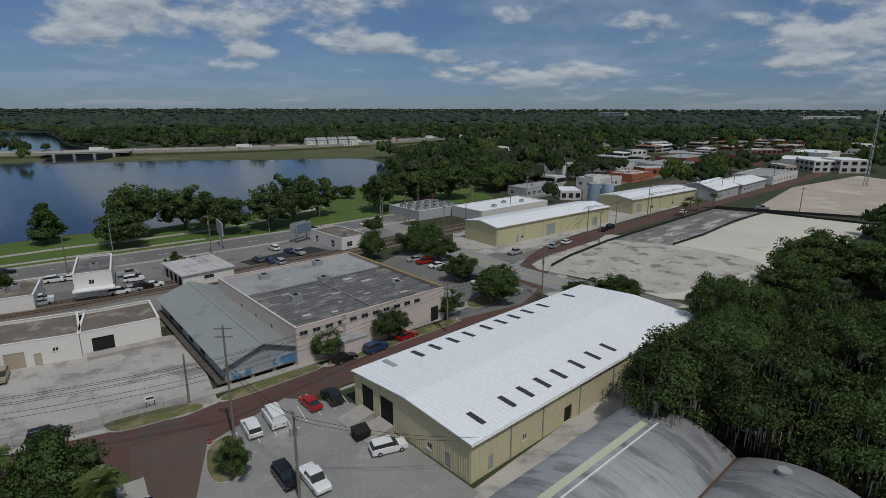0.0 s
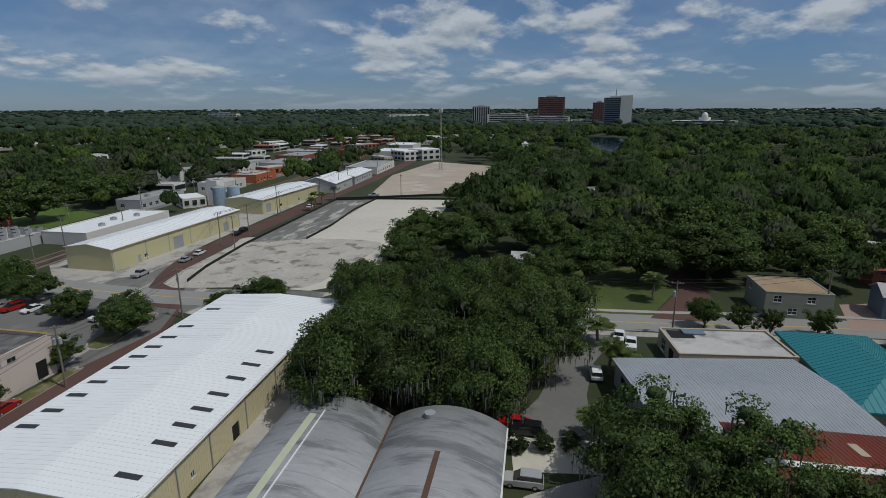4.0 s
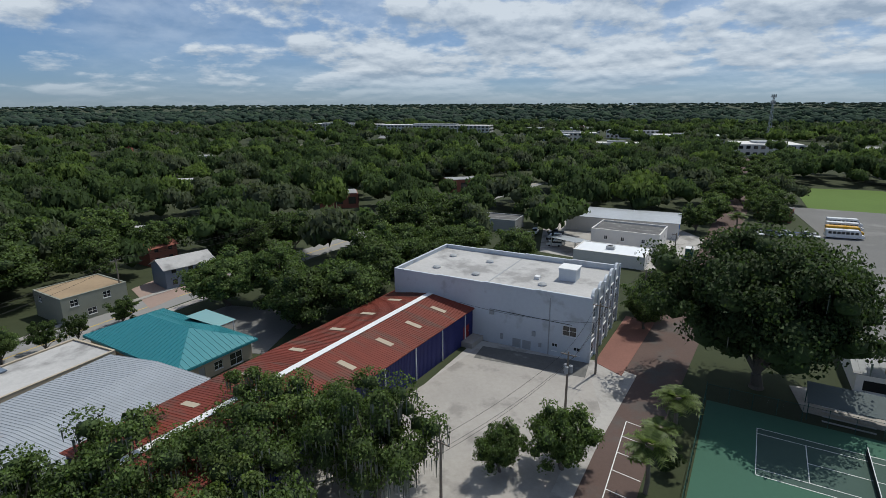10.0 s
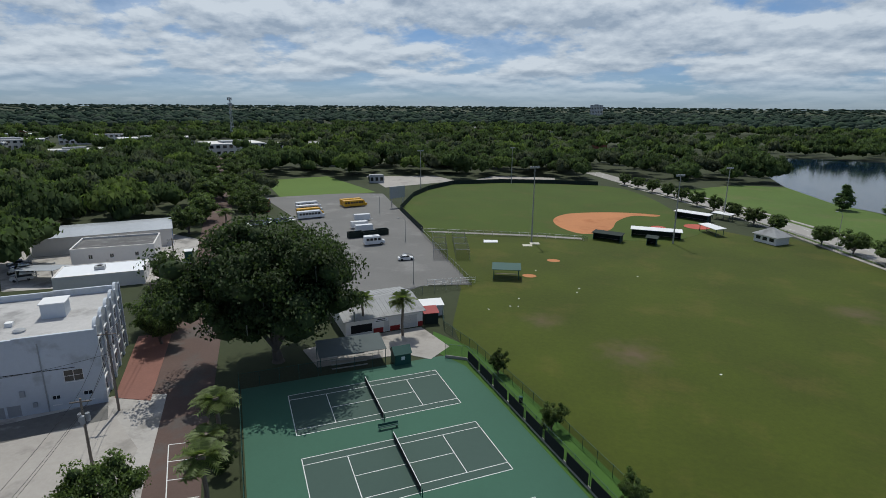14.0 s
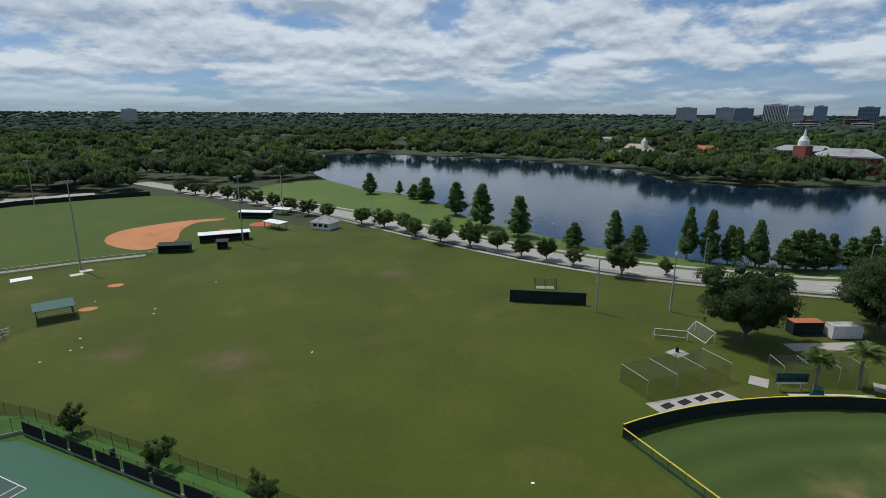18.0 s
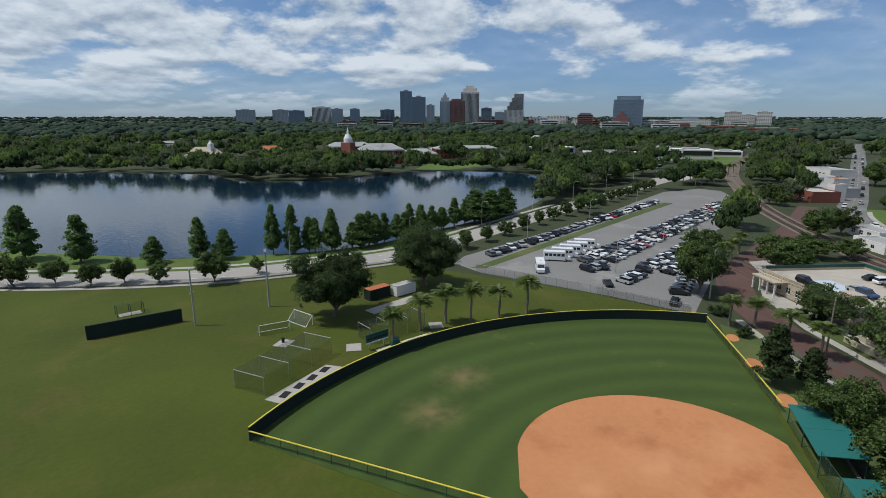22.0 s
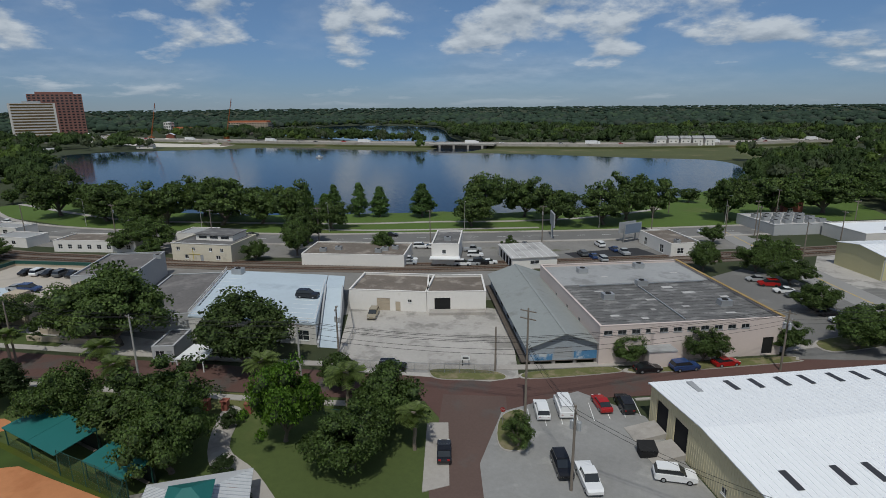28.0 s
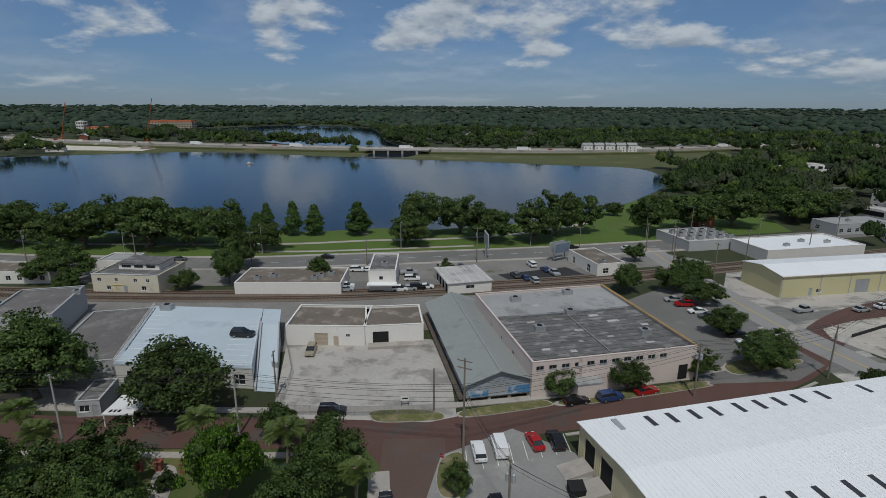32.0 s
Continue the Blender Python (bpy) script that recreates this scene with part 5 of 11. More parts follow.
L, W = 29.0, 27.0
part("parapet_screen", Shape().box(0.02, 0.3, 4.69, 0.3, W - 0.3, 5.5).box(0.3, W - 0.32, 4.69, L * 0.75, W - 0.04, 5.5), DARKGREEN, b, "dark green parapet screen")
part("painted_bay", Shape().box(9.0, 4.0, 4.1, 17.5, 10.5, 4.112), DECK, b, "pale blue painted parking bays")
part("entrance_canopy", Shape().box(0.4, -3.4, 3.3, 9.0, -0.02, 3.7), TANWALL, b, "tan entrance canopy")
for u in (0.7, 3.4, 6.1, 8.7):
    part("column", Shape().box(u - 0.18, -3.2, 0.05, u + 0.18, -2.84, 3.3), PALEWALL, b)
part("stair_house", Shape().box(23.0, 1.0, 4.1, 26.5, 4.0, 6.3), TANWALL, b)
patch("forecourt_rooftop_building", [(-151, 30.3), (-140, 29.6), (-120.5, 33.9), (-99, 43.2), (-90, 47.4), (-93, 53), (-106, 49.5), (-124, 42.5)], 0.06, CONCRETE, "pale concrete forecourt with a ramp", "forecourt", clear=False)
patch("lawn_forecourt", [(-132, 33), (-121, 35.6), (-108, 41.2), (-110, 44.6), (-124, 39.6)], 0.1, GRASS, "green planting strip in the forecourt", "lawn", clear=False)
patch("pavement_corner", [(-176, 31.5), (-165, 32.5), (-151, 30.5), (-150, 34), (-166, 38), (-182, 40)], 0.07, CONCRETE, "pale pavement at the street corner", "pavement", clear=False)
o = thing("ramp_wall", "low tan wall along the sloping forecourt ramp", "wall")
part("wall_length", Shape().bar((-116, 39.5, 0.05), (-101, 46.2, 0.05), 0.35, 1.1), TANWALL, o)
part("wall_length", Shape().bar((-118, 42.5, 0.05), (-103, 49.0, 0.05), 0.35, 1.1), TANWALL, o)
for name, x, y, r in (("clay_bare_patch", -110.4, 19.6, 2.0), ("clay_bare_patch_middle", -98.9, 21.6, 2.4), ("clay_bare_patch_near", -86.2, 24.2, 2.4)):
    patch(name, [(x + r * math.cos(k * 0.7), y + 0.6 * r * math.sin(k * 0.7)) for k in range(9)], 0.075, CLAY, "bare orange clay beside the foul line fence", "ground", 0.04, False)
patch("pavement_court_street", [(-27.7, 44.0), (-25.6, 46.6), (-32.5, 57.6), (-35.0, 56.0)], 0.14, CONCRETE, "pale pavement beside the park lawn", "pavement", clear=False)

# row behind the railway
simple_building("brown_roof_shops", "low white shop block with a brown gravel roof", -108.5, 103.0, 26.2, 29.0, 14.0, 3.4, WHITEWALL, BROWNROOF, None, 0.25, units=[(5, 4), (9, 6), (21, 4), (22.5, 6), (25, 8)])
simple_building("white_box_building", "narrow two-storey white building with a flat roof", -77.1, 121.3, 27.0, 7.6, 17.0, 6.2, WHITEWALL, TARROOF, {0: [(2.9, 4.0, 3.4, 4.5, "window")], 3: [(4, 5, 3.2, 4.4, "window"), (10, 11, 3.2, 4.4, "window")]}, 0.4, units=[(4, 6)])
part("skirt_roof", Shape().box(-0.3, -2.5, 2.4, 7.9, -0.02, 2.7), WHITEPAINT, bpy.data.objects["white_box_building"], "white canopy roof")
b = building("garage_workshop", "white garage with a pale ribbed metal roof", -56.0, 128.5, 40.0, 12.5, 15.0)
shell(b, 12.5, 15, 3.2, WHITEWALL, {3: [(1.5 + 3.3 * i, 4 + 3.3 * i, 0.1, 2.6, "dark") for i in range(4)], 0: [(5, 7.5, 1.4, 2.4, "window")]})
part("roof", Shape().box(-0.4, -0.4, 3.2, 12.9, 15.4, 3.4), LIGHTROOF, b, "pale ribbed metal roof")
for i in range(7):
    part("roof_rib", Shape().box(0.2 + 2 * i, -0.4, 3.4, 0.3 + 2 * i, 15.4, 3.46), WHITEPAINT, b)
b = simple_building("corner_shop", "white corner shop with a brown roof", -34.0, 176.5, -49.0, 18.0, 9.5, 4.0, WHITEWALL, BROWNROOF, {0: [(3, 4.5, 0.3, 2.6, "window"), (12, 14, 0.3, 2.6, "window")], 1: [(2, 4, 1, 2.6, "window")]}, 0.3, units=[(16, 3)])
b = simple_building("two_storey_apartments", "cream two-storey apartment block with a stepped grey roof", -145.0, 87.5, 21.0, 19.0, 14.0, 5.2, material("cream_stucco", (0.60, 0.55, 0.44), 0.9, 0.12, 0.15, 1.6, 0.12, second=(0.46, 0.42, 0.34), second_at=0.6, second_scale=0.35), TARROOF,
                    {0: [(1.5, 2.7, 3.2, 4.2, "window"), (6.5, 7.5, 3.2, 4.2, "window"), (12, 13, 3.2, 4.2, "window"), (15.5, 16.5, 3.2, 4.2, "window"), (4, 5.2, 0.8, 2.0, "window"), (9, 10, 0.1, 2.1, "door"), (14, 15.4, 0.9, 2.1, "window")]}, 0.3)
part("upper_roof", Shape().box(3.6, 5.6, 6.61, 16.4, 13.9, 6.8), TARROOF, b, "dark upper roof with a pale edge")
part("roof_edge", Shape().box(-0.1, -0.12, 5.3, 19.1, -0.06, 5.5), WHITEPAINT, b)
part("wall_pipe", Shape().bar((5.5, -0.1, 2.2), (9.0, -0.1, 2.2), 0.1, 0.1).bar((6.8, -0.1, 0.4), (6.8, -0.1, 3.6), 0.1, 0.1), YELLOWTRIM, b, "yellow painted wall pipes")
q = Shape().box(4, 6, 4.9, 16, 13.5, 6.6)
up = part("upper_storey", q, WHITEWALL, b, "small upper storey with strip windows")
for i in range(3):
    part("window", Shape().box(5 + 3.6 * i, 5.93, 5.5, 7.6 + 3.6 * i, 5.99, 6.25), GLASS, up)
simple_building("white_strip_building", "long white single-storey strip with a dark roof", -187.0, 74.5, 27.0, 27.0, 10.0, 3.6, WHITEWALL, BROWNROOF, {0: [(1.5 + 3.2 * i, 2.9 + 3.2 * i, 1.0, 2.4, "window") for i in range(8)]}, 0.25)
simple_building("small_white_office", "small white flat-roofed office by the tracks", -213.0, 67.5, 20.0, 14.0, 8.0, 3.2, WHITEWALL, GREYROOF, {0: [(2, 3.5, 1, 2.2, "window"), (8, 9.5, 1, 2.2, "window")]}, 0.2)
simple_building("white_annex", "white annex building near the avenue", -160.0, 98.5, 24.0, 10.0, 9.0, 4.2, WHITEWALL, GREYROOF, {0: [(2, 3.4, 1, 2.2, "window"), (6, 7.4, 1, 2.2, "window")]}, 0.25)

# yellow metal warehouses along the brick street
def yellow_warehouse(name, label, x, y, turn, L, W, eave, ridge, holes, bands, wall=YELLOWWALL):
    o = building(name, label, x, y, turn, L, W)
    shell(o, L, W, eave, wall, holes)
    gable_roof(o, L, W, eave, ridge, WHITEROOF, 0.3)
    gable_end(o, L, W, eave, ridge - 0.05, wall)
    ribs(o, L, W, eave, ridge, 1.4, WHITEROOF, over=0.3)
    for u in bands:
        part("column_strip", Shape().box(u, -0.06, 0, u + 0.25, -0.01, eave - 0.1), GREYMETAL, o)
    part("gutter", Shape().box(-0.3, -0.45, eave - 0.2, L + 0.3, -0.3, eave - 0.05), TANWALL, o)
    return o


yellow_warehouse("yellow_warehouse", "long pale yellow metal warehouse with a white roof", 26.0, 166.0, 36.0, 60.0, 15.0, 6.2, 7.3,
                 {0: [(9, 10.2, 0.1, 2.3, "door"), (11.5, 13, 0.9, 2.0, "window"), (24, 28.5, 0.1, 4.0, "roller"), (50, 53, 0.1, 3.2, "roller")]}, [0.2, 12.4, 22, 32, 42, 52, 59.5])
yellow_warehouse("yellow_warehouse_short", "pale yellow warehouse with olive end wall", 90.5, 217.5, 34.5, 50.0, 17.0, 6.0, 7.1, {0: [(3, 6.5, 0.1, 3.8, "roller"), (14, 15.5, 1, 2.2, "window"), (30, 31.5, 1, 2.2, "window")], 3: [(3, 4.2, 0.1, 2.3, "door")]}, [0.2, 10, 20, 30, 40, 49.5])
yellow_warehouse("grey_warehouse", "grey warehouse with a broad white gabled roof", 143.0, 247.5, 40.0, 28.0, 20.0, 5.0, 8.0, {3: [(6, 11, 0.1, 3.6, "roller")], 0: [(5, 7, 1.5, 2.5, "window"), (14, 16, 1.5, 2.5, "window")]}, [], GREYWALL)
yellow_warehouse("grey_storage_hall", "pale grey rear warehouse with a white roof", 168.0, 268.5, 40.0, 36.0, 16.0, 4.6, 6.2, {0: [(4 + 5 * i, 6 + 5 * i, 1.5, 2.6, "window") for i in range(6)]}, [], GREYWALL)
simple_building("pale_wall_store", "long pale store along the brick street", 206.0, 301.0, 40.0, 48.0, 22.0, 4.6, PALEWALL, GREYROOF, {0: [(3 + 6 * i, 5 + 6 * i, 1, 2.6, "window") for i in range(7)]}, 0.4)
simple_building("white_roof_plant", "white flat-roofed plant building behind the warehouse", 26.0, 204.0, 38.0, 40.0, 17.0, 4.2, PALEWALL, WHITEROOF, None, 0.3, units=[(12, 5), (22, 9), (30, 6)])
simple_building("condenser_yard_building", "low building with a roof crowded by grey machinery", 2.0, 208.0, 38.0, 22.0, 20.0, 3.6, GREYWALL, LIGHTROOF, None, 0.3,
                units=[(3 + 4.2 * (i % 5), 4 + 5 * (i // 5), 2.2, 2.0, 1.3) for i in range(15)])
for x, y in ((81.9, 241.8), (87.6, 240.2)):
    o = thing("storage_silo", "blue-grey metal storage silo with ladder and rails", "silo", x, y, 35, "silos")
    part("tank", Shape().rod((0, 0, 0.4), (0, 0, 9.6), 2.7, None, 24), material("silo_blue", (0.24, 0.33, 0.42), 0.5, 0.12, 0.3, 1.5, 0.05) if "silo_blue" not in bpy.data.materials else bpy.data.materials["silo_blue"], o, smooth=False)
    part("band", Shape().rod((0, 0, 3.2), (0, 0, 3.35), 2.76, None, 24).rod((0, 0, 6.4), (0, 0, 6.55), 2.76, None, 24), GREYMETAL, o)
    part("cone_roof", Shape().rod((0, 0, 9.6), (0, 0, 10.5), 2.75, 0.5, 24), GREYMETAL, o)
    part("base", Shape().rod((0, 0, 0), (0, 0, 0.4), 2.9, None, 24), CONCRETE, o)
    q = Shape()
    for i in range(10):
        a = i * math.pi / 5
        q.rod((2.6 * math.cos(a), 2.6 * math.sin(a), 9.6), (2.6 * math.cos(a), 2.6 * math.sin(a), 10.7), 0.04, None, 5)
    part("railing", q, STEEL, o)
    part("ladder", Shape().bar((-2.85, -0.25, 0.3), (-2.85, -0.25, 10.4), 0.06, 0.06).bar((-2.85, 0.25, 0.3), (-2.85, 0.25, 10.4), 0.06, 0.06), STEEL, o)
b = simple_building("white_plant_tower", "white square plant tower behind the silos", 84.0, 250.0, 35.0, 5.5, 5.5, 11.5, WHITEWALL, GREYROOF, {0: [(2, 3.2, 6, 7.4, "window")], 3: [(2, 3.2, 7, 8.4, "window")]}, 0.4)

# double arched roof
AR = (6.4, 45.8, -51.0, 28.7, 26.0)
b = building("arched_warehouse", "warehouse under two patched grey arched roofs", *AR)
AL, AW, bay = AR[3], AR[4], AR[3] / 2
shell(b, AL, AW, 4.6, CREAM, {1: [(4, 6.4, 0.1, 2.8, "dark"), (12, 13, 1.2, 2.2, "window"), (18, 19, 1.2, 2.2, "window")]})


def arch_z(x, k):
    return 4.6 + 2.3 * max(0.0, math.sin(math.pi * (x - k * bay) / bay)) ** 0.8


for k in range(2):
    n = 16
    xs = [k * bay + bay * i / n for i in range(n + 1)]
    q = Shape()
    q.v = [(x, y, arch_z(x, k) + dz) for y in (-0.4, AW + 0.4) for dz in (0.0, 0.12) for x in xs]
    m = n + 1
    for i in range(n):
        q.f += [(i, i + 1, 2 * m + i + 1, 2 * m + i), (m + i, 3 * m + i, 3 * m + i + 1, m + i + 1), (i, m + i, m + i + 1, i + 1), (2 * m + i, 2 * m + i + 1, 3 * m + i + 1, 3 * m + i)]
    part("arched_roof", q, ARCHROOF, b, "patched grey arched roof", True)
    for y in (0.0, AW - 0.25):
        part("gable", Shape().faces([(x, y, arch_z(x, k)) for x in xs] + [(x, y + 0.25, arch_z(x, k)) for x in xs], [tuple(range(m)), tuple(range(2 * m - 1, m - 1, -1))]), CREAM, b)
    # raised felt seams across the vault
    q = Shape()
    for j in range(1, 9):
        y = AW * j / 9 + (0.4 if j % 2 else -0.3)
        for i in range(n):
            q.bar((xs[i], y, arch_z(xs[i], k) + 0.11), (xs[i + 1], y, arch_z(xs[i + 1], k) + 0.11), 0.09, 0.035)
    tagged(part("felt_seam", q, GREYROOF, b), kind="stuff")
part("valley_gutter", Shape().box(bay - 0.4, -0.3, 4.62, bay + 0.4, AW + 0.3, 4.82), RUSTRAIL, b)
part("skylight_strip", Shape().box(4.9, 1.0, arch_z(4.9, 0) + 0.1, 5.8, 22, arch_z(5.8, 0) + 0.14), material("yellowed_skylight", (0.5, 0.52, 0.38), 0.5, 0.1, 0.3, 1, 0.0), b, "pale yellow skylight strip")
part("ridge_rail", Shape().box(6.5, 1.0, 7.0, 6.65, 23, 7.12), WHITEPAINT, b)
part("roof_hatch", Shape().rod((19.5, 24, 6.6), (19.5, 24, 7.3), 0.7, None, 14), GREYMETAL, b)
part("rust_patch", Shape().box(21.4, 6, arch_z(21.7, 1) + 0.1, 22.0, 17, arch_z(21.7, 1) + 0.16), RUSTRAIL, b)
part("eaves_gutter", Shape().box(AL + 0.02, -0.4, 4.4, AL + 0.2, AW + 0.4, 4.6), WHITEPAINT, b)

# galvanised shed, teal roofed building, red roofed hall
b = building("galvanised_shed", "open-sided shed with a curved galvanised roof", 59.0, 27.2, -42.8, 27.5, 20.0)
shell(b, 27.5, 20, 4.2, GREYWALL, {0: [(2 + 5 * i, 6 + 5 * i, 0.1, 3.4, "dark") for i in range(5)], 3: [(3, 7, 0.1, 3.2, "dark")]})
gable_roof(b, 27.5, 20, 4.2, 4.9, GALVROOF, 0.5)
gable_end(b, 27.5, 20, 4.2, 4.85, GREYWALL)
ribs(b, 27.5, 20, 4.2, 4.9, 0.5, GALVROOF, over=0.5)
b = simple_building("canopy_shop", "low shop with a pale flat roof and a broken canopy corner", 83.6, 36.8, -46.0, 19.0, 11.0, 3.5, TANWALL, LIGHTROOF, {3: [(2, 4, 0.4, 2.6, "window"), (6, 8.5, 0.2, 2.6, "dark")]}, 0.2)

# The hole's dark is painted: a near-black plate lies on the closed roof
part("canopy_hole", Shape().box(1.0, 7.0, 3.32, 5.2, 10.4, 3.36), DARK, b, "near-black plate standing in for a hole in the canopy")
part("canopy_cover", Shape().box(3.6, 8.4, 3.42, 7.4, 10.6, 3.62), DARKTOWER, b, "dark sagging canopy cover")
b = building("teal_roof_building", "small building with a teal standing-seam hip roof", 85.2, 12.6, -52.0, 13.5, 26.0)
L, W = 13.5, 26.0
shell(b, L, W, 3.6, TANWALL, {0: [(1.0, 2.0, 0.8, 2.2, "window"), (3.2, 4.3, 0.1, 2.2, "door"), (6, 7.6, 0.8, 2.2, "window"), (9, 11.5, 0.2, 2.4, "window")], 1: [(3 + 4 * i, 4.6 + 4 * i, 0.8, 2.2, "window") for i in range(5)]}, frame=WHITEPAINT)
e, rz = 0.8, 6.4
hip = [(-e, -e, 3.4), (L + e, -e, 3.4), (L + e, W + e, 3.4), (-e, W + e, 3.4), (L / 2, L / 2, rz), (L / 2, W - L / 2, rz)]
for f in ((0, 1, 4), (1, 2, 5, 4), (2, 3, 5), (3, 0, 4, 5)):
    vs = [Vector(hip[i]) for i in f]
    q = Shape().faces(vs + [v + Vector((0, 0, 0.14)) for v in vs], [tuple(range(len(f))), tuple(range(len(f), 2 * len(f)))] + [(i, (i + 1) % len(f), len(f) + (i + 1) % len(f), len(f) + i) for i in range(len(f))])
    part("roof_slope", q, TEALROOF, b)
q = Shape()
for i in range(30):
    y = -e + (W + 2 * e) * (i + 0.5) / 30
    t = min(1, (y + e) / (L / 2 + e), (W + e - y) / (L / 2 + e))
    for lo in (-e, L + e):
        hi = lo + (L / 2 - lo) * t
        q.bar((lo, y, 3.54), (hi, y, 3.54 + (rz - 3.4) * t), 0.07, 0.06)
for i in range(16):
    x = -e + (L + 2 * e) * (i + 0.5) / 16
    t = min((x + e), (L + e - x)) / (L / 2 + e)
    for lo, hi in ((-e, L / 2), (W + e, W - L / 2)):
        q.bar((x, lo, 3.54), (x, lo + (hi - lo) * t, 3.54 + (rz - 3.4) * t), 0.07, 0.06)
tagged(part("seam", q, TEALROOF, b), kind="stuff")
part("fascia", Shape().box(-e, -e - 0.04, 3.1, L + e, -e, 3.42).box(-e, W + e, 3.1, L + e, W + e + 0.04, 3.42).box(-e - 0.04, -e, 3.1, -e, W + e, 3.42).box(L + e, -e, 3.1, L + e + 0.04, W + e, 3.42), TEALROOF, b)
hip2 = [(L + e - 0.2, 9.5, 3.5), (L + 4.5, 9.5, 3.5), (L + 4.5, 17.5, 3.5), (L + e - 0.2, 17.5, 3.5), (L - 3, 13.5, 5.9), (L + 1.2, 13.5, 5.9)]
part("porch_roof", Shape().faces(hip2, [(0, 1, 5, 4), (1, 2, 5), (2, 3, 4, 5), (3, 0, 4), (3, 2, 1, 0)]), TEALROOF, b, "teal porch roof")
for px, py in ((L + 4.1, 9.9), (L + 4.1, 17.1)):
    part("post", Shape().box(px - 0.12, py - 0.12, 0, px + 0.12, py + 0.12, 3.45), WHITEPAINT, b)

RH = (101.9, -26.8, 128.3, 62.0, 18.0)
b = building("red_roof_hall", "dark blue corrugated hall with a rusty red metal roof", *RH)
L, W = 62.0, 18.0
shell(b, L, W, 6.0, NAVY, {2: [(57.4, 59.6, 1.0, 3.4, "door")]}, door=REDPAINT)
siding(b, L, W, 6.0, 0.4, NAVY, {2: [(57.4, 59.6, 1.0, 3.4, "door")]})
gable_roof(b, L, W, 6.0, 7.3, REDROOF, 0.4)
gable_end(b, L, W, 6.0, 7.25, NAVY)
ribs(b, L, W, 6.0, 7.3, 0.5, REDROOF, over=0.4)
part("ridge_cap", Shape().box(0, W / 2 - 0.55, 7.42, L, W / 2 + 0.55, 7.5), WHITEPAINT, b, "white ridge cap")
for k, u in enumerate((6, 14, 22, 31, 40, 49)):
    for lo in (2.6, 12.4):
        z0, z1 = (6 + 1.3 * lo / 9, 6 + 1.3 * (lo + 3) / 9) if lo < 9 else (6 + 1.3 * (W - lo) / 9, 6 + 1.3 * (W - lo - 3) / 9)
        part("skylight", Shape().faces([(u, lo, z0 + 0.18), (u + 1.0, lo, z0 + 0.18), (u + 1.0, lo + 3, z1 + 0.18), (u, lo + 3, z1 + 0.18)], [(0, 1, 2, 3)]), TANWALL, b, "pale translucent roof panel")
for u in (4, 12, 20, 28, 36, 44):
    part("downpipe", Shape().box(u, W + 0.04, 0.1, u + 0.16, W + 0.2, 5.9), WHITEPAINT, b)
part("dock", Shape().box(0.1, W + 0.02, 0, 5.4, W + 2.2, 1.0), CONCRETE, b)

# tall white building with arched bays to the street
WH = (70.6, -51.2, 40.5, 39.0, 21.5)
b = building("white_brick_building", "tall bluish white building with arched parapet bays and a flat roof", *box_of(70.6, -51.2, 40.5, 39.0, -21.5)[3], 40.5, 39.0, 21.5)
L, W, H = 39.0, 21.5, 11.2
wh_holes = {3: []}
bays = 5
for i in range(bays):
    c = 2.15 + 4.3 * i
    for z0, z1 in ((1.0, 3.0), (4.3, 6.4), (7.4, 9.4)):
        wh_holes[3].append((c - 1.1, c + 1.1, z0, z1, "window"))


def wall_rows(owner, a, b_, h, holes, thick, wall, frame):
    """A tall wall with several rows of openings, built row by row."""
    rows = sorted({(z0, z1) for _, _, z0, z1, _ in holes})
    z = 0.0
    q = Shape()
    for (z0, z1), nxt in zip(rows, rows[1:] + [(h, h)]):
        top = (z1 + nxt[0]) / 2 if nxt[0] < h else h
        hs = [x for x in holes if x[2] == z0]
        wall_run(q, a, b_, z, top, thick, hs)
        z = top
        for x in hs:
            fill_hole(owner, a, b_, x, {"frame": frame, "door": GREYMETAL})
    part("wall", q, wall, owner)


for i, (a, c) in enumerate((((0, 0), (L, 0)), ((L, 0.3), (L, W - 0.3)), ((L, W), (0, W)), ((0, W - 0.3), (0, 0.3)))):
    hs = {2: [(39 - s1, 39 - s0, z0, z1, k) for s0, s1, z0, z1, k in ((2.2, 4.6, 4.2, 6.0, "window"), (1.4, 2.6, 1.0, 2.4, "window"), (5.4, 6.4, 1.0, 2.4, "window"), (10.2, 11.8, 0.1, 2.6, "door"), (12.1, 13.7, 0.1, 2.6, "door"))],
          3: [(s0 - 0.3, s1 - 0.3, z0, z1, k) for s0, s1, z0, z1, k in wh_holes[3]]}.get(i, [])
    if hs:
        wall_rows(b, a, c, H, hs, 0.3, BLUEWHITE, WHITEPAINT)
    else:
        q = Shape()
        wall_run(q, a, c, 0, H, 0.3, [])
        part("wall", q, BLUEWHITE, b)
part("roof", Shape().box(0.3, 0.3, 10.2, L - 0.3, W - 0.3, 10.5), LIGHTROOF, b, "stained pale flat roof")
q = Shape()
for i in range(4):
    x0, x1 = L * i / 4, L * (i + 1) / 4
    for y0 in (-0.05, W - 0.4):
        q.box(x0, y0, H, x1, y0 + 0.45, H + 0.12 + 0.22 * (3 - i) / 3 * 1.5)
q.box(L - 0.4, 0.4, H, L + 0.05, W - 0.4, H + 0.12)
part("coping", q.weld(), BLUEWHITE, b)
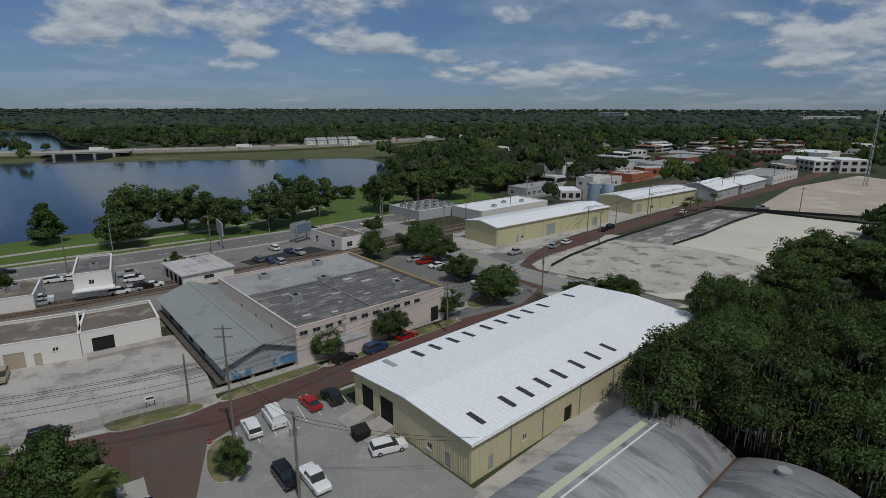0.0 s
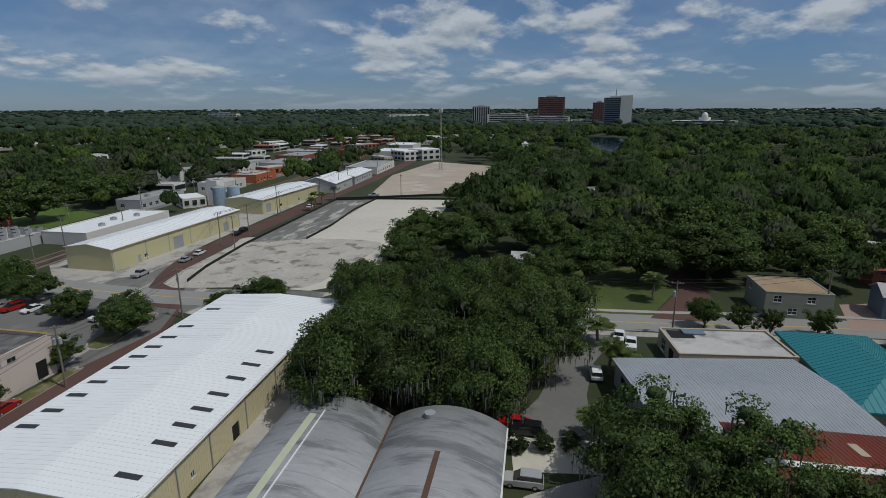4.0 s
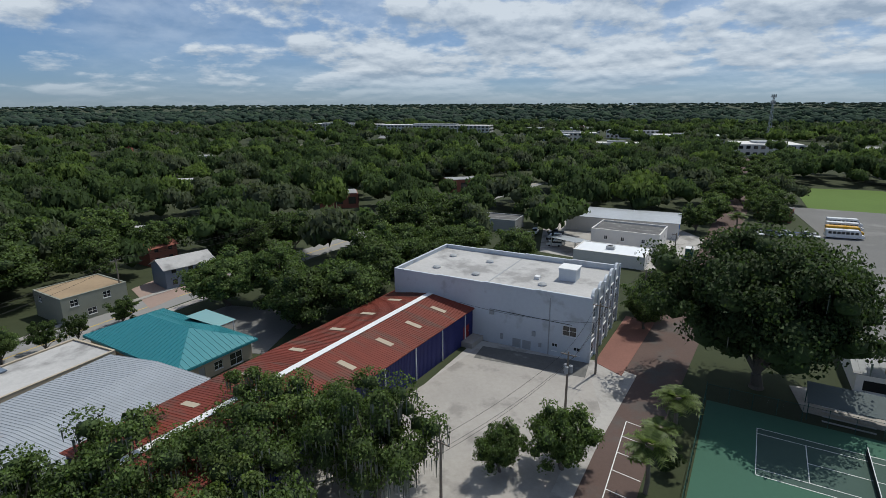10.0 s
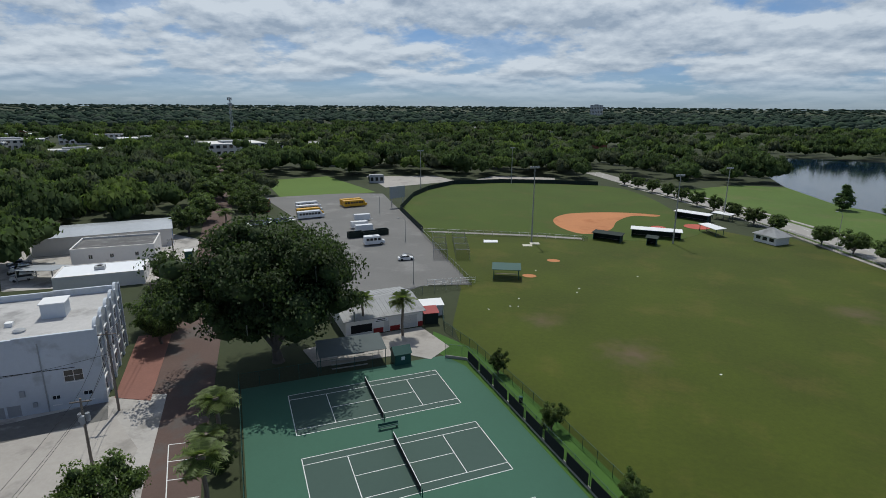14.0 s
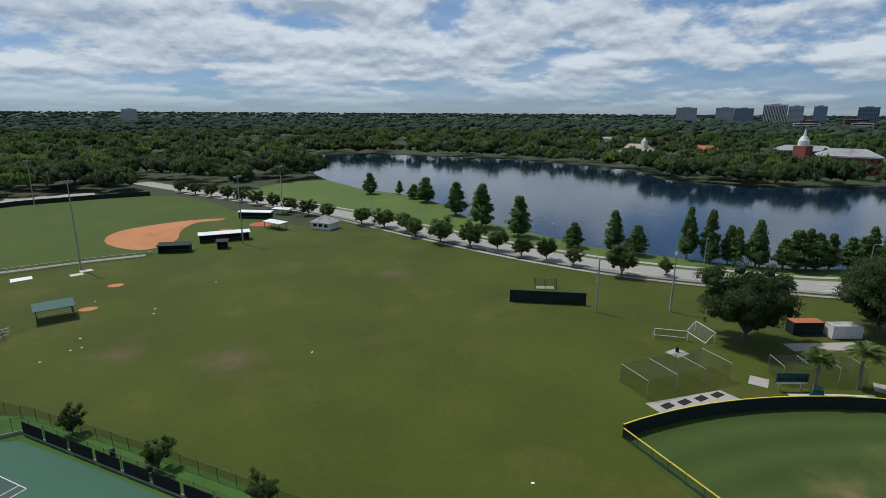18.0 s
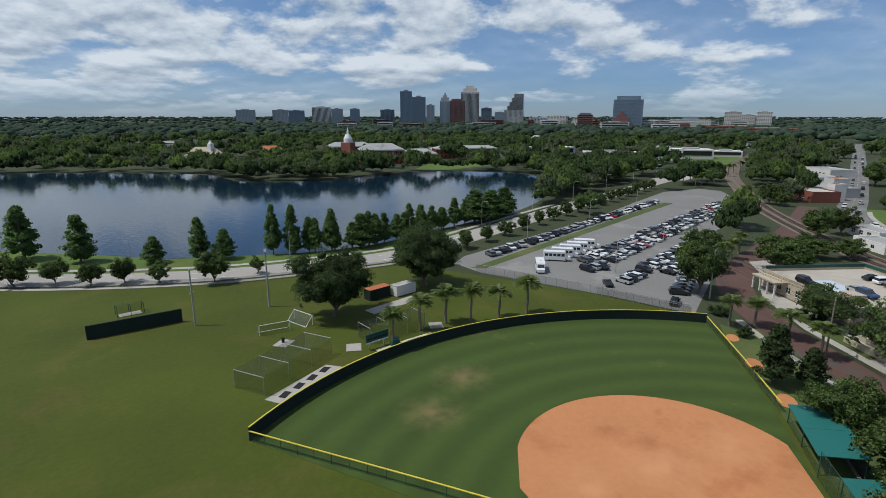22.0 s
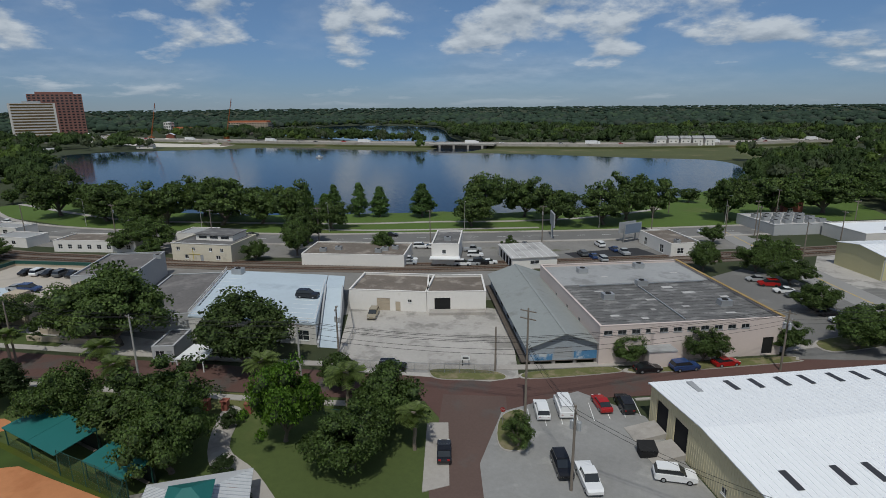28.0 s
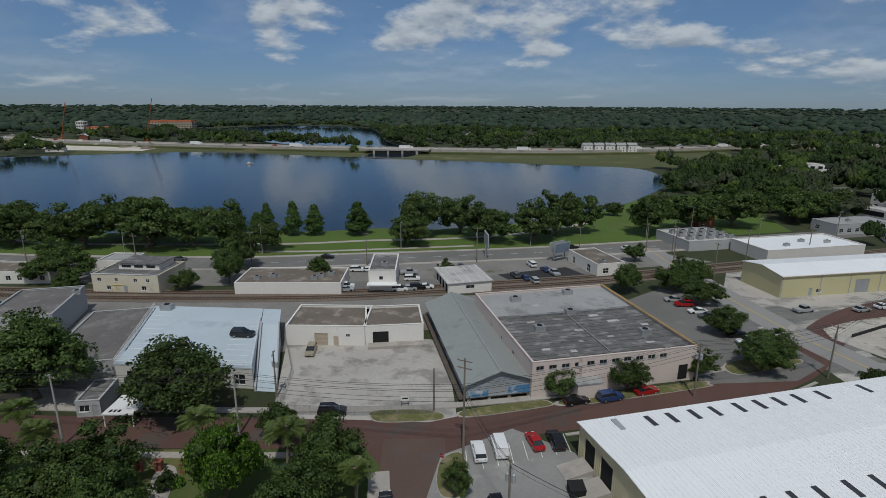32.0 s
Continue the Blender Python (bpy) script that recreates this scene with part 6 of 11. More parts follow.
for i in range(bays):
    c = W - (2.15 + 4.3 * i)
    arc = [(c + 1.7 * math.cos(t), H + 1.5 * math.sin(t)) for t in np.linspace(0, math.pi, 12)]
    q = Shape().faces([(-0.1, y, z) for y, z in arc] + [(0.35, y, z) for y, z in arc], [tuple(range(12)), tuple(range(23, 11, -1))] + [(k, k + 1, 13 + k, 12 + k) for k in range(11)])
    part("arched_parapet", q, BLUEWHITE, b)
    q = Shape()
    for e0 in (-2.15, 1.75):
        q.box(-0.28, c + e0, 0, 0.0, c + e0 + 0.4, H + 0.9)
    part("pilaster", q, BLUEWHITE, b)
    part("arch_hood", Shape().box(-0.16, c - 1.3, 9.5, -0.005, c + 1.3, 9.75).box(-0.16, c - 1.3, 3.3, -0.005, c + 1.3, 3.5), WHITEPAINT, b)
part("roof_house", Shape().box(5.6, 8.0, 10.5, 8.8, 11.2, 12.8), BLUEWHITE, b, "bluish white stair house on the roof")
part("roof_house_cap", Shape().box(5.4, 7.8, 12.8, 9.0, 11.4, 12.95), WHITEPAINT, b)
for ux, uy in ((34, 6), (33, 15), (24, 15.5), (25, 6.5), (10.5, 15.5)):
    o = part("roof_ventilator", Shape().rod((ux, uy, 10.5), (ux, uy, 10.75), 0.7, None, 14), BLUEWHITE, b)
    part("cowl", Shape().rod((ux, uy, 10.75), (ux, uy, 10.95), 0.85, 0.5, 14), GREYMETAL, o)
part("conduit", Shape().bar((3, W + 0.03, 6.3), (18, W + 0.03, 6.5), 0.06, 0.08), DARK, b, "dark cable conduit")
part("downpipe", Shape().box(6.9, W + 0.01, 0.1, 7.05, W + 0.13, 10.6), GREYMETAL, b)
part("meter_box", Shape().box(17.4, W + 0.01, 5.6, 18.2, W + 0.3, 6.6), GREYMETAL, b)
for u, w, z0, z1 in ((9.4, 0.6, 3.0, 3.9), (15.5, 0.5, 1.2, 2.2), (8.2, 0.5, 1.2, 1.9)):
    part("wall_box", Shape().box(u, W + 0.01, z0, u + w, W + 0.25, z1), GREYMETAL, b)
part("roof_box", Shape().box(12, 12, 10.5, 13, 13, 11.1), WHITEPAINT, b)
part("roof_pipe", Shape().bar((20, 1, 10.5), (20, 20, 10.5), 0.3, 0.05), GREYMETAL, b)

# buildings further along the court street
b = building("pale_metal_hall", "long pale metal hall with a white roof and blue end", 146.0, -142.0, 45.0, 36.0, 18.5)
shell(b, 36, 18.5, 5.0, PALEWALL)
gable_roof(b, 36, 18.5, 5.0, 5.9, GALVROOF, 0.3)
ribs(b, 36, 18.5, 5.0, 5.9, 1.0, GALVROOF, over=0.3)
gable_end(b, 36, 18.5, 5.0, 5.85, PALEWALL)
part("end_panel", Shape().box(-0.06, 0.1, 0.3, -0.01, 18.4, 5.1), material("bright_blue_panel", (0.03, 0.14, 0.42), 0.6, 0.1, 0.3, 1.5, 0.0), b, "bright blue end wall")
simple_building("ruined_roof_building", "white two-storey building with a broken dark roof", 131.0, -122.5, 39.0, 20.0, 14.0, 5.2, WHITEWALL, TARROOF, {3: [(4, 5, 2.4, 3.6, "window"), (9, 10, 2.4, 3.6, "window")], 2: [(4, 5, 2.2, 3.4, "window"), (9, 10, 2.2, 3.4, "window"), (15, 16, 2.2, 3.4, "window")]}, 0.4)
b = simple_building("white_roof_annex", "low building with a bright white metal roof", 116.5, -104.0, 40.0, 19.0, 10.5, 3.4, WHITEWALL, WHITEROOF, {3: [(2, 3.2, 1, 2.2, "window"), (6, 7.2, 1, 2.2, "window")]}, 0.02)
roof_unit(b, 10, 5.5, 3.38, 2.2, 1.8, 0.9)
b = building("lean_to_shed", "open lean-to with a pale metal roof", 132.0, -94.5, 20.0, 9.0, 7.0)
part("roof", Shape().faces([(-0.4, -0.4, 2.8), (9.4, -0.4, 2.8), (9.4, 7.4, 3.6), (-0.4, 7.4, 3.6), (-0.4, -0.4, 2.9), (9.4, -0.4, 2.9), (9.4, 7.4, 3.7), (-0.4, 7.4, 3.7)], [(0, 1, 2, 3), (4, 5, 6, 7), (0, 1, 5, 4), (1, 2, 6, 5), (2, 3, 7, 6), (3, 0, 4, 7)]), GALVROOF, b)
for px, py in ((0.2, 0.2), (8.8, 0.2), (0.2, 6.8), (8.8, 6.8)):
    part("post", Shape().box(px - 0.1, py - 0.1, 0, px + 0.1, py + 0.1, 2.9 + 0.8 * (py > 3)), STEEL, b)

# club house by the courts
b = building("club_house", "white club house with a pale metal roof and dark red base", *box_of(48.2, -83.3, -138.0, 15.6, 14.8)[0], -138.0, 15.6, 14.8)
shell(b, 15.6, 14.8, 3.3, WHITEWALL, {0: [(1.0, 5.2, 0.5, 2.2, "dark"), (7.6, 8.6, 0.1, 2.2, "door"), (11, 14.4, 0.1, 2.6, "roller")]}, door=PALEWALL)
for u0, u1 in ((5.4, 7.4), (8.8, 10.8), (14.6, 15.6)):
    part("base_band", Shape().box(u0, -0.05, 0, u1, -0.01, 1.0), REDPAINT, b, "dark red painted base")
gable_roof(b, 15.6, 14.8, 3.3, 4.6, GREYROOF, 0.5)
gable_end(b, 15.6, 14.8, 3.3, 4.55, WHITEWALL)
ribs(b, 15.6, 14.8, 3.3, 4.6, 0.9, GREYROOF, over=0.5)
part("sign_board", Shape().box(5.6, -0.1, 2.2, 8.4, -0.04, 3.0), WHITEPAINT, b)
part("sign_bar", Shape().box(6.2, -0.14, 2.65, 7.8, -0.1, 2.8).box(5.9, -0.14, 2.35, 8.1, -0.1, 2.45), DARK, b)
# ---- vehicles ----
def loft(shape, stations):
    """A closed body through cross-sections (x, half width, bottom, top)."""
    vs = []
    for x, w, z0, z1 in stations:
        vs += [(x, -w, z0), (x, -w, z1), (x, w, z1), (x, w, z0)]
    n = len(stations)
    fs = [(0, 1, 2, 3), (4 * n - 1, 4 * n - 2, 4 * n - 3, 4 * n - 4)]
    for i in range(n - 1):
        for k in range(4):
            j = (k + 1) % 4
            fs.append((4 * i + k, 4 * i + 4 + k, 4 * i + 4 + j, 4 * i + j))
    return shape.faces(vs, fs)


WHEEL = Shape().rod((0, -0.11, 0), (0, 0.11, 0), 0.33, None, 14).mesh("tyre", RUBBER)
RIM = Shape().rod((0, -0.13, 0), (0, 0.13, 0), 0.19, None, 10).mesh("rim", STEEL)
REDLAMP = material("red_tail_lamp", (0.35, 0.01, 0.01), 0.3, 0.0, 1, 1, 0.0)
CLEARLAMP = material("clear_head_lamp", (0.7, 0.7, 0.68), 0.2, 0.0, 1, 1, 0.0)
CARS = {}
PROFILES = {
    "sedan": (4.6, 0.88, [(-2.3, 0.45, 0.72), (-2.2, 0.3, 0.9), (-1.2, 0.25, 0.95), (0.9, 0.25, 0.92), (1.9, 0.3, 0.8), (2.28, 0.4, 0.68)], [(-1.75, 0.93), (-1.0, 1.38), (0.15, 1.42), (1.05, 0.93)]),
    "suv": (4.8, 0.94, [(-2.4, 0.5, 0.9), (-2.3, 0.35, 1.05), (-1.2, 0.3, 1.08), (0.9, 0.3, 1.05), (2.0, 0.35, 0.98), (2.38, 0.45, 0.85)], [(-2.3, 1.06), (-2.05, 1.68), (0.25, 1.74), (1.15, 1.06)]),
    "van": (5.4, 1.0, [(-2.7, 0.5, 1.2), (-2.62, 0.35, 1.3), (0.9, 0.3, 1.3), (1.7, 0.32, 1.2), (2.5, 0.38, 1.05), (2.7, 0.45, 0.85)], [(-2.66, 1.28), (-2.6, 2.25), (1.0, 2.28), (1.85, 1.22)]),
    "pickup": (5.5, 0.97, [(-2.75, 0.5, 0.98), (-2.7, 0.4, 1.05), (-0.9, 0.35, 1.08), (0.9, 0.35, 1.08), (2.4, 0.4, 1.02), (2.72, 0.5, 0.85)], [(-0.95, 1.06), (-0.75, 1.78), (0.55, 1.8), (1.25, 1.08)]),
}


def car(kind, colour, x, y, turn, label="", group="", z=0.08):
    near = math.hypot(x, y) < 125
    key = (kind, colour, near, math.hypot(x, y) > 150)
    if key in CARS:
        o = copy_thing(CARS[key], pose(x, y, z, 0, 0, turn))
        return tagged(o, label, "", group)
    length, hw, low, top = PROFILES[kind]
    names = {"sedan": "saloon car", "suv": "estate car", "van": "delivery van", "pickup": "pickup truck"}
    o = thing({"sedan": "car", "suv": "suv_car", "van": "van", "pickup": "pickup_truck"}[kind], label or f"{colour} {names[kind]} parked on the asphalt", "van" if kind == "van" else "car", x, y, turn, group, z)
    paint = CAR[colour]
    (x0, z0), (x1, z1), (x2, z2), (x3, z3) = top
    body = loft(Shape(), [(a, hw * (0.9 if i in (0, 5) else 1), b, c) for i, (a, b, c) in enumerate(low)])
    roof = Shape() if near else body
    loft(roof, [(x1 - 0.05, hw * 0.81, z1 - 0.06, z1), (x1 + 0.2, hw * 0.82, z1 - 0.07, z1 + 0.04), (x2 - 0.2, hw * 0.82, z2 - 0.07, z2 + 0.04), (x2 + 0.1, hw * 0.81, z2 - 0.07, z2)])
    part("body", body, paint, o)
    if near:
        part("roof", roof, paint, o)
    glass = loft(Shape(), [(x0, hw * 0.9, z0 - 0.05, z0 + 0.02), (x1, hw * 0.8, z0 - 0.05, z1 - 0.05), (x2, hw * 0.8, z0 - 0.05, z2 - 0.05), (x3, hw * 0.88, z0 - 0.05, z3 + 0.02)])
    part("window_glass", glass, GLASS if kind != "van" else paint, o)
    if kind == "van":
        part("windscreen", loft(Shape(), [(x2 + 0.06, hw * 0.7, 1.72, 2.2), (x3 - 0.1, hw * 0.84, 1.3, 1.36)]), GLASS, o)
    for wx in (-length * 0.29, length * 0.31):
        if math.hypot(x, y) > 150:
            part("axle", Shape().rod((wx, -hw, 0.33), (wx, -hw + 0.2, 0.33), 0.33, None, 12).rod((wx, hw - 0.2, 0.33), (wx, hw, 0.33), 0.33, None, 12), RUBBER, o, "pair of black wheels")
            continue
        for wy in (-hw + 0.1, hw - 0.1):
            w = part("wheel", WHEEL, None, o)
            w.matrix_basis = pose(wx, wy, 0.33)
            if near:
                part("rim", RIM, None, w)
    for wy in ((-hw * 0.62, hw * 0.62) if near else ()):
        part("door_mirror", Shape().box(0.75, wy * 1.55 - 0.1, z0 - 0.04, 0.9, wy * 1.55 + 0.1, z0 + 0.1), paint, o)
    for wy in ((-hw * 0.62, hw * 0.62) if near else ()):
        part("headlight", Shape().box(length / 2 - 0.14, wy - 0.16, 0.6, length / 2 - 0.02, wy + 0.16, 0.74), CLEARLAMP, o)
        part("tail_light", Shape().box(-length / 2 + 0.0, wy - 0.14, 0.72, -length / 2 + 0.1, wy + 0.14, 0.9), REDLAMP, o)
    CARS[key] = o
    return o


def bus(x, y, turn, paint, length=7.5, label="white shuttle bus parked in a row", group="", z=0.08):
    key = ("bus", paint.name, length)
    if key in CARS:
        return tagged(copy_thing(CARS[key], pose(x, y, z, 0, 0, turn)), label, "", group)
    o = thing("bus", label, "bus", x, y, turn, group, z)
    h = length / 2
    part("body", loft(Shape(), [(-h, 1.1, 0.5, 2.75), (-h + 0.2, 1.2, 0.4, 2.9), (h - 1.6, 1.2, 0.4, 2.9), (h - 1.3, 1.15, 0.4, 2.5), (h - 0.9, 1.05, 0.45, 1.5), (h, 1.0, 0.5, 1.3)]), paint, o)
    for i in range(int(length / 1.2) - 1):
        for sy in (-1.21, 1.19):
            part("window", Shape().box(-h + 0.5 + 1.2 * i, sy, 1.55, -h + 1.45 + 1.2 * i, sy + 0.02, 2.35), GLASS, o)
    part("windscreen", Shape().faces([(h - 1.28, -0.95, 2.45), (h - 1.28, 0.95, 2.45), (h - 0.87, 0.95, 1.56), (h - 0.87, -0.95, 1.56)], [(0, 1, 2, 3)]), GLASS, o)
    for wx in (-h * 0.55, h * 0.62):
        for wy in (-1.05, 1.05):
            w = part("wheel", WHEEL, None, o)
            w.matrix_basis = pose(wx, wy, 0.45) @ Matrix.Scale(1.35, 4)
            part("rim", RIM, None, w)
    part("roof_hatch", Shape().box(-0.5, -0.4, 2.9, 0.5, 0.4, 3.02), paint, o)
    CARS[key] = o
    return o


# cars beside the white-roofed warehouse and along the brick street
for kind, colour, x, y, turn, label in (
        ("suv", "white", -22.4, 66.6, 121, "white pickup with a cap parked by the corner"), ("van", "white", -20.0, 69.0, 121, "white delivery van parked at the street edge"),
        ("sedan", "red", -15.6, 72.8, 128, "small red car parked near the ramp"), ("suv", "black", -12.7, 74.4, 122, "black car parked beside the warehouse"),
        ("suv", "white", -3.6, 61.4, 20, "white estate car with a ladder rack"), ("pickup", "white", -12.0, 55.5, -55, "white pickup truck with a toolbox"), ("suv", "black", -15.5, 56.2, -55, "black estate car in the lot"),
        ("sedan", "black", -12.3, 87.6, 40, "black saloon car parked at the kerb"), ("suv", "blue", -7.2, 91.4, 41, "blue estate car parked at the kerb"), ("sedan", "red", -1.6, 96.6, 42, "dark red saloon parked at the kerb"),
        ("suv", "black", -48.8, 66.2, 27, "black car parked beside the yard gate"), ("sedan", "black", -29.2, 51.2, 122, "black car parked beside the park pavement"),
        ("suv", "tan", -66.8, 83.2, -62, "tan van parked in front of the warehouse"), ("suv", "silver", 43.0, 35.6, 128, "silver hatchback parked on the sandy strip"), ("sedan", "red", 51.4, 44.6, 128, "red car half hidden in the oak shade"), ("suv", "black", 51.2, 42.2, 128, "black car parked in the oak shade"), ("suv", "white", 72.4, 45.2, 40, "white estate car parked in the alley")):
    car(kind, colour, x, y, turn, label)
for kind, colour, x, y in (("sedan", "silver", 0.0, 150.4), ("suv", "red", 2.8, 147.8), ("sedan", "white", 6.1, 143.9), ("sedan", "grey", 8.4, 141.6), ("suv", "silver", 10.8, 138.6), ("suv", "black", 12.6, 135.2), ("sedan", "black", 14.4, 132.0), ("suv", "white", 16.4, 128.6), ("suv", "black", 18.0, 125.6)):
    car(kind, colour, x, y, 205, group="cars beside the pink warehouse")
for kind, colour, x, y, turn in (("sedan", "silver", 44.0, 164.0, 40), ("sedan", "white", 49.5, 169.0, 40), ("suv", "black", 72, 191, 40), ("sedan", "black", 68, 187, 40), ("sedan", "white", 113, 219.0, 40), ("pickup", "silver", 30.5, 157.0, 40)):
    car(kind, colour, x, y, turn, group="cars along the brick street", z=0.06)
for i, (x, y) in enumerate(((-69.6, 125.5), (-67.6, 127.3), (-65.8, 129), (-64, 130.6), (-84.5, 121), (-83, 118.8), (-44.5, 152), (-41, 151), (-38, 149.5), (-58, 142.5), (-61, 139.5))):
    car(("suv", "sedan")[i % 2], ("white", "silver", "black", "white", "white", "silver", "grey", "blue", "silver", "black", "silver")[i], x, y, 28 if i < 6 else 130, group="cars behind the railway", z=0.085)
for i, (x, y) in enumerate(((-108, 143.5), (-36, 193), (-18, 201), (-150, 119.5))):
    car("sedan", ("black", "black", "white", "grey")[i], x, y, 30, group="cars on the avenue", z=0.06)
car("suv", "black", -78.6, 76.4, 22, "black estate car on the rooftop deck", z=4.29)
for i, (x, y) in enumerate(((-141.5, 38.0), (-138.0, 47.0), (-135.2, 48.2), (-150.4, 53.8), (-147.5, 55.2), (-144.6, 56.3), (-141.6, 57.6), (-138.6, 58.8))):
    car(("suv", "sedan")[i % 2], ("black", "silver", "blue", "black", "white", "black", "grey", "black")[i], x, y, 25 if i < 3 else 115, group="cars on the roof", z=4.11)

# the large car park
PU, PN = Vector((-0.938, 0.347)), Vector((0.347, 0.938))
P0 = Vector((-140.5, -42.0))
picks = random.Random(4)
COLOURS = ["white"] * 10 + ["black"] * 8 + ["silver"] * 7 + ["grey"] * 6 + ["red"] + ["blue"] + ["tan"]
for off, s0, s1, turn_off, full in ((-5.6, 14, 152, 62, 0.9), (19.5, 26, 170, 75, 0.93), (25.2, 18, 172, 75, 0.93), (37.0, 14, 150, 75, 0.9), (42.6, 30, 150, 75, 0.92)):
    d = s0
    while d < s1:
        if picks.random() < full:
            p = P0 + PU * d + PN * (off + picks.uniform(-0.35, 0.35))
            if inside(p[0], p[1], PARKING_WEST):
                car(picks.choice(("sedan", "sedan", "suv", "suv", "pickup")), picks.choice(COLOURS), p[0], p[1], 159.7 + turn_off + picks.choice((0, 180)), group="cars in the large car park")
        d += 2.75
for d in range(8):
    p = Vector((-135.5, 10.8)) + Vector((-0.98, 0.17)) * (d * 3.0)
    car(picks.choice(("sedan", "suv")), picks.choice(("black", "grey", "black", "silver")), p[0], p[1], 95 + picks.uniform(-3, 3), group="cars along the fence")
car("suv", "black", -127.6, 9.6, 170, "large black estate car parked near the fence corner")
for i, (x, y) in enumerate(((-144.5, -25.0), (-157.1, -22.4), (-162.0, -20.8), (-166.9, -19.1), (-171.8, -17.5), (-176.7, -15.8))):
    bus(x, y, 15 if i == 0 else 100, CAR["white"], 8.0, group="shuttle buses")
for x, y, kind, colour in ((-137, -6, "sedan", "black"), (-143, -1.5, "sedan", "white"), (-145.8, -0.6, "sedan", "white"), (-148.8, 0.4, "sedan", "silver"), (-153, -8.5, "pickup", "black"), (-158, 2.4, "pickup", "grey"), (-160, 5, "suv", "black")):
    car(kind, colour, x, y, 20, group="cars in the large car park")

# school bus lot
YELLOWBUS = material("school_bus_yellow", (0.62, 0.33, 0.02), 0.4, 0.05, 0.5, 2, 0.0)
for i, (x, y, paint) in enumerate(((126, -196, CAR["white"]), (121.5, -189.5, CAR["white"]), (117.5, -183.5, YELLOWBUS), (114, -178.5, CAR["white"]), (112.5, -209.5, YELLOWBUS), (109.5, -206.5, YELLOWBUS))):
    bus(x, y, 228, paint, 10.5, "white school bus with dark windows" if i not in (2, 4, 5) else "yellow school bus parked in the lot", "school buses")
bus(73.5, -149.5, 220, CAR["white"], 6.5, "white minibus with a dark stripe")
car("sedan", "white", 57.5, -136.5, 215, "white saloon car alone in the lot")
for i in range(7):
    car(("sedan", "suv")[i % 2], ("white", "silver", "white", "white", "blue", "silver", "white")[i], 127.5 - 1.55 * i, -158 - 2.2 * i, 145, group="cars by the street trees")
for x, y, lng in ((84.5, -164.5, 6.0), (88.5, -169, 6.0), (93.5, -181, 6.0)):
    o = thing("box_trailer", "white enclosed box trailer in the lot", "trailer", x, y, 222, "trailers")
    part("box", Shape().box(-lng / 2, -1.1, 0.5, lng / 2, 1.1, 2.6), CAR["white"], o)
    for sy in (-1.0, 1.0):
        part("wheel", Shape().rod((0, sy - 0.12, 0.36), (0, sy + 0.12, 0.36), 0.36, None, 12), RUBBER, o)
    part("drawbar", Shape().box(lng / 2, -0.08, 0.45, lng / 2 + 1.3, 0.08, 0.58), STEEL, o)
for x, y, w in ((79.5, -158.5, 5.0), (83.5, -156.0, 5.0), (77, -163.0, 4.0)):
    o = thing("waste_container", "dark green open waste container", "container", x, y, 222, "containers")
    q = Shape().box(-w / 2, -1.2, 0.2, w / 2, -1.1, 2.0).box(-w / 2, 1.1, 0.2, w / 2, 1.2, 2.0).box(-w / 2, -1.1, 0.2, -w / 2 + 0.1, 1.1, 2.0).box(w / 2 - 0.1, -1.1, 0.2, w / 2, 1.1, 2.0).box(-w / 2, -1.1, 0.1, w / 2, 1.1, 0.25)
    part("tub", q, GREENPAD, o)
    for i in range(4):
        part("rib", Shape().box(-w / 2 + (i + 0.5) * w / 4, -1.27, 0.2, -w / 2 + (i + 0.5) * w / 4 + 0.12, -1.2, 2.0), GREENPAD, o)
car("pickup", "silver", 152, 226, 150, "old pickup truck on the sand lot")
for x, y, t in ((87.2, 47.4, 30), (88.4, 50.6, 30)):
    car("pickup" if t == 30 else "suv", "white", x, y, t, "white vehicle parked under the palms")
for i in range(4):
    car(("sedan", "suv")[i % 2], ("blue", "white", "silver", "white")[i], 150 + 2.2 * i, -83 - 2.4 * i, 140, group="cars behind the halls")
for i in range(6):
    car(("suv", "sedan", "pickup")[i % 3], ("white", "silver", "black", "white", "blue", "grey")[i], 140 + 2.6 * i, -87.5 - 1.7 * i, 55, group="cars behind the halls")
car("van", "black", 107.0, -108.0, 232, "dark delivery truck on the brick street", z=0.07)

for i, (x, y) in enumerate(((-90.5, 135.6), (-87.4, 137.1), (-74.7, 140.3), (-71.0, 135.2), (-66.3, 150.1), (-62.6, 151.9), (-43.4, 165.4), (-38.0, 162.0), (-34.6, 159.6))):
    car(("suv", "sedan", "pickup")[i % 3], ("white", "white", "silver", "white", "black", "grey", "white", "blue", "silver")[i], x, y, 30 if i < 6 else 130, group="cars by the avenue shops")

lane = random.Random(8)
for i, (x, y, a) in enumerate(along([p for p in ROAD_LAKE if -720 < p[0] < -200], 17.0, 6.0)):
    off = 2.8 if i % 2 else -2.8
    if lane.random() < 0.75:
        car(lane.choice(("sedan", "suv", "suv", "pickup")), lane.choice(("white", "black", "silver", "grey", "white", "black")), x - math.sin(radians(a)) * off, y + math.cos(radians(a)) * off, a if off < 0 else a + 180, group="traffic on the avenue", z=0.06)
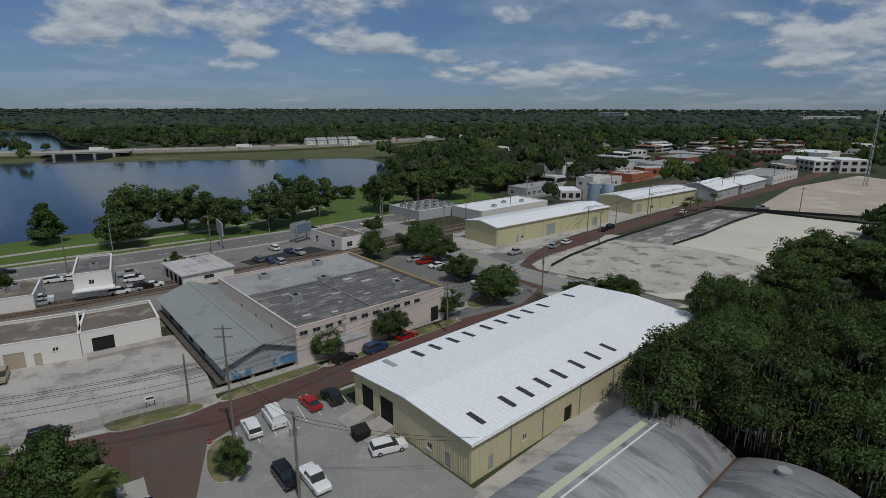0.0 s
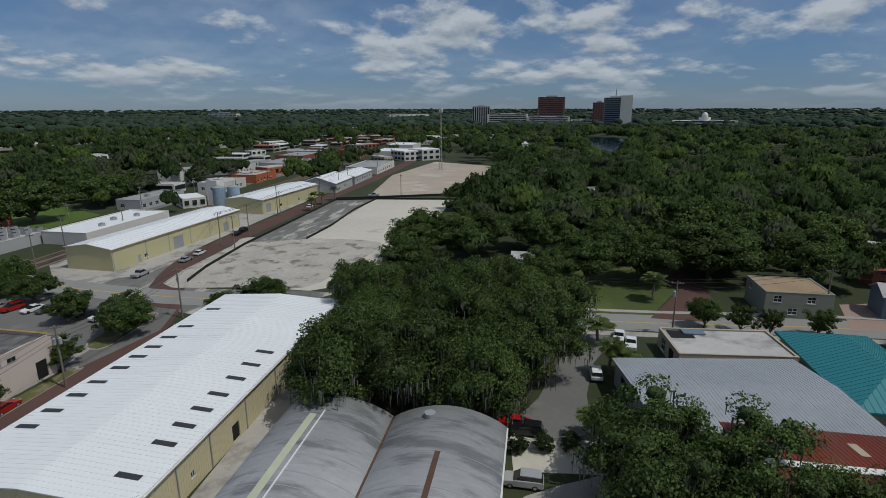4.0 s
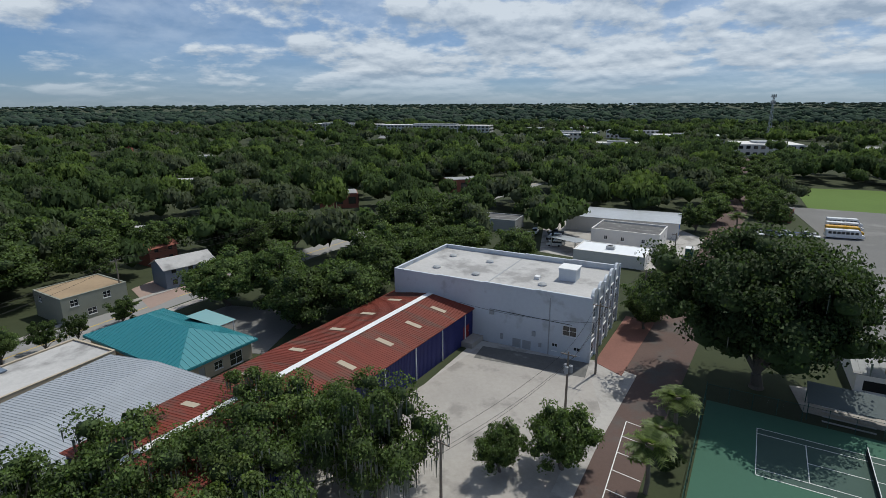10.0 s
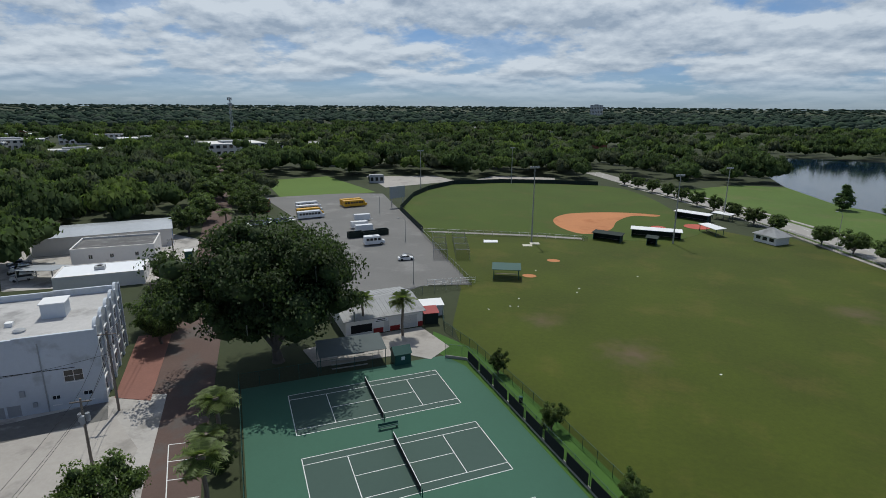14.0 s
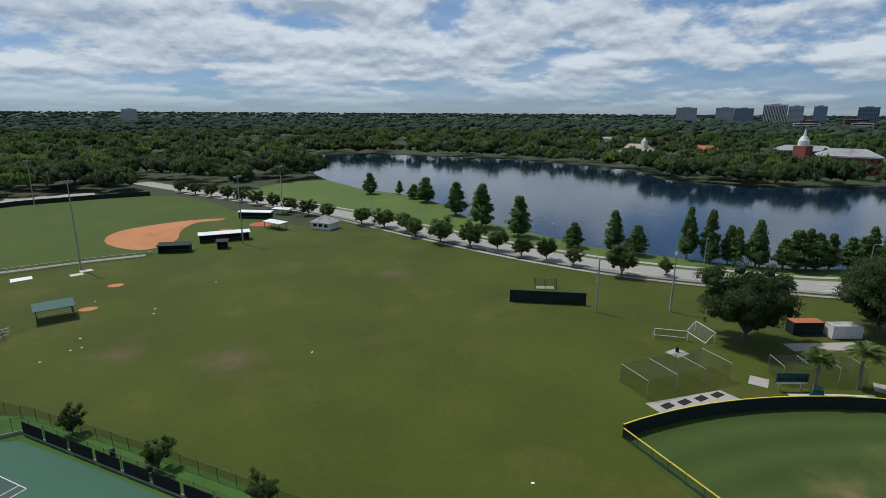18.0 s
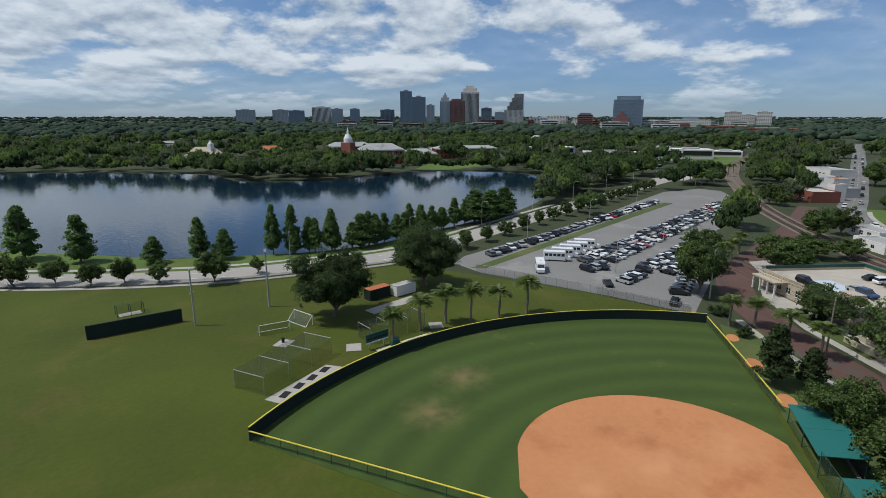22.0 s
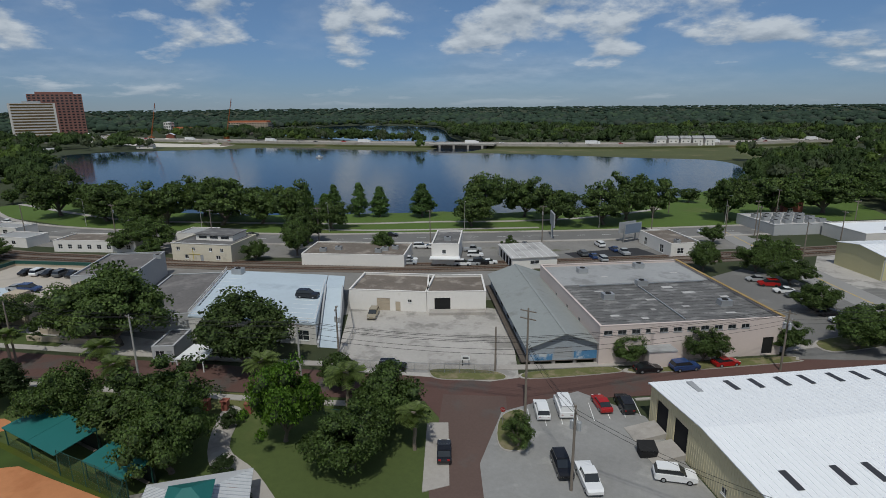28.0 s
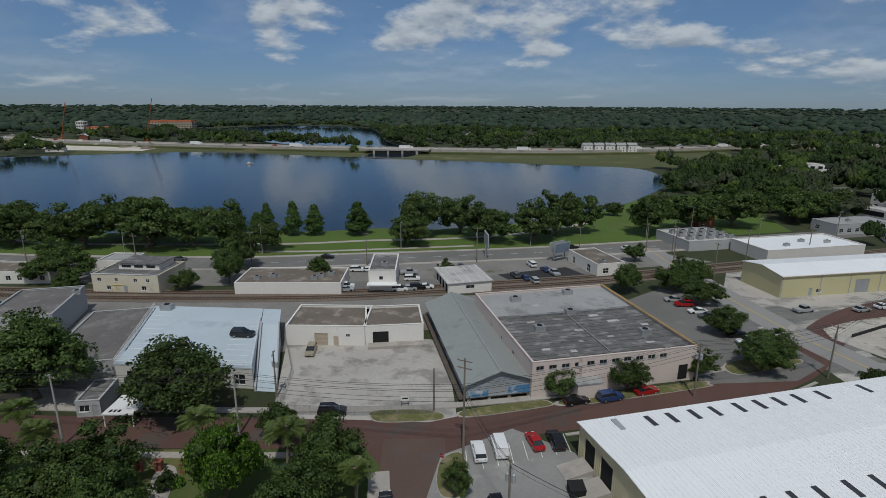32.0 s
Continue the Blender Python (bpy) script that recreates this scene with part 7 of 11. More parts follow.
# ---- poles, cables, lamps, fences ----
def utility_pole(x, y, height, turn, arms=1, cans=0, mat=None, label="weathered wooden utility pole with crossarm"):
    o = thing("utility_pole", label, "utility pole", x, y, turn, "utility poles")
    part("mast", Shape().rod((0, 0, -0.3), (0, 0, height), 0.19, 0.12, 9), mat or WOOD, o)
    for k in range(arms):
        z = height - 0.5 - 1.1 * k
        arm = part("crossarm", Shape().box(-0.07, -1.15, z, 0.07, 1.15, z + 0.13), WOOD, o)
        for i, sy in enumerate((-1.0, -0.5, 0.5, 1.0)):
            part("insulator", Shape().rod((0, sy, z + 0.13), (0, sy, z + 0.36), 0.05, 0.03, 7), GREYMETAL, arm)
    for k in range(cans):
        a = 2.1 * k
        can = part("transformer", Shape().rod((0.45 * math.cos(a), 0.45 * math.sin(a), height - 3.1), (0.45 * math.cos(a), 0.45 * math.sin(a), height - 2.1), 0.27, None, 12), GREYMETAL, o, "grey transformer can")
        part("lid", Shape().rod((0.45 * math.cos(a), 0.45 * math.sin(a), height - 2.1), (0.45 * math.cos(a), 0.45 * math.sin(a), height - 1.98), 0.2, 0.08, 10), STEEL, can)
    return o


def cables(name, label, ends, heights, offsets, sag=0.7):
    """Cables hung from pole to pole."""
    o = thing(name, label, "power line")
    for off, dz in offsets:
        for (a, ha), (b, hb) in zip(zip(ends, heights), zip(ends[1:], heights[1:])):
            d = (Vector(b) - Vector(a)).normalized()
            n = Vector((-d[1], d[0])) * off
            pts_ = []
            for i in range(9):
                t = i / 8
                pts_.append((a[0] + (b[0] - a[0]) * t + n[0], a[1] + (b[1] - a[1]) * t + n[1], ha + (hb - ha) * t + dz - sag * 4 * t * (1 - t)))
            part("cable", Shape().tube(pts_, 0.026), WIRE, o)
    return o


LINE_A = [(-181, 16), (-134.9, 17.5), (-106.4, 34.1), (-80.5, 41.2), (-58.3, 54.8), (-24.0, 64.5), (6.3, 99.2), (29.5, 118.2), (58, 175), (94.6, 209.5), (150, 256)]
for i, (x, y) in enumerate(LINE_A):
    utility_pole(x, y, (11, 12, 11.5, 12, 10.6, 16.5, 10.6, 11, 11, 10, 10)[i], 30 + (60 if 2 < i < 6 else 45), 1 if i not in (5, 6) else 2, (0, 0, 0, 0, 0, 0, 3, 1, 0, 0, 0)[i], CONCPOLE if i in (1, 3, 4) else None)
cables("power_line", "black power cables along the brick street", LINE_A, [11, 12, 11.5, 12, 10.6, 12.0, 10.6, 11, 11, 10, 10], [(-1.0, -0.1), (-0.5, -0.1), (0.5, -0.1), (1.0, -0.1), (0, -1.6), (0, -2.3)])
utility_pole(-61.0, 66.3, 9.0, 30, 1, 2)
utility_pole(-33.8, 74.6, 8.0, 30, 0)
utility_pole(-13.3, 53.2, 11.0, 30, 1, 2, label="wooden utility pole with transformers beside the lot")
cables("power_line_lot", "black cables from the street pole to the warehouse", [(-24.0, 64.5), (-13.3, 53.2), (7.5, 55.5)], [11.5, 10.5, 5.6], [(0, 0), (0.3, -0.2), (-0.3, -0.3)], 0.8)
LINE_B = [(98.3, 45.0), (75, 78), (129.5, 27.7), (160, -12)]
LINE_B = [LINE_B[1], LINE_B[0], LINE_B[2], LINE_B[3]]
for i, (x, y) in enumerate(LINE_B):
    utility_pole(x, y, 11.0, 40, 1, 2 if i == 1 else 0)
cables("power_line_east", "black power cables along the asphalt street", LINE_B, [11] * 4, [(-0.9, -0.1), (0.9, -0.1), (0, -1.5)])
LINE_C = [(47.0, -16.0), (59.4, -39.6), (66.9, -50.1), (82.0, -72.0), (104, -100)]
for i, (x, y) in enumerate(LINE_C):
    utility_pole(x, y, (9, 9.2, 12.3, 11, 11)[i], 125, 1, 3 if i == 1 else 0)
cables("power_line_courts", "black power cables beside the white building", LINE_C, [8.6, 8.8, 11.5, 10.5, 10.5], [(-0.8, -0.1), (0.8, -0.1), (0, -1.4)])
cables("service_cable", "sagging black cable to the white building", [(66.9, -50.1), (86, -34)], [9.0, 8.0], [(0, 0)], 0.9)
for i, (x, y) in enumerate(((60.4, 169.6), (70.0, 181.5), (94.6, 212), (131.4, 243), (163, 268), (209, 305), (164.3, 219.7), (-35.2, 232), (1.9, 231.8), (-11.6, 199.6), (9.9, 175.5), (-2, 190), (20, 205), (40, 221))):
    utility_pole(x, y, 10.5 + i % 3, 40, 1)
for x, y, h in ((27.3, -170.4, 24.0), (-92.9, -77.1, 13.0), (-16.2, -182.7, 22.0), (-38, -232, 20.0), (60, -300, 20.0), (100, -262, 20)):
    o = thing("floodlight_mast", "tall grey floodlight mast beside the ball fields", "floodlight", x, y, 40, "floodlights")
    part("mast", Shape().rod((0, 0, 0), (0, 0, h), 0.24, 0.13, 9), CONCPOLE, o)
    part("crossarm", Shape().box(-1.7, -0.08, h - 0.3, 1.7, 0.08, h - 0.15), STEEL, o)
    for i in range(4):
        lamp = part("lamp_head", Shape().box(-1.55 + 0.9 * i, -0.3, h - 0.12, -1.05 + 0.9 * i, 0.25, h + 0.3), GREYMETAL, o)
o = thing("net_pole", "concrete pole with wire stays beside the practice wall", "pole", -77.9, -84.0, 20)
part("mast", Shape().rod((0, 0, 0), (0, 0, 12.2), 0.2, 0.15, 9), CONCPOLE, o)
part("crossbar", Shape().bar((-1.0, 0, 7.2), (1.0, 0, 7.2), 0.1, 0.1), STEEL, o)


def street_lamp(x, y, turn, h=9.0):
    o = thing("street_lamp", "grey street lamp with a curved arm", "street lamp", x, y, turn, "street lamps")
    part("column", Shape().rod((0, 0, 0), (0, 0, h), 0.12, 0.07, 8), CONCPOLE, o)
    q = Shape()
    pts_ = [(0, 0, h), (0.5, 0, h + 0.5), (1.2, 0, h + 0.75), (2.0, 0, h + 0.8)]
    for a, b in zip(pts_, pts_[1:]):
        q.rod(a, b, 0.05, None, 6)
    part("arm", q, STEEL, o)
    part("lamp_head", Shape().box(1.8, -0.15, h + 0.68, 2.6, 0.15, h + 0.86), GREYMETAL, o)


for i, (x, y, a) in enumerate(along([(-400, 6), (-345, -13), (-260, -41), (-187, -63), (-149, -76), (-127, -95), (-109, -115), (-94, -141), (-79, -178), (-59, -233)], 42.0)):
    street_lamp(x, y, a + 90)
for i, (x, y, a) in enumerate(along([(-219, 99), (-143.5, 130.5), (-105.5, 153.5), (-53.5, 188.5), (-8, 225)], 48.0)):
    street_lamp(x, y, a - 90, 10.0)
for x, y in ((-181, -36.5), (-225, -20), (-268, -3), (-150, -5), (-195, 8), (-240, 25)):
    street_lamp(x, y, 70, 8.5)
for x, y in ((48, -118), (66, -157), (93, -196), (-25.3, 66.1)):
    street_lamp(x, y, 40, 7.0) if x > 0 else None


def fence(name, label, line, height, mesh, gap=3.0, post=None, rail=True, r=0.035, z=0.05, band=0.0):
    """Posts, a top rail and mesh panels along a line."""
    o = thing(name, label, "fence")
    post = post or STEEL
    spots = along(line, gap)
    k = Shape().rod((0, 0, 0), (0, 0, height + 0.08), r, None, 6).mesh("post", post)
    for x, y, a in spots:
        part("post", k, None, o).matrix_basis = pose(x, y, z)
    for a, b in zip(line, line[1:]):
        q = Shape().faces([(a[0], a[1], z + band), (b[0], b[1], z + band), (b[0], b[1], z + height), (a[0], a[1], z + height)], [(0, 1, 2, 3)])
        part("mesh_panel", q, mesh, o)
        if rail:
            part("top_rail", Shape().rod((a[0], a[1], z + height), (b[0], b[1], z + height), r * 0.8, None, 5), post, o)
    return o


# softball field: padded outfield fence with a yellow cap, foul-line fences, dugouts, backstop
o = thing("outfield_fence", "dark green padded outfield fence with a yellow top cap", "fence")
for a, b in zip(ARC, ARC[1:]):
    part("pad", Shape().bar((*a, 0.05), (*b, 0.05), 0.14, 2.0), GREENPAD, o)
    part("cap", Shape().bar((*a, 2.05), (*b, 2.05), 0.2, 0.09), YELLOWTRIM, o)
for x, y, a in along(ARC, 3.0):
    part("post", Shape().rod((x + 0.12 * math.cos(radians(a - 90)), y + 0.12 * math.sin(radians(a - 90)), 0), (x + 0.12 * math.cos(radians(a - 90)), y + 0.12 * math.sin(radians(a - 90)), 2.1), 0.04, None, 6), STEEL, o)
for name, line in (("foul_line_fence", [ARC[0], (-98, 19.5), (-82, 22.6)]), ("foul_line_fence_south", [ARC[-1], (-47.6, -20), (-46.6, 2)])):
    f = fence(name, "low chain-link fence with a yellow top cap", line, 1.5, GREENNET, 2.6, DARKGREEN, False)
    for a, b in zip(line, line[1:]):
        part("cap", Shape().bar((*a, 1.5), (*b, 1.5), 0.18, 0.1), YELLOWTRIM, f)


def dugout(x, y, turn, L, W, label):
    d = thing("dugout", label, "dugout", x, y, turn, "dugouts")
    for i in range(2):
        part("roof_panel", Shape().faces([(L * i / 2, -0.3, 2.7), (L * (i + 1) / 2 - 0.05, -0.3, 2.7), (L * (i + 1) / 2 - 0.05, W, 3.2), (L * i / 2, W, 3.2), (L * i / 2, -0.3, 2.8), (L * (i + 1) / 2 - 0.05, -0.3, 2.8), (L * (i + 1) / 2 - 0.05, W, 3.3), (L * i / 2, W, 3.3)],
                                         [(0, 1, 2, 3), (4, 5, 6, 7), (0, 1, 5, 4), (1, 2, 6, 5), (2, 3, 7, 6), (3, 0, 4, 7)]), material("teal_green_roof", (0.02, 0.13, 0.12), 0.5, 0.08, 0.2, 1.2, 0.03) if "teal_green_roof" not in bpy.data.materials else bpy.data.materials["teal_green_roof"], d)
    part("back_wall", Shape().box(0, W - 0.25, 0, L, W - 0.1, 2.3), GREENPAD, d)
    for px in (0.1, L / 2, L - 0.1):
        for py in (0.0, W - 0.4):
            part("post", Shape().box(px - 0.06, py - 0.06, 0, px + 0.06, py + 0.06, 2.7 + 0.5 * (py > 1)), DARKGREEN, d)
    part("bench", Shape().box(0.4, W - 1.0, 0.4, L - 0.4, W - 0.6, 0.48), WOOD, d)
    part("front_mesh", Shape().faces([(0, 0, 0), (L, 0, 0), (L, 0, 1.4), (0, 0, 1.4)], [(0, 1, 2, 3)]), GREENNET, d)


dugout(-79.5, 23.0, 3.5, 12.6, 5.2, "green-roofed dugout along the third base line")
dugout(-63.0, 25.0, 4.5, 8.0, 3.4, "smaller green-roofed shelter behind the dugout")
fence("dugout_fence", "tall dark green mesh fence behind home plate", [(-66.5, 23.6), (-59, 24.6), (-54, 25.0), (-48.5, 20.0), (-45.4, 13)], 3.6, GREENNET, 2.4, DARKGREEN)
fence("infield_side_fence", "brown wire fence beside the clay infield", [(-52.0, 20.6), (-49.5, 15.0), (-46.4, 12.0), (-46.2, 2)], 2.2, FENCE, 2.2, RUSTRAIL)

# concession pavilion with a raised green lantern
b = building("pavilion", "pale metal-roofed pavilion with a raised green lantern", -51.3, 26.5, 46.5, 9.6, -11.0)
b.matrix_basis = pose(*box_of(-51.3, 26.5, 46.5, 9.6, -11.0)[3], 0, 0, 0, 46.5)
L, W = 9.6, 11.0
shell(b, L, W, 2.7, TANWALL, {0: [(2, 4, 1, 2, "window")], 3: [(2, 3, 0.1, 2.1, "door"), (5, 7.5, 1.0, 2.1, "roller")], 1: [(3, 5, 1.0, 2.1, "window")]})
e = 0.8
hip = [(-e, -e, 2.6), (L + e, -e, 2.6), (L + e, W + e, 2.6), (-e, W + e, 2.6), (L / 2, L / 2, 4.3), (L / 2, W - L / 2, 4.3)]
for f in ((0, 1, 4), (1, 2, 5, 4), (2, 3, 5), (3, 0, 4, 5)):
    vs = [Vector(hip[i]) for i in f]
    part("roof_slope", Shape().faces(vs + [v + Vector((0, 0, 0.1)) for v in vs], [tuple(range(len(f))), tuple(range(len(f), 2 * len(f)))] + [(i, (i + 1) % len(f), len(f) + (i + 1) % len(f), len(f) + i) for i in range(len(f))]), PAVROOF, b)
q = Shape()
for i in range(22):
    y = -e + (W + 2 * e) * (i + 0.5) / 22
    t = min(1, (y + e) / (L / 2 + e), (W + e - y) / (L / 2 + e))
    for lo in (-e, L + e):
        q.bar((lo, y, 2.7), (lo + (L / 2 - lo) * t, y, 2.7 + 1.7 * t), 0.06, 0.05)
tagged(part("seam", q, GALVROOF, b), kind="stuff")
lan = part("lantern", Shape().box(L / 2 - 1.7, W / 2 - 1.7, 3.6, L / 2 + 1.7, W / 2 + 1.7, 4.9), DARK, b, "dark louvred roof lantern")
part("lantern_roof", Shape().faces([(L / 2 - 2.3, W / 2 - 2.3, 4.9), (L / 2 + 2.3, W / 2 - 2.3, 4.9), (L / 2 + 2.3, W / 2 + 2.3, 4.9), (L / 2 - 2.3, W / 2 + 2.3, 4.9), (L / 2 - 0.4, W / 2, 6.0), (L / 2 + 0.4, W / 2, 6.0)], [(0, 1, 5, 4), (1, 2, 5), (2, 3, 4, 5), (3, 0, 4), (3, 2, 1, 0)]), bpy.data.materials["teal_green_roof"], lan, "green hipped lantern roof")
patch("path_pavilion", rounded([(-62.6, 43.6), (-59.8, 44.6), (-54, 38), (-47, 36.5), (-38, 33), (-36, 30), (-44, 32.5), (-51, 33.5), (-57, 37)], 4), 0.11, CONCRETE, "curving pale concrete path to the pavilion", "path", clear=False)
patch("plaza_pavilion", [(-56, 26), (-50, 33), (-43, 34.5), (-36, 28), (-42, 18), (-46, 18), (-48, 22), (-52, 25.5)], 0.095, CONCRETE, "concrete apron round the pavilion", "path", clear=False)
for x, y in ((-64.6, 42.2), (-62.2, 43.6), (-58.6, 44.9)):
    o = thing("gate_pillar", "red brick gate pillar with a flat cap", "pillar", x, y, 27, "gate pillars")
    part("shaft", Shape().box(-0.45, -0.45, 0, 0.45, 0.45, 1.5), BRICKWALL, o)
    part("cap", Shape().box(-0.55, -0.55, 1.5, 0.55, 0.55, 1.65), BRICKWALL, o)
fence("park_fence", "low dark green fence along the park edge", [(-110, 25), (-92, 34.5), (-66, 46.6)], 1.1, GREENNET, 3, DARKGREEN)
fence("park_fence_east", "low dark green fence along the lawn", [(-57, 46.5), (-45, 51.5), (-37, 56)], 1.1, GREENNET, 3, DARKGREEN)
fence("car_park_fence", "grey chain-link fence along the car park", [(-137.0, -41.5), (-130, -14), (-127.0, -4.4), (-121.5, 12.6)], 2.2, FENCE, 3)
q = fence("screened_fence", "grey screened fence section by the car park", [(-128.6, -8), (-121.4, 12.8)], 1.8, NET, 3)
fence("road_fence", "long low chain-link fence along the road", [(-138, -62), (-120, -80), (-104, -97), (-90, -124), (-74, -162), (-56, -208), (-44, -226)], 1.6, FENCE, 4)

# batting nets and practice things beyond the outfield
def cage(x, y, turn, L, W, h, label):
    o = thing("batting_cage", label, "batting cage", x, y, turn, "batting cages")
    for px in np.linspace(0, L, 4):
        for py in (0, W):
            part("post", Shape().rod((px, py, 0), (px, py, h), 0.05, None, 6), STEEL, o)
        part("crossbar", Shape().rod((px, 0, h), (px, W, h), 0.06, None, 6), STEEL, o)
    for f in ([(0, 0, 0), (L, 0, 0), (L, 0, h), (0, 0, h)], [(0, W, 0), (L, W, 0), (L, W, h), (0, W, h)], [(0, 0, h), (L, 0, h), (L, W, h), (0, W, h)], [(0, 0, 0), (0, W, 0), (0, W, h), (0, 0, h)]):
        part("net", Shape().faces(f, [(0, 1, 2, 3)]), NET, o)


cage(-59.6, -57.7, 175, 17.0, -6.2, 3.2, "dark netted batting cage with steel posts")
cage(-82.5, -45.5, 150, 13.0, 4.5, 3.2, "dark netted pitching cage behind the scoreboard")
patch("pad_batting", [(-58.1, -50.8), (-71.8, -48.6), (-72.2, -45.2), (-64.0, -45.6), (-57.9, -46.6)], 0.08, CONCRETE, "narrow concrete strip beside the batting cage", "ground", clear=False)
for name, x, y, a in (("pad_throwing", -76.9, -61.4, 5), ("pad_throwing_near", -79.2, -48.4, 30), ("pad_throwing_far", -95.0, -38.0, 30)):
    patch(name, box_of(x - 1.6, y - 1.4, a, 3.4, 2.8), 0.09, CONCRETE, "square pale concrete throwing pad", "ground", clear=False)
patch("clay_bullpen", [(-80.5, -43.5), (-92, -37.0), (-90.5, -34.8), (-79, -41.0)], 0.08, SAND, "sandy bullpen strip behind the fence", "ground", clear=False)
o = thing("waste_barrel", "black barrel standing on the concrete pad", "barrel", -77.2, -61.6)
part("barrel", Shape().rod((0, 0, 0.09), (0, 0, 1.0), 0.3, None, 12), RUBBER, o)
for x, y, t in ((-78.3, -68.0, 140), (-87.0, -61.5, 253)):
    o = thing("soccer_goal", "white tubular soccer goal with a loose net", "goal", x, y, t, "soccer goals")
    for a, b in (((0, 0, 0), (0, 0, 2.1)), ((6, 0, 0), (6, 0, 2.1)), ((0, 0, 2.1), (6, 0, 2.1)), ((0, 0, 2.1), (0, 1.8, 0.05)), ((6, 0, 2.1), (6, 1.8, 0.05)), ((0, 1.8, 0.05), (6, 1.8, 0.05))):
        part("bar", Shape().rod(a, b, 0.06, None, 6), WHITEPAINT, o)
    part("net", Shape().faces([(0, 0, 2.1), (6, 0, 2.1), (6, 1.8, 0.05), (0, 1.8, 0.05)], [(0, 1, 2, 3)]), FENCE, o)
o = thing("scoreboard", "dark green scoreboard on two posts", "scoreboard", -79.5, -44.8, 153)
part("panel", Shape().box(0, -0.1, 1.3, 5.0, 0.1, 3.1), DARKGREEN, o)
for px in (4.2, 0.8):
    part("post", Shape().box(px - 0.08, 0.1, 0, px + 0.08, 0.26, 3.0), STEEL, o)
for i in range(8):
    part("digit_bar", Shape().box(0.3 + 0.58 * i, -0.14, 1.9, 0.65 + 0.58 * i, -0.1, 2.3), DARK, o)
part("sponsor_strip", Shape().box(0, -0.13, 1.3, 5.0, -0.1, 1.55), WHITEPAINT, o)
o = thing("covered_pitching_machine", "dark green tarpaulin cover over field gear", "cover", -83.4, -40.6, 30)
part("cover", Shape().faces([(-1.6, -1, 0), (1.6, -1, 0), (1.6, 1, 0), (-1.6, 1, 0), (-1.1, -0.6, 1.6), (1.1, -0.6, 1.8), (1.1, 0.6, 1.8), (-1.1, 0.6, 1.5)], [(4, 5, 6, 7), (0, 1, 5, 4), (1, 2, 6, 5), (2, 3, 7, 6), (3, 0, 4, 7)]), DARKGREEN, o)
o = thing("practice_wall", "long dark green practice hitting wall", "wall", -64.6, -98.0, 146)
part("wall_panel", Shape().box(0, -0.15, 0, 17.2, 0.15, 2.9), GREENPAD, o)
for i in range(4):
    part("stay", Shape().rod((1.5 + 4.6 * i, 0.15, 2.4), (1.5 + 4.6 * i, 2.2, 0), 0.05, None, 6), STEEL, o)
o = thing("hitting_net", "portable batting net with a curved green frame", "batting net", -77.5, -101.5, 150)
for px in (-2.6, 0, 2.6):
    part("hoop", Shape().rod((px, 0, 0), (px, 0.4, 2.6), 0.06, None, 6).rod((px, 0.4, 2.6), (px, 2.6, 2.3), 0.06, None, 6).rod((px, 2.6, 2.3), (px, 3.0, 0), 0.06, None, 6), DARKGREEN, o)
part("net", Shape().faces([(-2.6, 0.4, 2.6), (2.6, 0.4, 2.6), (2.6, 2.6, 2.3), (-2.6, 2.6, 2.3)], [(0, 1, 2, 3)]), NET, o)
part("back_net", Shape().faces([(-2.6, 0, 0), (2.6, 0, 0), (2.6, 0.4, 2.6), (-2.6, 0.4, 2.6)], [(0, 1, 2, 3)]), NET, o)
part("mat", Shape().box(-2.2, 0.4, 0, 2.2, 2.6, 0.06), CONCRETE, o)
for x, y, t, red in ((-112.5, -52.5, 155, 0), (-107.5, -57.0, 155, 1)):
    o = thing("storage_container", "pale storage container beside the oaks" if not red else "dark store shed with a rusty red roof", "container", x, y, t)
    part("box", Shape().box(-3, -1.2, 0.1, 3, 1.2, 2.6), WHITEWALL if not red else GREENPAD, o)
    part("lid", Shape().box(-3.05, -1.25, 2.6, 3.05, 1.25, 2.7), LIGHTROOF if not red else ROOFTILE, o)
    for i in range(9):
        part("rib", Shape().box(-2.8 + 0.65 * i, -1.26, 0.2, -2.65 + 0.65 * i, -1.2, 2.55), WHITEWALL if not red else GREENPAD, o)
patch("pad_containers", box_of(-98.4, -55.5, 157, 14, -3.4), 0.07, CONCRETE, "pale slab in front of the store sheds", "ground", clear=False)

# tennis nets and court fences
for w in (0, -16.2, -32.4):
    c, d = math.cos(radians(COURT_TURN)), math.sin(radians(COURT_TURN))
    o = thing("tennis_net", "black tennis net with a white band", "tennis net", 46.3 + 11.885 * c - (w - 5.485) * d, -61.4 + 11.885 * d + (w - 5.485) * c, COURT_TURN, "tennis nets", 0.06)
    part("net", Shape().box(-0.02, -5.6, 0.05, 0.02, 5.6, 0.98), material("black_net", (0.02, 0.02, 0.02), 0.9, 0, 1, 1, 0) if "black_net" not in bpy.data.materials else bpy.data.materials["black_net"], o)
    part("band", Shape().box(-0.04, -5.6, 0.98, 0.04, 5.6, 1.06), WHITEPAINT, o)
    for sy in (-6.2, 6.2):
        part("post", Shape().rod((0, sy, 0), (0, sy, 1.1), 0.06, None, 8), DARKGREEN, o)


def court(u, w):
    c, d = math.cos(radians(COURT_TURN)), math.sin(radians(COURT_TURN))
    return (46.3 + u * c - w * d, -61.4 + u * d + w * c)


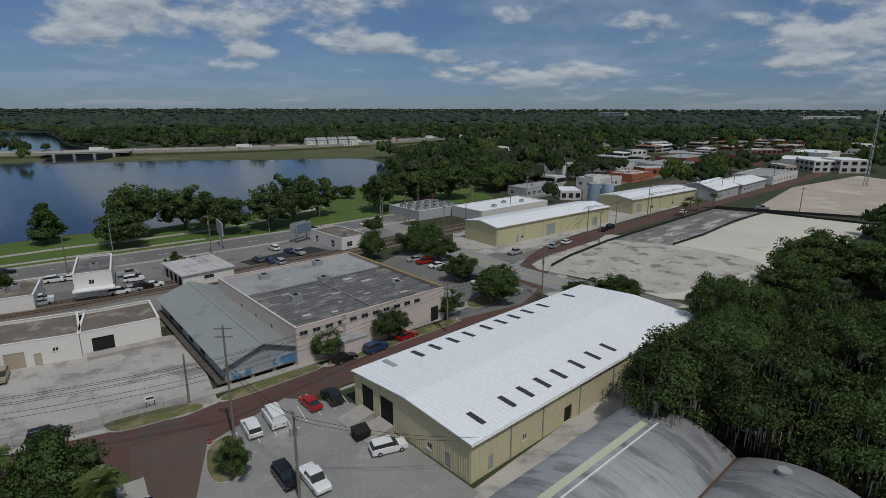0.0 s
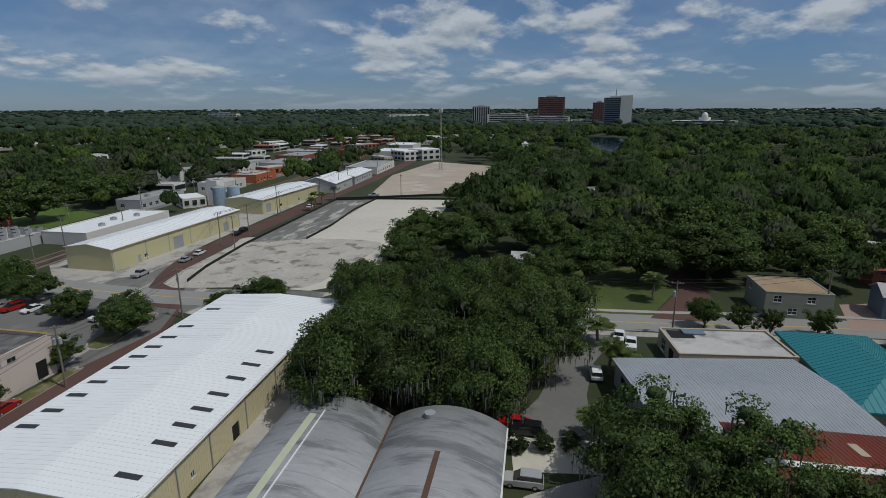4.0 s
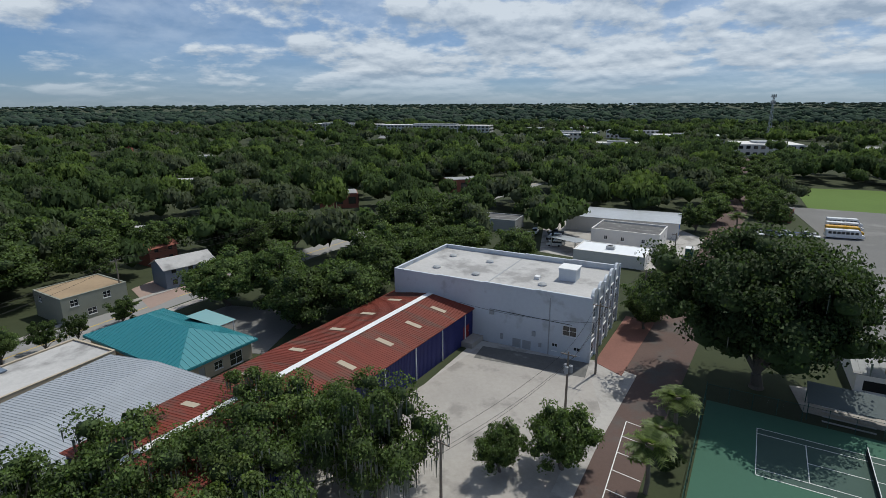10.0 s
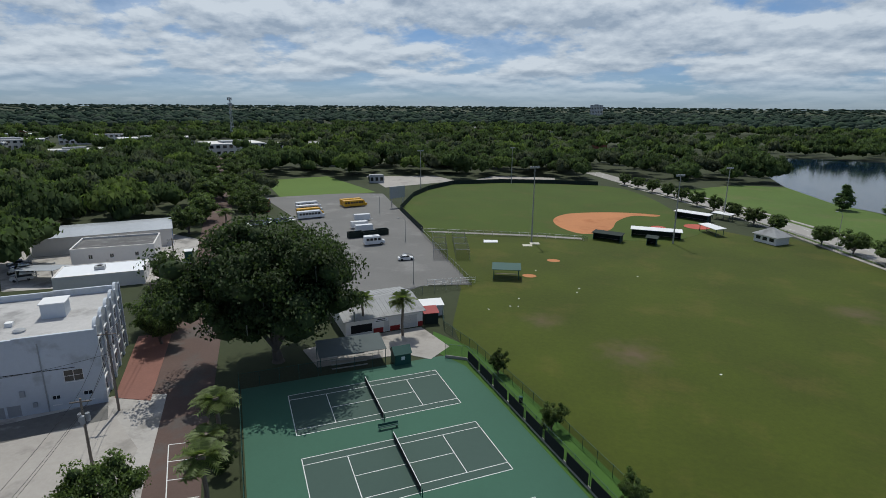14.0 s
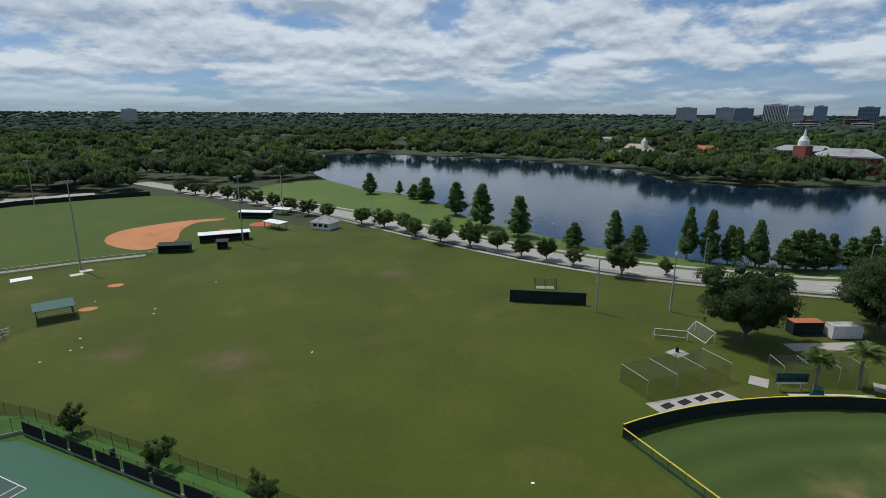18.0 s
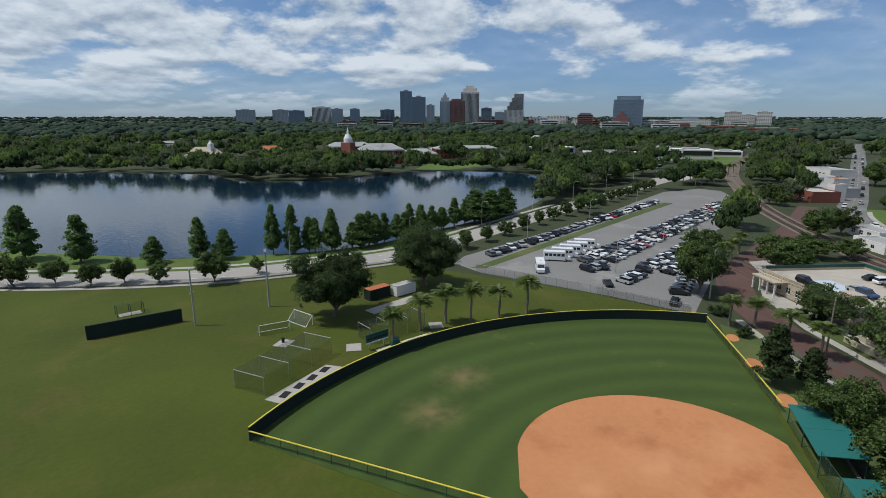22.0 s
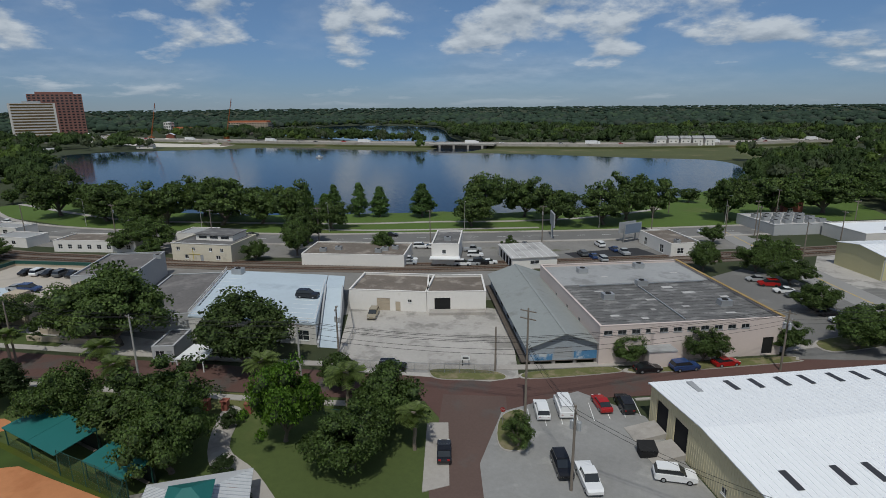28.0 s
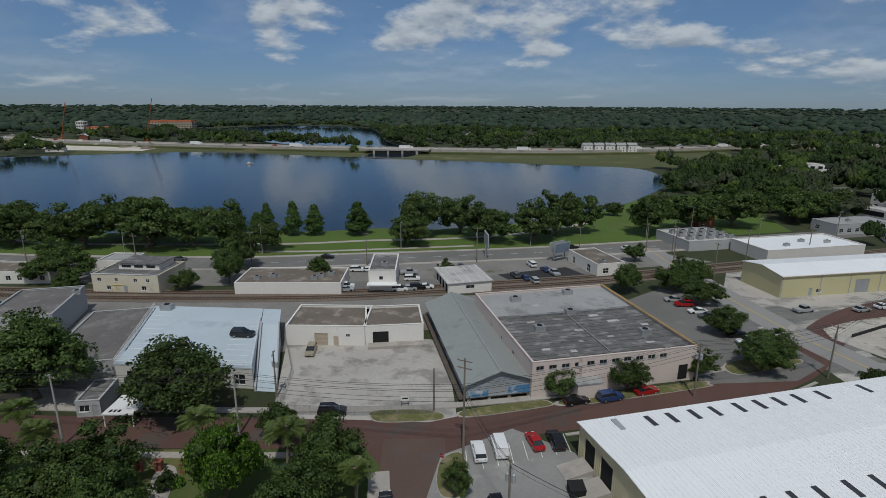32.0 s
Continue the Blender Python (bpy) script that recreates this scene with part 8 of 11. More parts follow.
fence("court_fence", "dark green screened fence round the tennis courts", [court(27, 3.8), court(30.2, 1.5), court(30.2, -46)], 2.6, NET, 3, DARKGREEN)
q = thing("court_fence_screens", "black windscreen panels on the court fence", "windscreen")
for i in range(9):
    a, c_ = court(30.1, 1.0 - 5.0 * i), court(30.1, -3.4 - 5.0 * i)
    part("screen", Shape().bar((*a, 0.4), (*c_, 0.4), 0.03, 1.7), SILT, q)
o = thing("court_base_wall", "low pale wall under the court fence", "wall")
part("wall_length", Shape().bar((*court(30.15, 1.4), 0.05), (*court(30.15, -46), 0.05), 0.12, 0.5).bar((*court(27, 3.8), 0.05), (*court(30.15, 1.5), 0.05), 0.12, 0.5), CONCRETE, o)
o = thing("litter_bin", "black litter bin on the grass strip", "litter bin", 12.6, -71.0)
part("drum", Shape().rod((0, 0, 0.06), (0, 0, 0.95), 0.28, 0.32, 12), RUBBER, o)
part("lid", Shape().rod((0, 0, 0.95), (0, 0, 1.08), 0.34, 0.2, 12), DARKGREEN, o)
fence("court_street_fence", "tall dark green fence between courts and street", [court(-6.8, 4.5), court(-6.8, -46)], 3.0, GREENNET, 3, DARKGREEN)
fence("court_end_fence", "dark screened fence at the court end", [court(-6.8, 4.6), court(16, 4.6)], 2.6, NET, 3, DARKGREEN)
fence("field_fence", "green chain-link fence along the practice field", [(36, -104), (31.9, -93), (24, -86.0), (15.6, -76.8), (6.1, -66.0), (-3.0, -55), (-12, -44)], 1.8, GREENNET, 3, DARKGREEN)
o = thing("court_bench", "dark green bench between the courts", "bench", *court(11.9, -13.6), COURT_TURN + 90)
part("seat", Shape().box(-0.2, -1.4, 0.42, 0.2, 1.4, 0.48), DARKGREEN, o)
part("backrest", Shape().box(0.2, -1.4, 0.55, 0.26, 1.4, 0.9), DARKGREEN, o)
for sy in (-1.2, 1.2):
    part("leg", Shape().box(-0.18, sy - 0.05, 0.06, 0.18, sy + 0.05, 0.42), DARKGREEN, o)
o = thing("garden_shed", "small dark green shed with a pitched roof", "shed", 34.8, -75.6, -140)
part("walls", Shape().box(0, 0, 0, 2.8, 2.6, 2.1), DARKGREEN, o)
part("roof", Shape().faces([(-0.2, -0.2, 2.05), (3, -0.2, 2.05), (3, 2.8, 2.05), (-0.2, 2.8, 2.05), (-0.2, 1.3, 3.1), (3, 1.3, 3.1)], [(0, 1, 5, 4), (2, 3, 4, 5), (1, 2, 5), (3, 0, 4), (3, 2, 1, 0)]), DARKGREEN, o)
part("notice", Shape().box(1.1, -0.05, 1.0, 1.7, -0.01, 1.6), WHITEPAINT, o)
part("door", Shape().box(1.9, -0.04, 0.1, 2.6, -0.005, 1.9), DARKGREEN, o)
o = thing("bleachers", "aluminium bleachers under a grey shade cloth", "bleachers", 44.0, -69.8, -142)
for i in range(4):
    part("row", Shape().box(0.5, 0.6 + 0.8 * i, 0.3 + 0.35 * i, 6.5, 0.95 + 0.8 * i, 0.36 + 0.35 * i), STEEL, o)
part("canopy", Shape().faces([(-1.5, 0.5, 2.7), (9.8, 0.5, 2.7), (9.8, 6.0, 3.4), (-1.5, 6.0, 3.4), (-1.5, 0.5, 2.78), (9.8, 0.5, 2.78), (9.8, 6.0, 3.48), (-1.5, 6.0, 3.48)], [(0, 1, 2, 3), (4, 5, 6, 7), (0, 1, 5, 4), (1, 2, 6, 5), (2, 3, 7, 6), (3, 0, 4, 7)]), material("grey_shade_cloth", (0.10, 0.12, 0.12), 0.9, 0.1, 0.3, 1.5, 0.0), o)
for px in (-1.3, 9.6):
    for py, pz in ((0.7, 2.7), (5.8, 3.4)):
        part("post", Shape().rod((px, py, 0), (px, py, pz), 0.06, None, 6), DARKGREEN, o)
patch("pad_club", [(47, -71), (35, -80.5), (30, -80), (28.5, -86), (36.6, -92.8), (48.6, -82.4), (53, -76)], 0.075, CONCRETE, "concrete forecourt of the club house", "forecourt")
for x, y, t, l, mat, lab in ((36.3, -94.2, -148, 2.8, REDPAINT, "small dark red store beside the club house"), (38.6, -97.6, -148, 5.0, WHITEPAINT, "white roofed lean-to behind the club house")):
    o = thing("store_shed", lab, "shed", x, y, t)
    part("walls", Shape().box(0, 0, 0, l, 3.0, 2.3), GREENPAD if mat is REDPAINT else WHITEWALL, o)
    part("roof", Shape().faces([(-0.2, -0.2, 2.3), (l + 0.2, -0.2, 2.3), (l + 0.2, 3.2, 2.7), (-0.2, 3.2, 2.7), (-0.2, -0.2, 2.4), (l + 0.2, -0.2, 2.4), (l + 0.2, 3.2, 2.8), (-0.2, 3.2, 2.8)], [(0, 1, 2, 3), (4, 5, 6, 7), (0, 1, 5, 4), (1, 2, 6, 5), (2, 3, 7, 6), (3, 0, 4, 7)]), mat, o)

# shelters and dugouts of the far baseball field
def shelter(x, y, turn, L, W, h, roof, label, walls=True, name="shelter"):
    o = thing(name, label, "shelter", x, y, turn, "field shelters")
    part("roof", Shape().faces([(-0.4, -0.5, h - 0.3), (L + 0.4, -0.5, h - 0.3), (L + 0.4, W + 0.5, h), (-0.4, W + 0.5, h), (-0.4, -0.5, h - 0.18), (L + 0.4, -0.5, h - 0.18), (L + 0.4, W + 0.5, h + 0.12), (-0.4, W + 0.5, h + 0.12)], [(0, 1, 2, 3), (4, 5, 6, 7), (0, 1, 5, 4), (1, 2, 6, 5), (2, 3, 7, 6), (3, 0, 4, 7)]), roof, o)
    for px in (0.1, L - 0.1):
        for py in (0.1, W - 0.1):
            part("post", Shape().box(px - 0.08, py - 0.08, 0, px + 0.08, py + 0.08, h - 0.28), DARKGREEN, o)
    if walls:
        part("back_wall", Shape().box(0, W - 0.3, 0, L, W - 0.15, h - 0.6), GREENPAD, o)
        part("side_wall", Shape().box(0, 0.3, 0, 0.12, W - 0.3, h - 0.6), GREENPAD, o)
        part("side_wall", Shape().box(L - 0.12, 0.3, 0, L, W - 0.3, h - 0.6), GREENPAD, o)
    part("bench", Shape().box(0.5, W - 1.0, 0.4, L - 0.5, W - 0.6, 0.5), WOOD, o)


shelter(-3.5, -189.0, 178.0, 15.5, -0.0 + 3.2, 2.9, WHITEPAINT, "long white-roofed dugout of the baseball field")
shelter(8.6, -180.5, 165.0, 9.0, 3.0, 2.6, GREENPAD, "low dark green store dugout")
shelter(-8.0, -178.5, 170, 3.0, 2.6, 2.6, GREENPAD, "small dark green shed beside the dugout")
shelter(-26.5, -206.0, 118.0, 9.0, 3.0, 2.8, WHITEPAINT, "white-roofed shelter beside the scorer's hut", False)
shelter(-20.0, -229.0, 150.0, 13.0, 3.0, 2.9, WHITEPAINT, "white-roofed dugout across the diamond")
shelter(-34.0, -232.0, 140.0, 7.0, 2.6, 2.7, WHITEPAINT, "small white-roofed shelter beside the diamond", False)
o = thing("scorer_hut", "white scorer's hut with a grey pyramid roof", "hut", -42.0, -197.0, 130)
part("walls", Shape().box(0, 0, 0, 8, 6, 2.7), WHITEWALL, o)
part("roof", Shape().faces([(-0.6, -0.6, 2.6), (8.6, -0.6, 2.6), (8.6, 6.6, 2.6), (-0.6, 6.6, 2.6), (4, 3, 5.2)], [(0, 1, 4), (1, 2, 4), (2, 3, 4), (3, 0, 4), (3, 2, 1, 0)]), GREYROOF, o)
for i in range(3):
    part("window", Shape().box(0.8 + 2.4 * i, -0.05, 1.0, 2.4 + 2.4 * i, -0.01, 2.1), GLASS, o)
shelter(30.0, -127.5, -178.0 + 10, 6.5, 4.5, 3.0, DARKGREEN, "green-roofed picnic shelter by the practice cages", False, "picnic_shelter")
cage(46.5, -141, -70, 22.0, 4.0, 3.0, "chain-link practice cage beside the bus lot")
cage(40.5, -143, -70, 22.0, 4.0, 3.0, "chain-link practice cage beside the bus lot")
patch("lawn_cages", [(36, -122), (62, -164), (50, -170), (24, -132)], 0.05, FIELD, "worn grass round the practice cages", "lawn")
fence("bus_lot_fence", "dark chain-link fence along the bus lot", [(43, -111), (33.5, -120), (62.7, -165), (66, -171)], 2.0, NET, 3)
fence("bus_lot_fence_short", "chain-link fence behind the club house", [(43, -111), (52, -103)], 2.0, FENCE, 3)
F2 = [(64.8, -170), (87.8, -205), (95.5, -240), (96, -262), (90, -286), (65.7, -302), (38, -309), (13.4, -311)]
f = fence("ball_field_fence", "dark screened outfield fence of the baseball field", F2, 2.2, GREENPAD, 3, DARKGREEN, False)
fence("ball_field_side_fence", "chain-link fence along the field path", [(64.8, -170), (27, -176), (10, -177)], 1.6, FENCE, 3)
patch("path_ball_field", [(64, -171.5), (27, -177.6), (12, -178.6), (12, -181), (27, -180), (62, -173.8)], 0.08, CONCRETE, "concrete path beside the baseball field", "path", clear=False)
o = thing("far_scoreboard", "tall scoreboard at the fence corner", "scoreboard", 92.0, -212.0, 60)
part("panel", Shape().box(-4, -0.15, 4, 4, 0.15, 9), GREYMETAL, o)
for px in (-3, 3):
    part("post", Shape().box(px - 0.15, -0.15, 0, px + 0.15, 0.15, 4), STEEL, o)
for x, y in ((-13.0, -207), (-26.5, -213)):
    o = thing("plate_mat", "round red mat on the infield", "mat", x, y)
    part("disc", Shape().rod((0, 0, 0.06), (0, 0, 0.12), 2.6 if x > -20 else 4.5, None, 20), material("red_mat", (0.45, 0.10, 0.07), 0.9, 0.15, 0.3, 1, 0) if "red_mat" not in bpy.data.materials else bpy.data.materials["red_mat"], o)
patch("court_far_hard", [(120, -262), (150, -300), (112, -318), (92, -300)], 0.07, CONCRETE, "pale hard court beyond the baseball field", "court")
patch("lawn_far_block", [(150, -212), (196, -262), (172, -292), (118, -246)], 0.06, material("bright_far_lawn", (0.10, 0.16, 0.03), 0.95, 0.12, 0.03, 0.5, 0.1), "bright green lawn beyond the bus lot", "lawn")
patch("court_far_hard_second", [(70, -312), (84, -306), (78, -330), (40, -335), (38, -318)], 0.07, CONCRETE, "pale paved court behind the field fence", "court")


# yard details on the brick street
fence("yard_fence", "chain-link fence along the concrete yard", [(-56.5, 62.2), (-44.0, 67.8), (-33.5, 73.6)], 1.8, FENCE, 2.5)
fence("deck_fence", "chain-link fence beside the ramp", [(-58, 64), (-64, 74), (-73, 83)], 1.8, FENCE, 2.5)
for name, pts_ in (("verge_yard", [(-42.6, 70.0), (-36, 73.6), (-32.3, 74.2), (-31.4, 72.8), (-34, 70.9), (-40, 67.7), (-42.4, 68.2)]), ("verge_shed", [(-28.8, 77.0), (-19.2, 85.0), (-16.5, 85.6), (-17, 84.0), (-27.5, 75.4)]),
                   ("verge_pink", [(-13.6, 88.6), (6, 104.6), (8.4, 104.8), (7.2, 102.9), (-11.8, 87.2)]), ("verge_stop", [(-26.8, 63.2), (-24.6, 65.6), (-20.9, 58.4), (-23.2, 56.2), (-25.4, 58.6)]), ("verge_lot_corner", [(14, 112), (22, 119.4), (26, 124), (21, 124.6), (12, 116)])):
    patch(name, rounded(pts_, 4), 0.2, material("dry_verge_grass", (0.12, 0.125, 0.045), 0.95, 0.25, 0.2, 1.5, 0.3, second=(0.2, 0.17, 0.1), second_at=0.5, second_scale=0.4) if "dry_verge_grass" not in bpy.data.materials else bpy.data.materials["dry_verge_grass"], "dry grass verge inside a concrete kerb", "verge", 0.4, False)
    patch("kerb_" + name[6:], rounded([(p[0] + (p[0] - sum(q[0] for q in pts_) / len(pts_)) * 0.05, p[1] + (p[1] - sum(q[1] for q in pts_) / len(pts_)) * 0.05) for p in pts_], 4), 0.17, CONCRETE, "pale concrete kerb round a verge", "kerb", 0.4, False)
o = thing("stop_sign", "red octagonal stop sign on a steel post", "stop sign", -25.9, 61.2, 15)
part("post", Shape().rod((0, 0, 0.1), (0, 0, 2.7), 0.03, None, 6), STEEL, o)
plate = part("plate", Shape().faces([(0.38 * math.cos(math.pi * (2 * i + 1) / 8), -0.04, 2.35 + 0.38 * math.sin(math.pi * (2 * i + 1) / 8)) for i in range(8)] + [(0.38 * math.cos(math.pi * (2 * i + 1) / 8), -0.01, 2.35 + 0.38 * math.sin(math.pi * (2 * i + 1) / 8)) for i in range(8)], [tuple(range(8)), tuple(range(15, 7, -1))] + [(i, (i + 1) % 8, 8 + (i + 1) % 8, 8 + i) for i in range(8)]), REDPAINT, o)
word = bpy.data.curves.new("stop", "FONT")
word.body, word.size, word.align_x, word.align_y = "STOP", 0.27, "CENTER", "CENTER"
word.materials.append(WHITEPAINT)
w = new("stop_lettering", word)
w.parent = plate
w.matrix_basis = pose(0, -0.05, 2.35, 90, 0, 0)
o = thing("notice_board", "white notice board on two dark posts", "sign", -38.9, 73.6, 30)
part("board", Shape().box(-0.7, -0.05, 1.2, 0.7, 0.05, 2.0), WHITEPAINT, o)
part("lettering_bar", Shape().box(-0.5, -0.08, 1.5, 0.5, -0.05, 1.75), DARK, o)
for px in (-0.55, 0.55):
    part("post", Shape().box(px - 0.05, 0.05, 0.1, px + 0.05, 0.15, 2.0), DARK, o)
o = thing("skip_bin", "black steel waste bin in the parking lot", "waste bin", -7.4, 64.4, 30)
part("bin", Shape().faces([(-1, -0.7, 0.1), (1, -0.7, 0.1), (1, 0.7, 0.1), (-1, 0.7, 0.1), (-1.1, -0.9, 1.2), (1.1, -0.9, 1.2), (1.1, 0.9, 1.6), (-1.1, 0.9, 1.6)], [(3, 2, 1, 0), (0, 1, 5, 4), (1, 2, 6, 5), (2, 3, 7, 6), (3, 0, 4, 7)]), RUBBER, o)
part("lid", Shape().faces([(-1.1, -0.9, 1.22), (1.1, -0.9, 1.22), (1.1, 0.9, 1.62), (-1.1, 0.9, 1.62), (-1.1, -0.9, 1.28), (1.1, -0.9, 1.28), (1.1, 0.9, 1.68), (-1.1, 0.9, 1.68)], [(4, 5, 6, 7), (0, 1, 5, 4), (1, 2, 6, 5), (2, 3, 7, 6), (3, 0, 4, 7)]), RUBBER, o)
o = thing("billboard", "tall billboard with its dark back to the street", "billboard", -60.5, 169.0, 120)
part("panel", Shape().box(-4, -0.2, 4.2, 4, 0.2, 8.6), GREYMETAL, o)
for px in (-3.2, -1, 1, 3.2):
    part("rib", Shape().box(px - 0.1, -0.45, 3.8, px + 0.1, -0.2, 8.6), DARK, o)
part("column", Shape().rod((0, 0, 0), (0, 0, 4.2), 0.4, None, 12), GREYMETAL, o)
o = thing("silt_fence", "low black silt fence winding across the sand lot", "fence")
for line in ([(38, 143), (46, 153), (64, 171), (131, 227.5), (148, 217.5), (174, 191)], [(83, 165), (100, 178), (124, 200), (147, 217)]):
    for a, b_ in zip(line, line[1:]):
        part("cloth", Shape().bar((*a, 0.05), (*b_, 0.05), 0.15, 0.8), SILT, o)
o = thing("site_wall", "long low grey wall between the sand lots", "wall")
part("wall_length", Shape().bar((133, 230, 0), (149, 221, 0), 0.3, 1.0).bar((149, 221, 0), (196, 196, 0), 0.3, 1.0), SILT, o)
KEEP_CLEAR.append([(128, 232), (150, 232), (204, 204), (190, 186), (140, 214)])
o = thing("radio_mast", "slender steel lattice radio mast on the sand lot", "mast", 256.5, 294.4)
for k in range(3):
    a = k * 2 * math.pi / 3
    part("leg", Shape().rod((1.1 * math.cos(a), 1.1 * math.sin(a), 0), (0.3 * math.cos(a), 0.3 * math.sin(a), 42), 0.16, 0.1, 6), STEEL, o)
for i in range(14):
    z = 3 * i
    r = 1.1 - 0.8 * z / 42
    q = Shape()
    for k in range(3):
        a, c_ = k * 2 * math.pi / 3, (k + 1) * 2 * math.pi / 3
        q.rod((r * math.cos(a), r * math.sin(a), z), (r * math.cos(c_), r * math.sin(c_), z + 2.6), 0.06, None, 4)
    part("brace", q, STEEL, o)
for i in range(6):
    a = i * math.pi / 3
    part("antenna", Shape().box(1.1 * math.cos(a) - 0.15, 1.1 * math.sin(a) - 0.15, 39.5, 1.1 * math.cos(a) + 0.15, 1.1 * math.sin(a) + 0.15, 42.5), WHITEPAINT, o)

# parking boxes on the court street
o = thing("parking_boxes", "white painted parking boxes on the brick street", "road marking", kind="structure")
for i in range(6):
    a, c_ = (53.9 - 2.65 * i * 0.97, -45.9 + 2.65 * i * 1.05), (50.9 - 2.65 * i * 0.97, -47.7 + 2.65 * i * 1.05)
    part("bay_line", Shape().bar((*a, 0.03), (*c_, 0.03), 0.12, 0.038), WHITELINE, o)
part("edge_line", Shape().bar((53.9, -45.9, 0.03), (41.0, -32.0, 0.03), 0.12, 0.037), WHITELINE, o)
o = thing("parking_bays_lot", "faded white bay lines on the warehouse lot", "road marking", kind="structure")
for i in range(8):
    x, y = -24.5 + 1.75 * i, 66.6 + 1.55 * i
    part("bay_line", Shape().bar((x, y, 0.05), (x + 2.2, y - 4.2, 0.05), 0.1, 0.039), WHITELINE, o)
fences = fence("alley_hedge_fence", "wire fence overgrown along the sandy strip", [(46.2, 41.4), (50.8, 38.2), (55.0, 35.4)], 1.5, FENCE, 2.0)

for k in range(3):
    a, c_ = (43.9 - 3.57 * k, -116.7 - 2.17 * k), (43.9 - 3.57 * k - 3.2, -116.7 - 2.17 * k - 1.95)
    o = thing("lot_gate", "pale tubular steel gate at the bus lot", "gate", group="lot gates")
    for z in (0.3, 0.95, 1.6):
        part("gate_rail", Shape().bar((*a, z), (*c_, z), 0.06, 0.06), WHITEPAINT, o)
    for p in (a, c_, ((a[0] + c_[0]) / 2, (a[1] + c_[1]) / 2)):
        part("gate_post", Shape().rod((*p, 0.07), (*p, 1.75), 0.05, None, 6), WHITEPAINT, o)
o = thing("street_box", "green utility cabinet with a white lid beside the street", "cabinet", 116.1, -117.2, 40)
part("cabinet", Shape().box(-1.0, -1.4, 0.05, 1.0, 1.4, 2.4), DARKGREEN, o)
part("lid", Shape().box(-1.1, -1.5, 2.4, 1.1, 1.5, 2.55), WHITEPAINT, o)
o = thing("billboard", "double-sided billboard on a steel frame by the avenue", "billboard", -37.0, 176.0, 60)
for sy in (-1.2, 1.2):
    part("panel", Shape().box(-3.6, sy - 0.12, 3.0, 3.6, sy + 0.12, 6.4), GREYMETAL, o)
    part("picture", Shape().box(-3.4, sy * 1.12 - 0.02, 3.2, 3.4, sy * 1.12 + 0.02, 6.2), DARKTOWER, o)
for px in (-2.5, 2.5):
    part("post", Shape().box(px - 0.15, -0.15, 0, px + 0.15, 0.15, 5.0), STEEL, o)
    part("strut", Shape().box(px - 0.08, -1.1, 4.2, px + 0.08, 1.1, 4.4), STEEL, o)

for i, (x, y, a) in enumerate(along([(-230, 76), (-143, 112), (-104, 134), (-52, 167), (-10, 199), (62, 257), (160, 335)], 36.0, 10.0)):
    utility_pole(x, y, 11.0 + i % 2, a + 90, 1, 1 if i % 4 == 1 else 0, label="wooden utility pole along the lake avenue")
for i in range(4):
    o = thing("rubber_mat", "black rubber mat on the batting strip", "mat", -60.5 - 3.2 * i, -48.8 + 0.35 * i, 5, "rubber mats", 0.085)
    part("mat", Shape().box(-1.0, -0.6, 0, 1.0, 0.6, 0.03), RUBBER, o)
for x, y in ((22.1, -110.1), (20.4, -110.6), (8.7, -127.4), (26.1, -106.7), (21.0, -138.7), (8.9, -124.2), (21.2, -115.5), (-32.2, -43.3), (-4.9, -142.4), (-17.2, -90.4)):
    o = thing("field_marker", "small flat white marker on the grass", "marker", x, y, x * 40, "field markers", 0.03)
    part("plate", Shape().box(-0.2, -0.15, 0, 0.2, 0.15, 0.04), WHITEPAINT, o)
o = thing("ground_sheet", "white sheet lying on the grass by the cages", "sheet", 39.7, -165.9, 20, "", 0.06)
part("sheet", Shape().faces([(-2.4, -1.6, 0), (2.2, -1.9, 0), (2.6, 1.5, 0), (-2.0, 1.8, 0), (-2.4, -1.6, 0.06), (2.2, -1.9, 0.1), (2.6, 1.5, 0.05), (-2.0, 1.8, 0.12)], [(4, 5, 6, 7), (0, 1, 5, 4), (1, 2, 6, 5), (2, 3, 7, 6), (3, 0, 4, 7)]), WHITEPAINT, o)
for name, x, y in (("mound_clay", 17.7, -150.1), ("mound_clay_near", 21.8, -133.5)):
    patch(name, [(x + 1.9 * math.cos(k * 0.7), y + 1.5 * math.sin(k * 0.7)) for k in range(9)], 0.055, CLAY, "small orange clay practice mound", "mound", 0.03, False)
for x, y in ((28.2, -165.4), (26.4, -168.6)):
    patch("pad_pitching" if x > 27 else "pad_pitching_far", box_of(x - 1.5, y - 1.2, 20, 3.0, 2.4), 0.06, SAND, "pale pad beside the field path", "ground", 0.03, False)
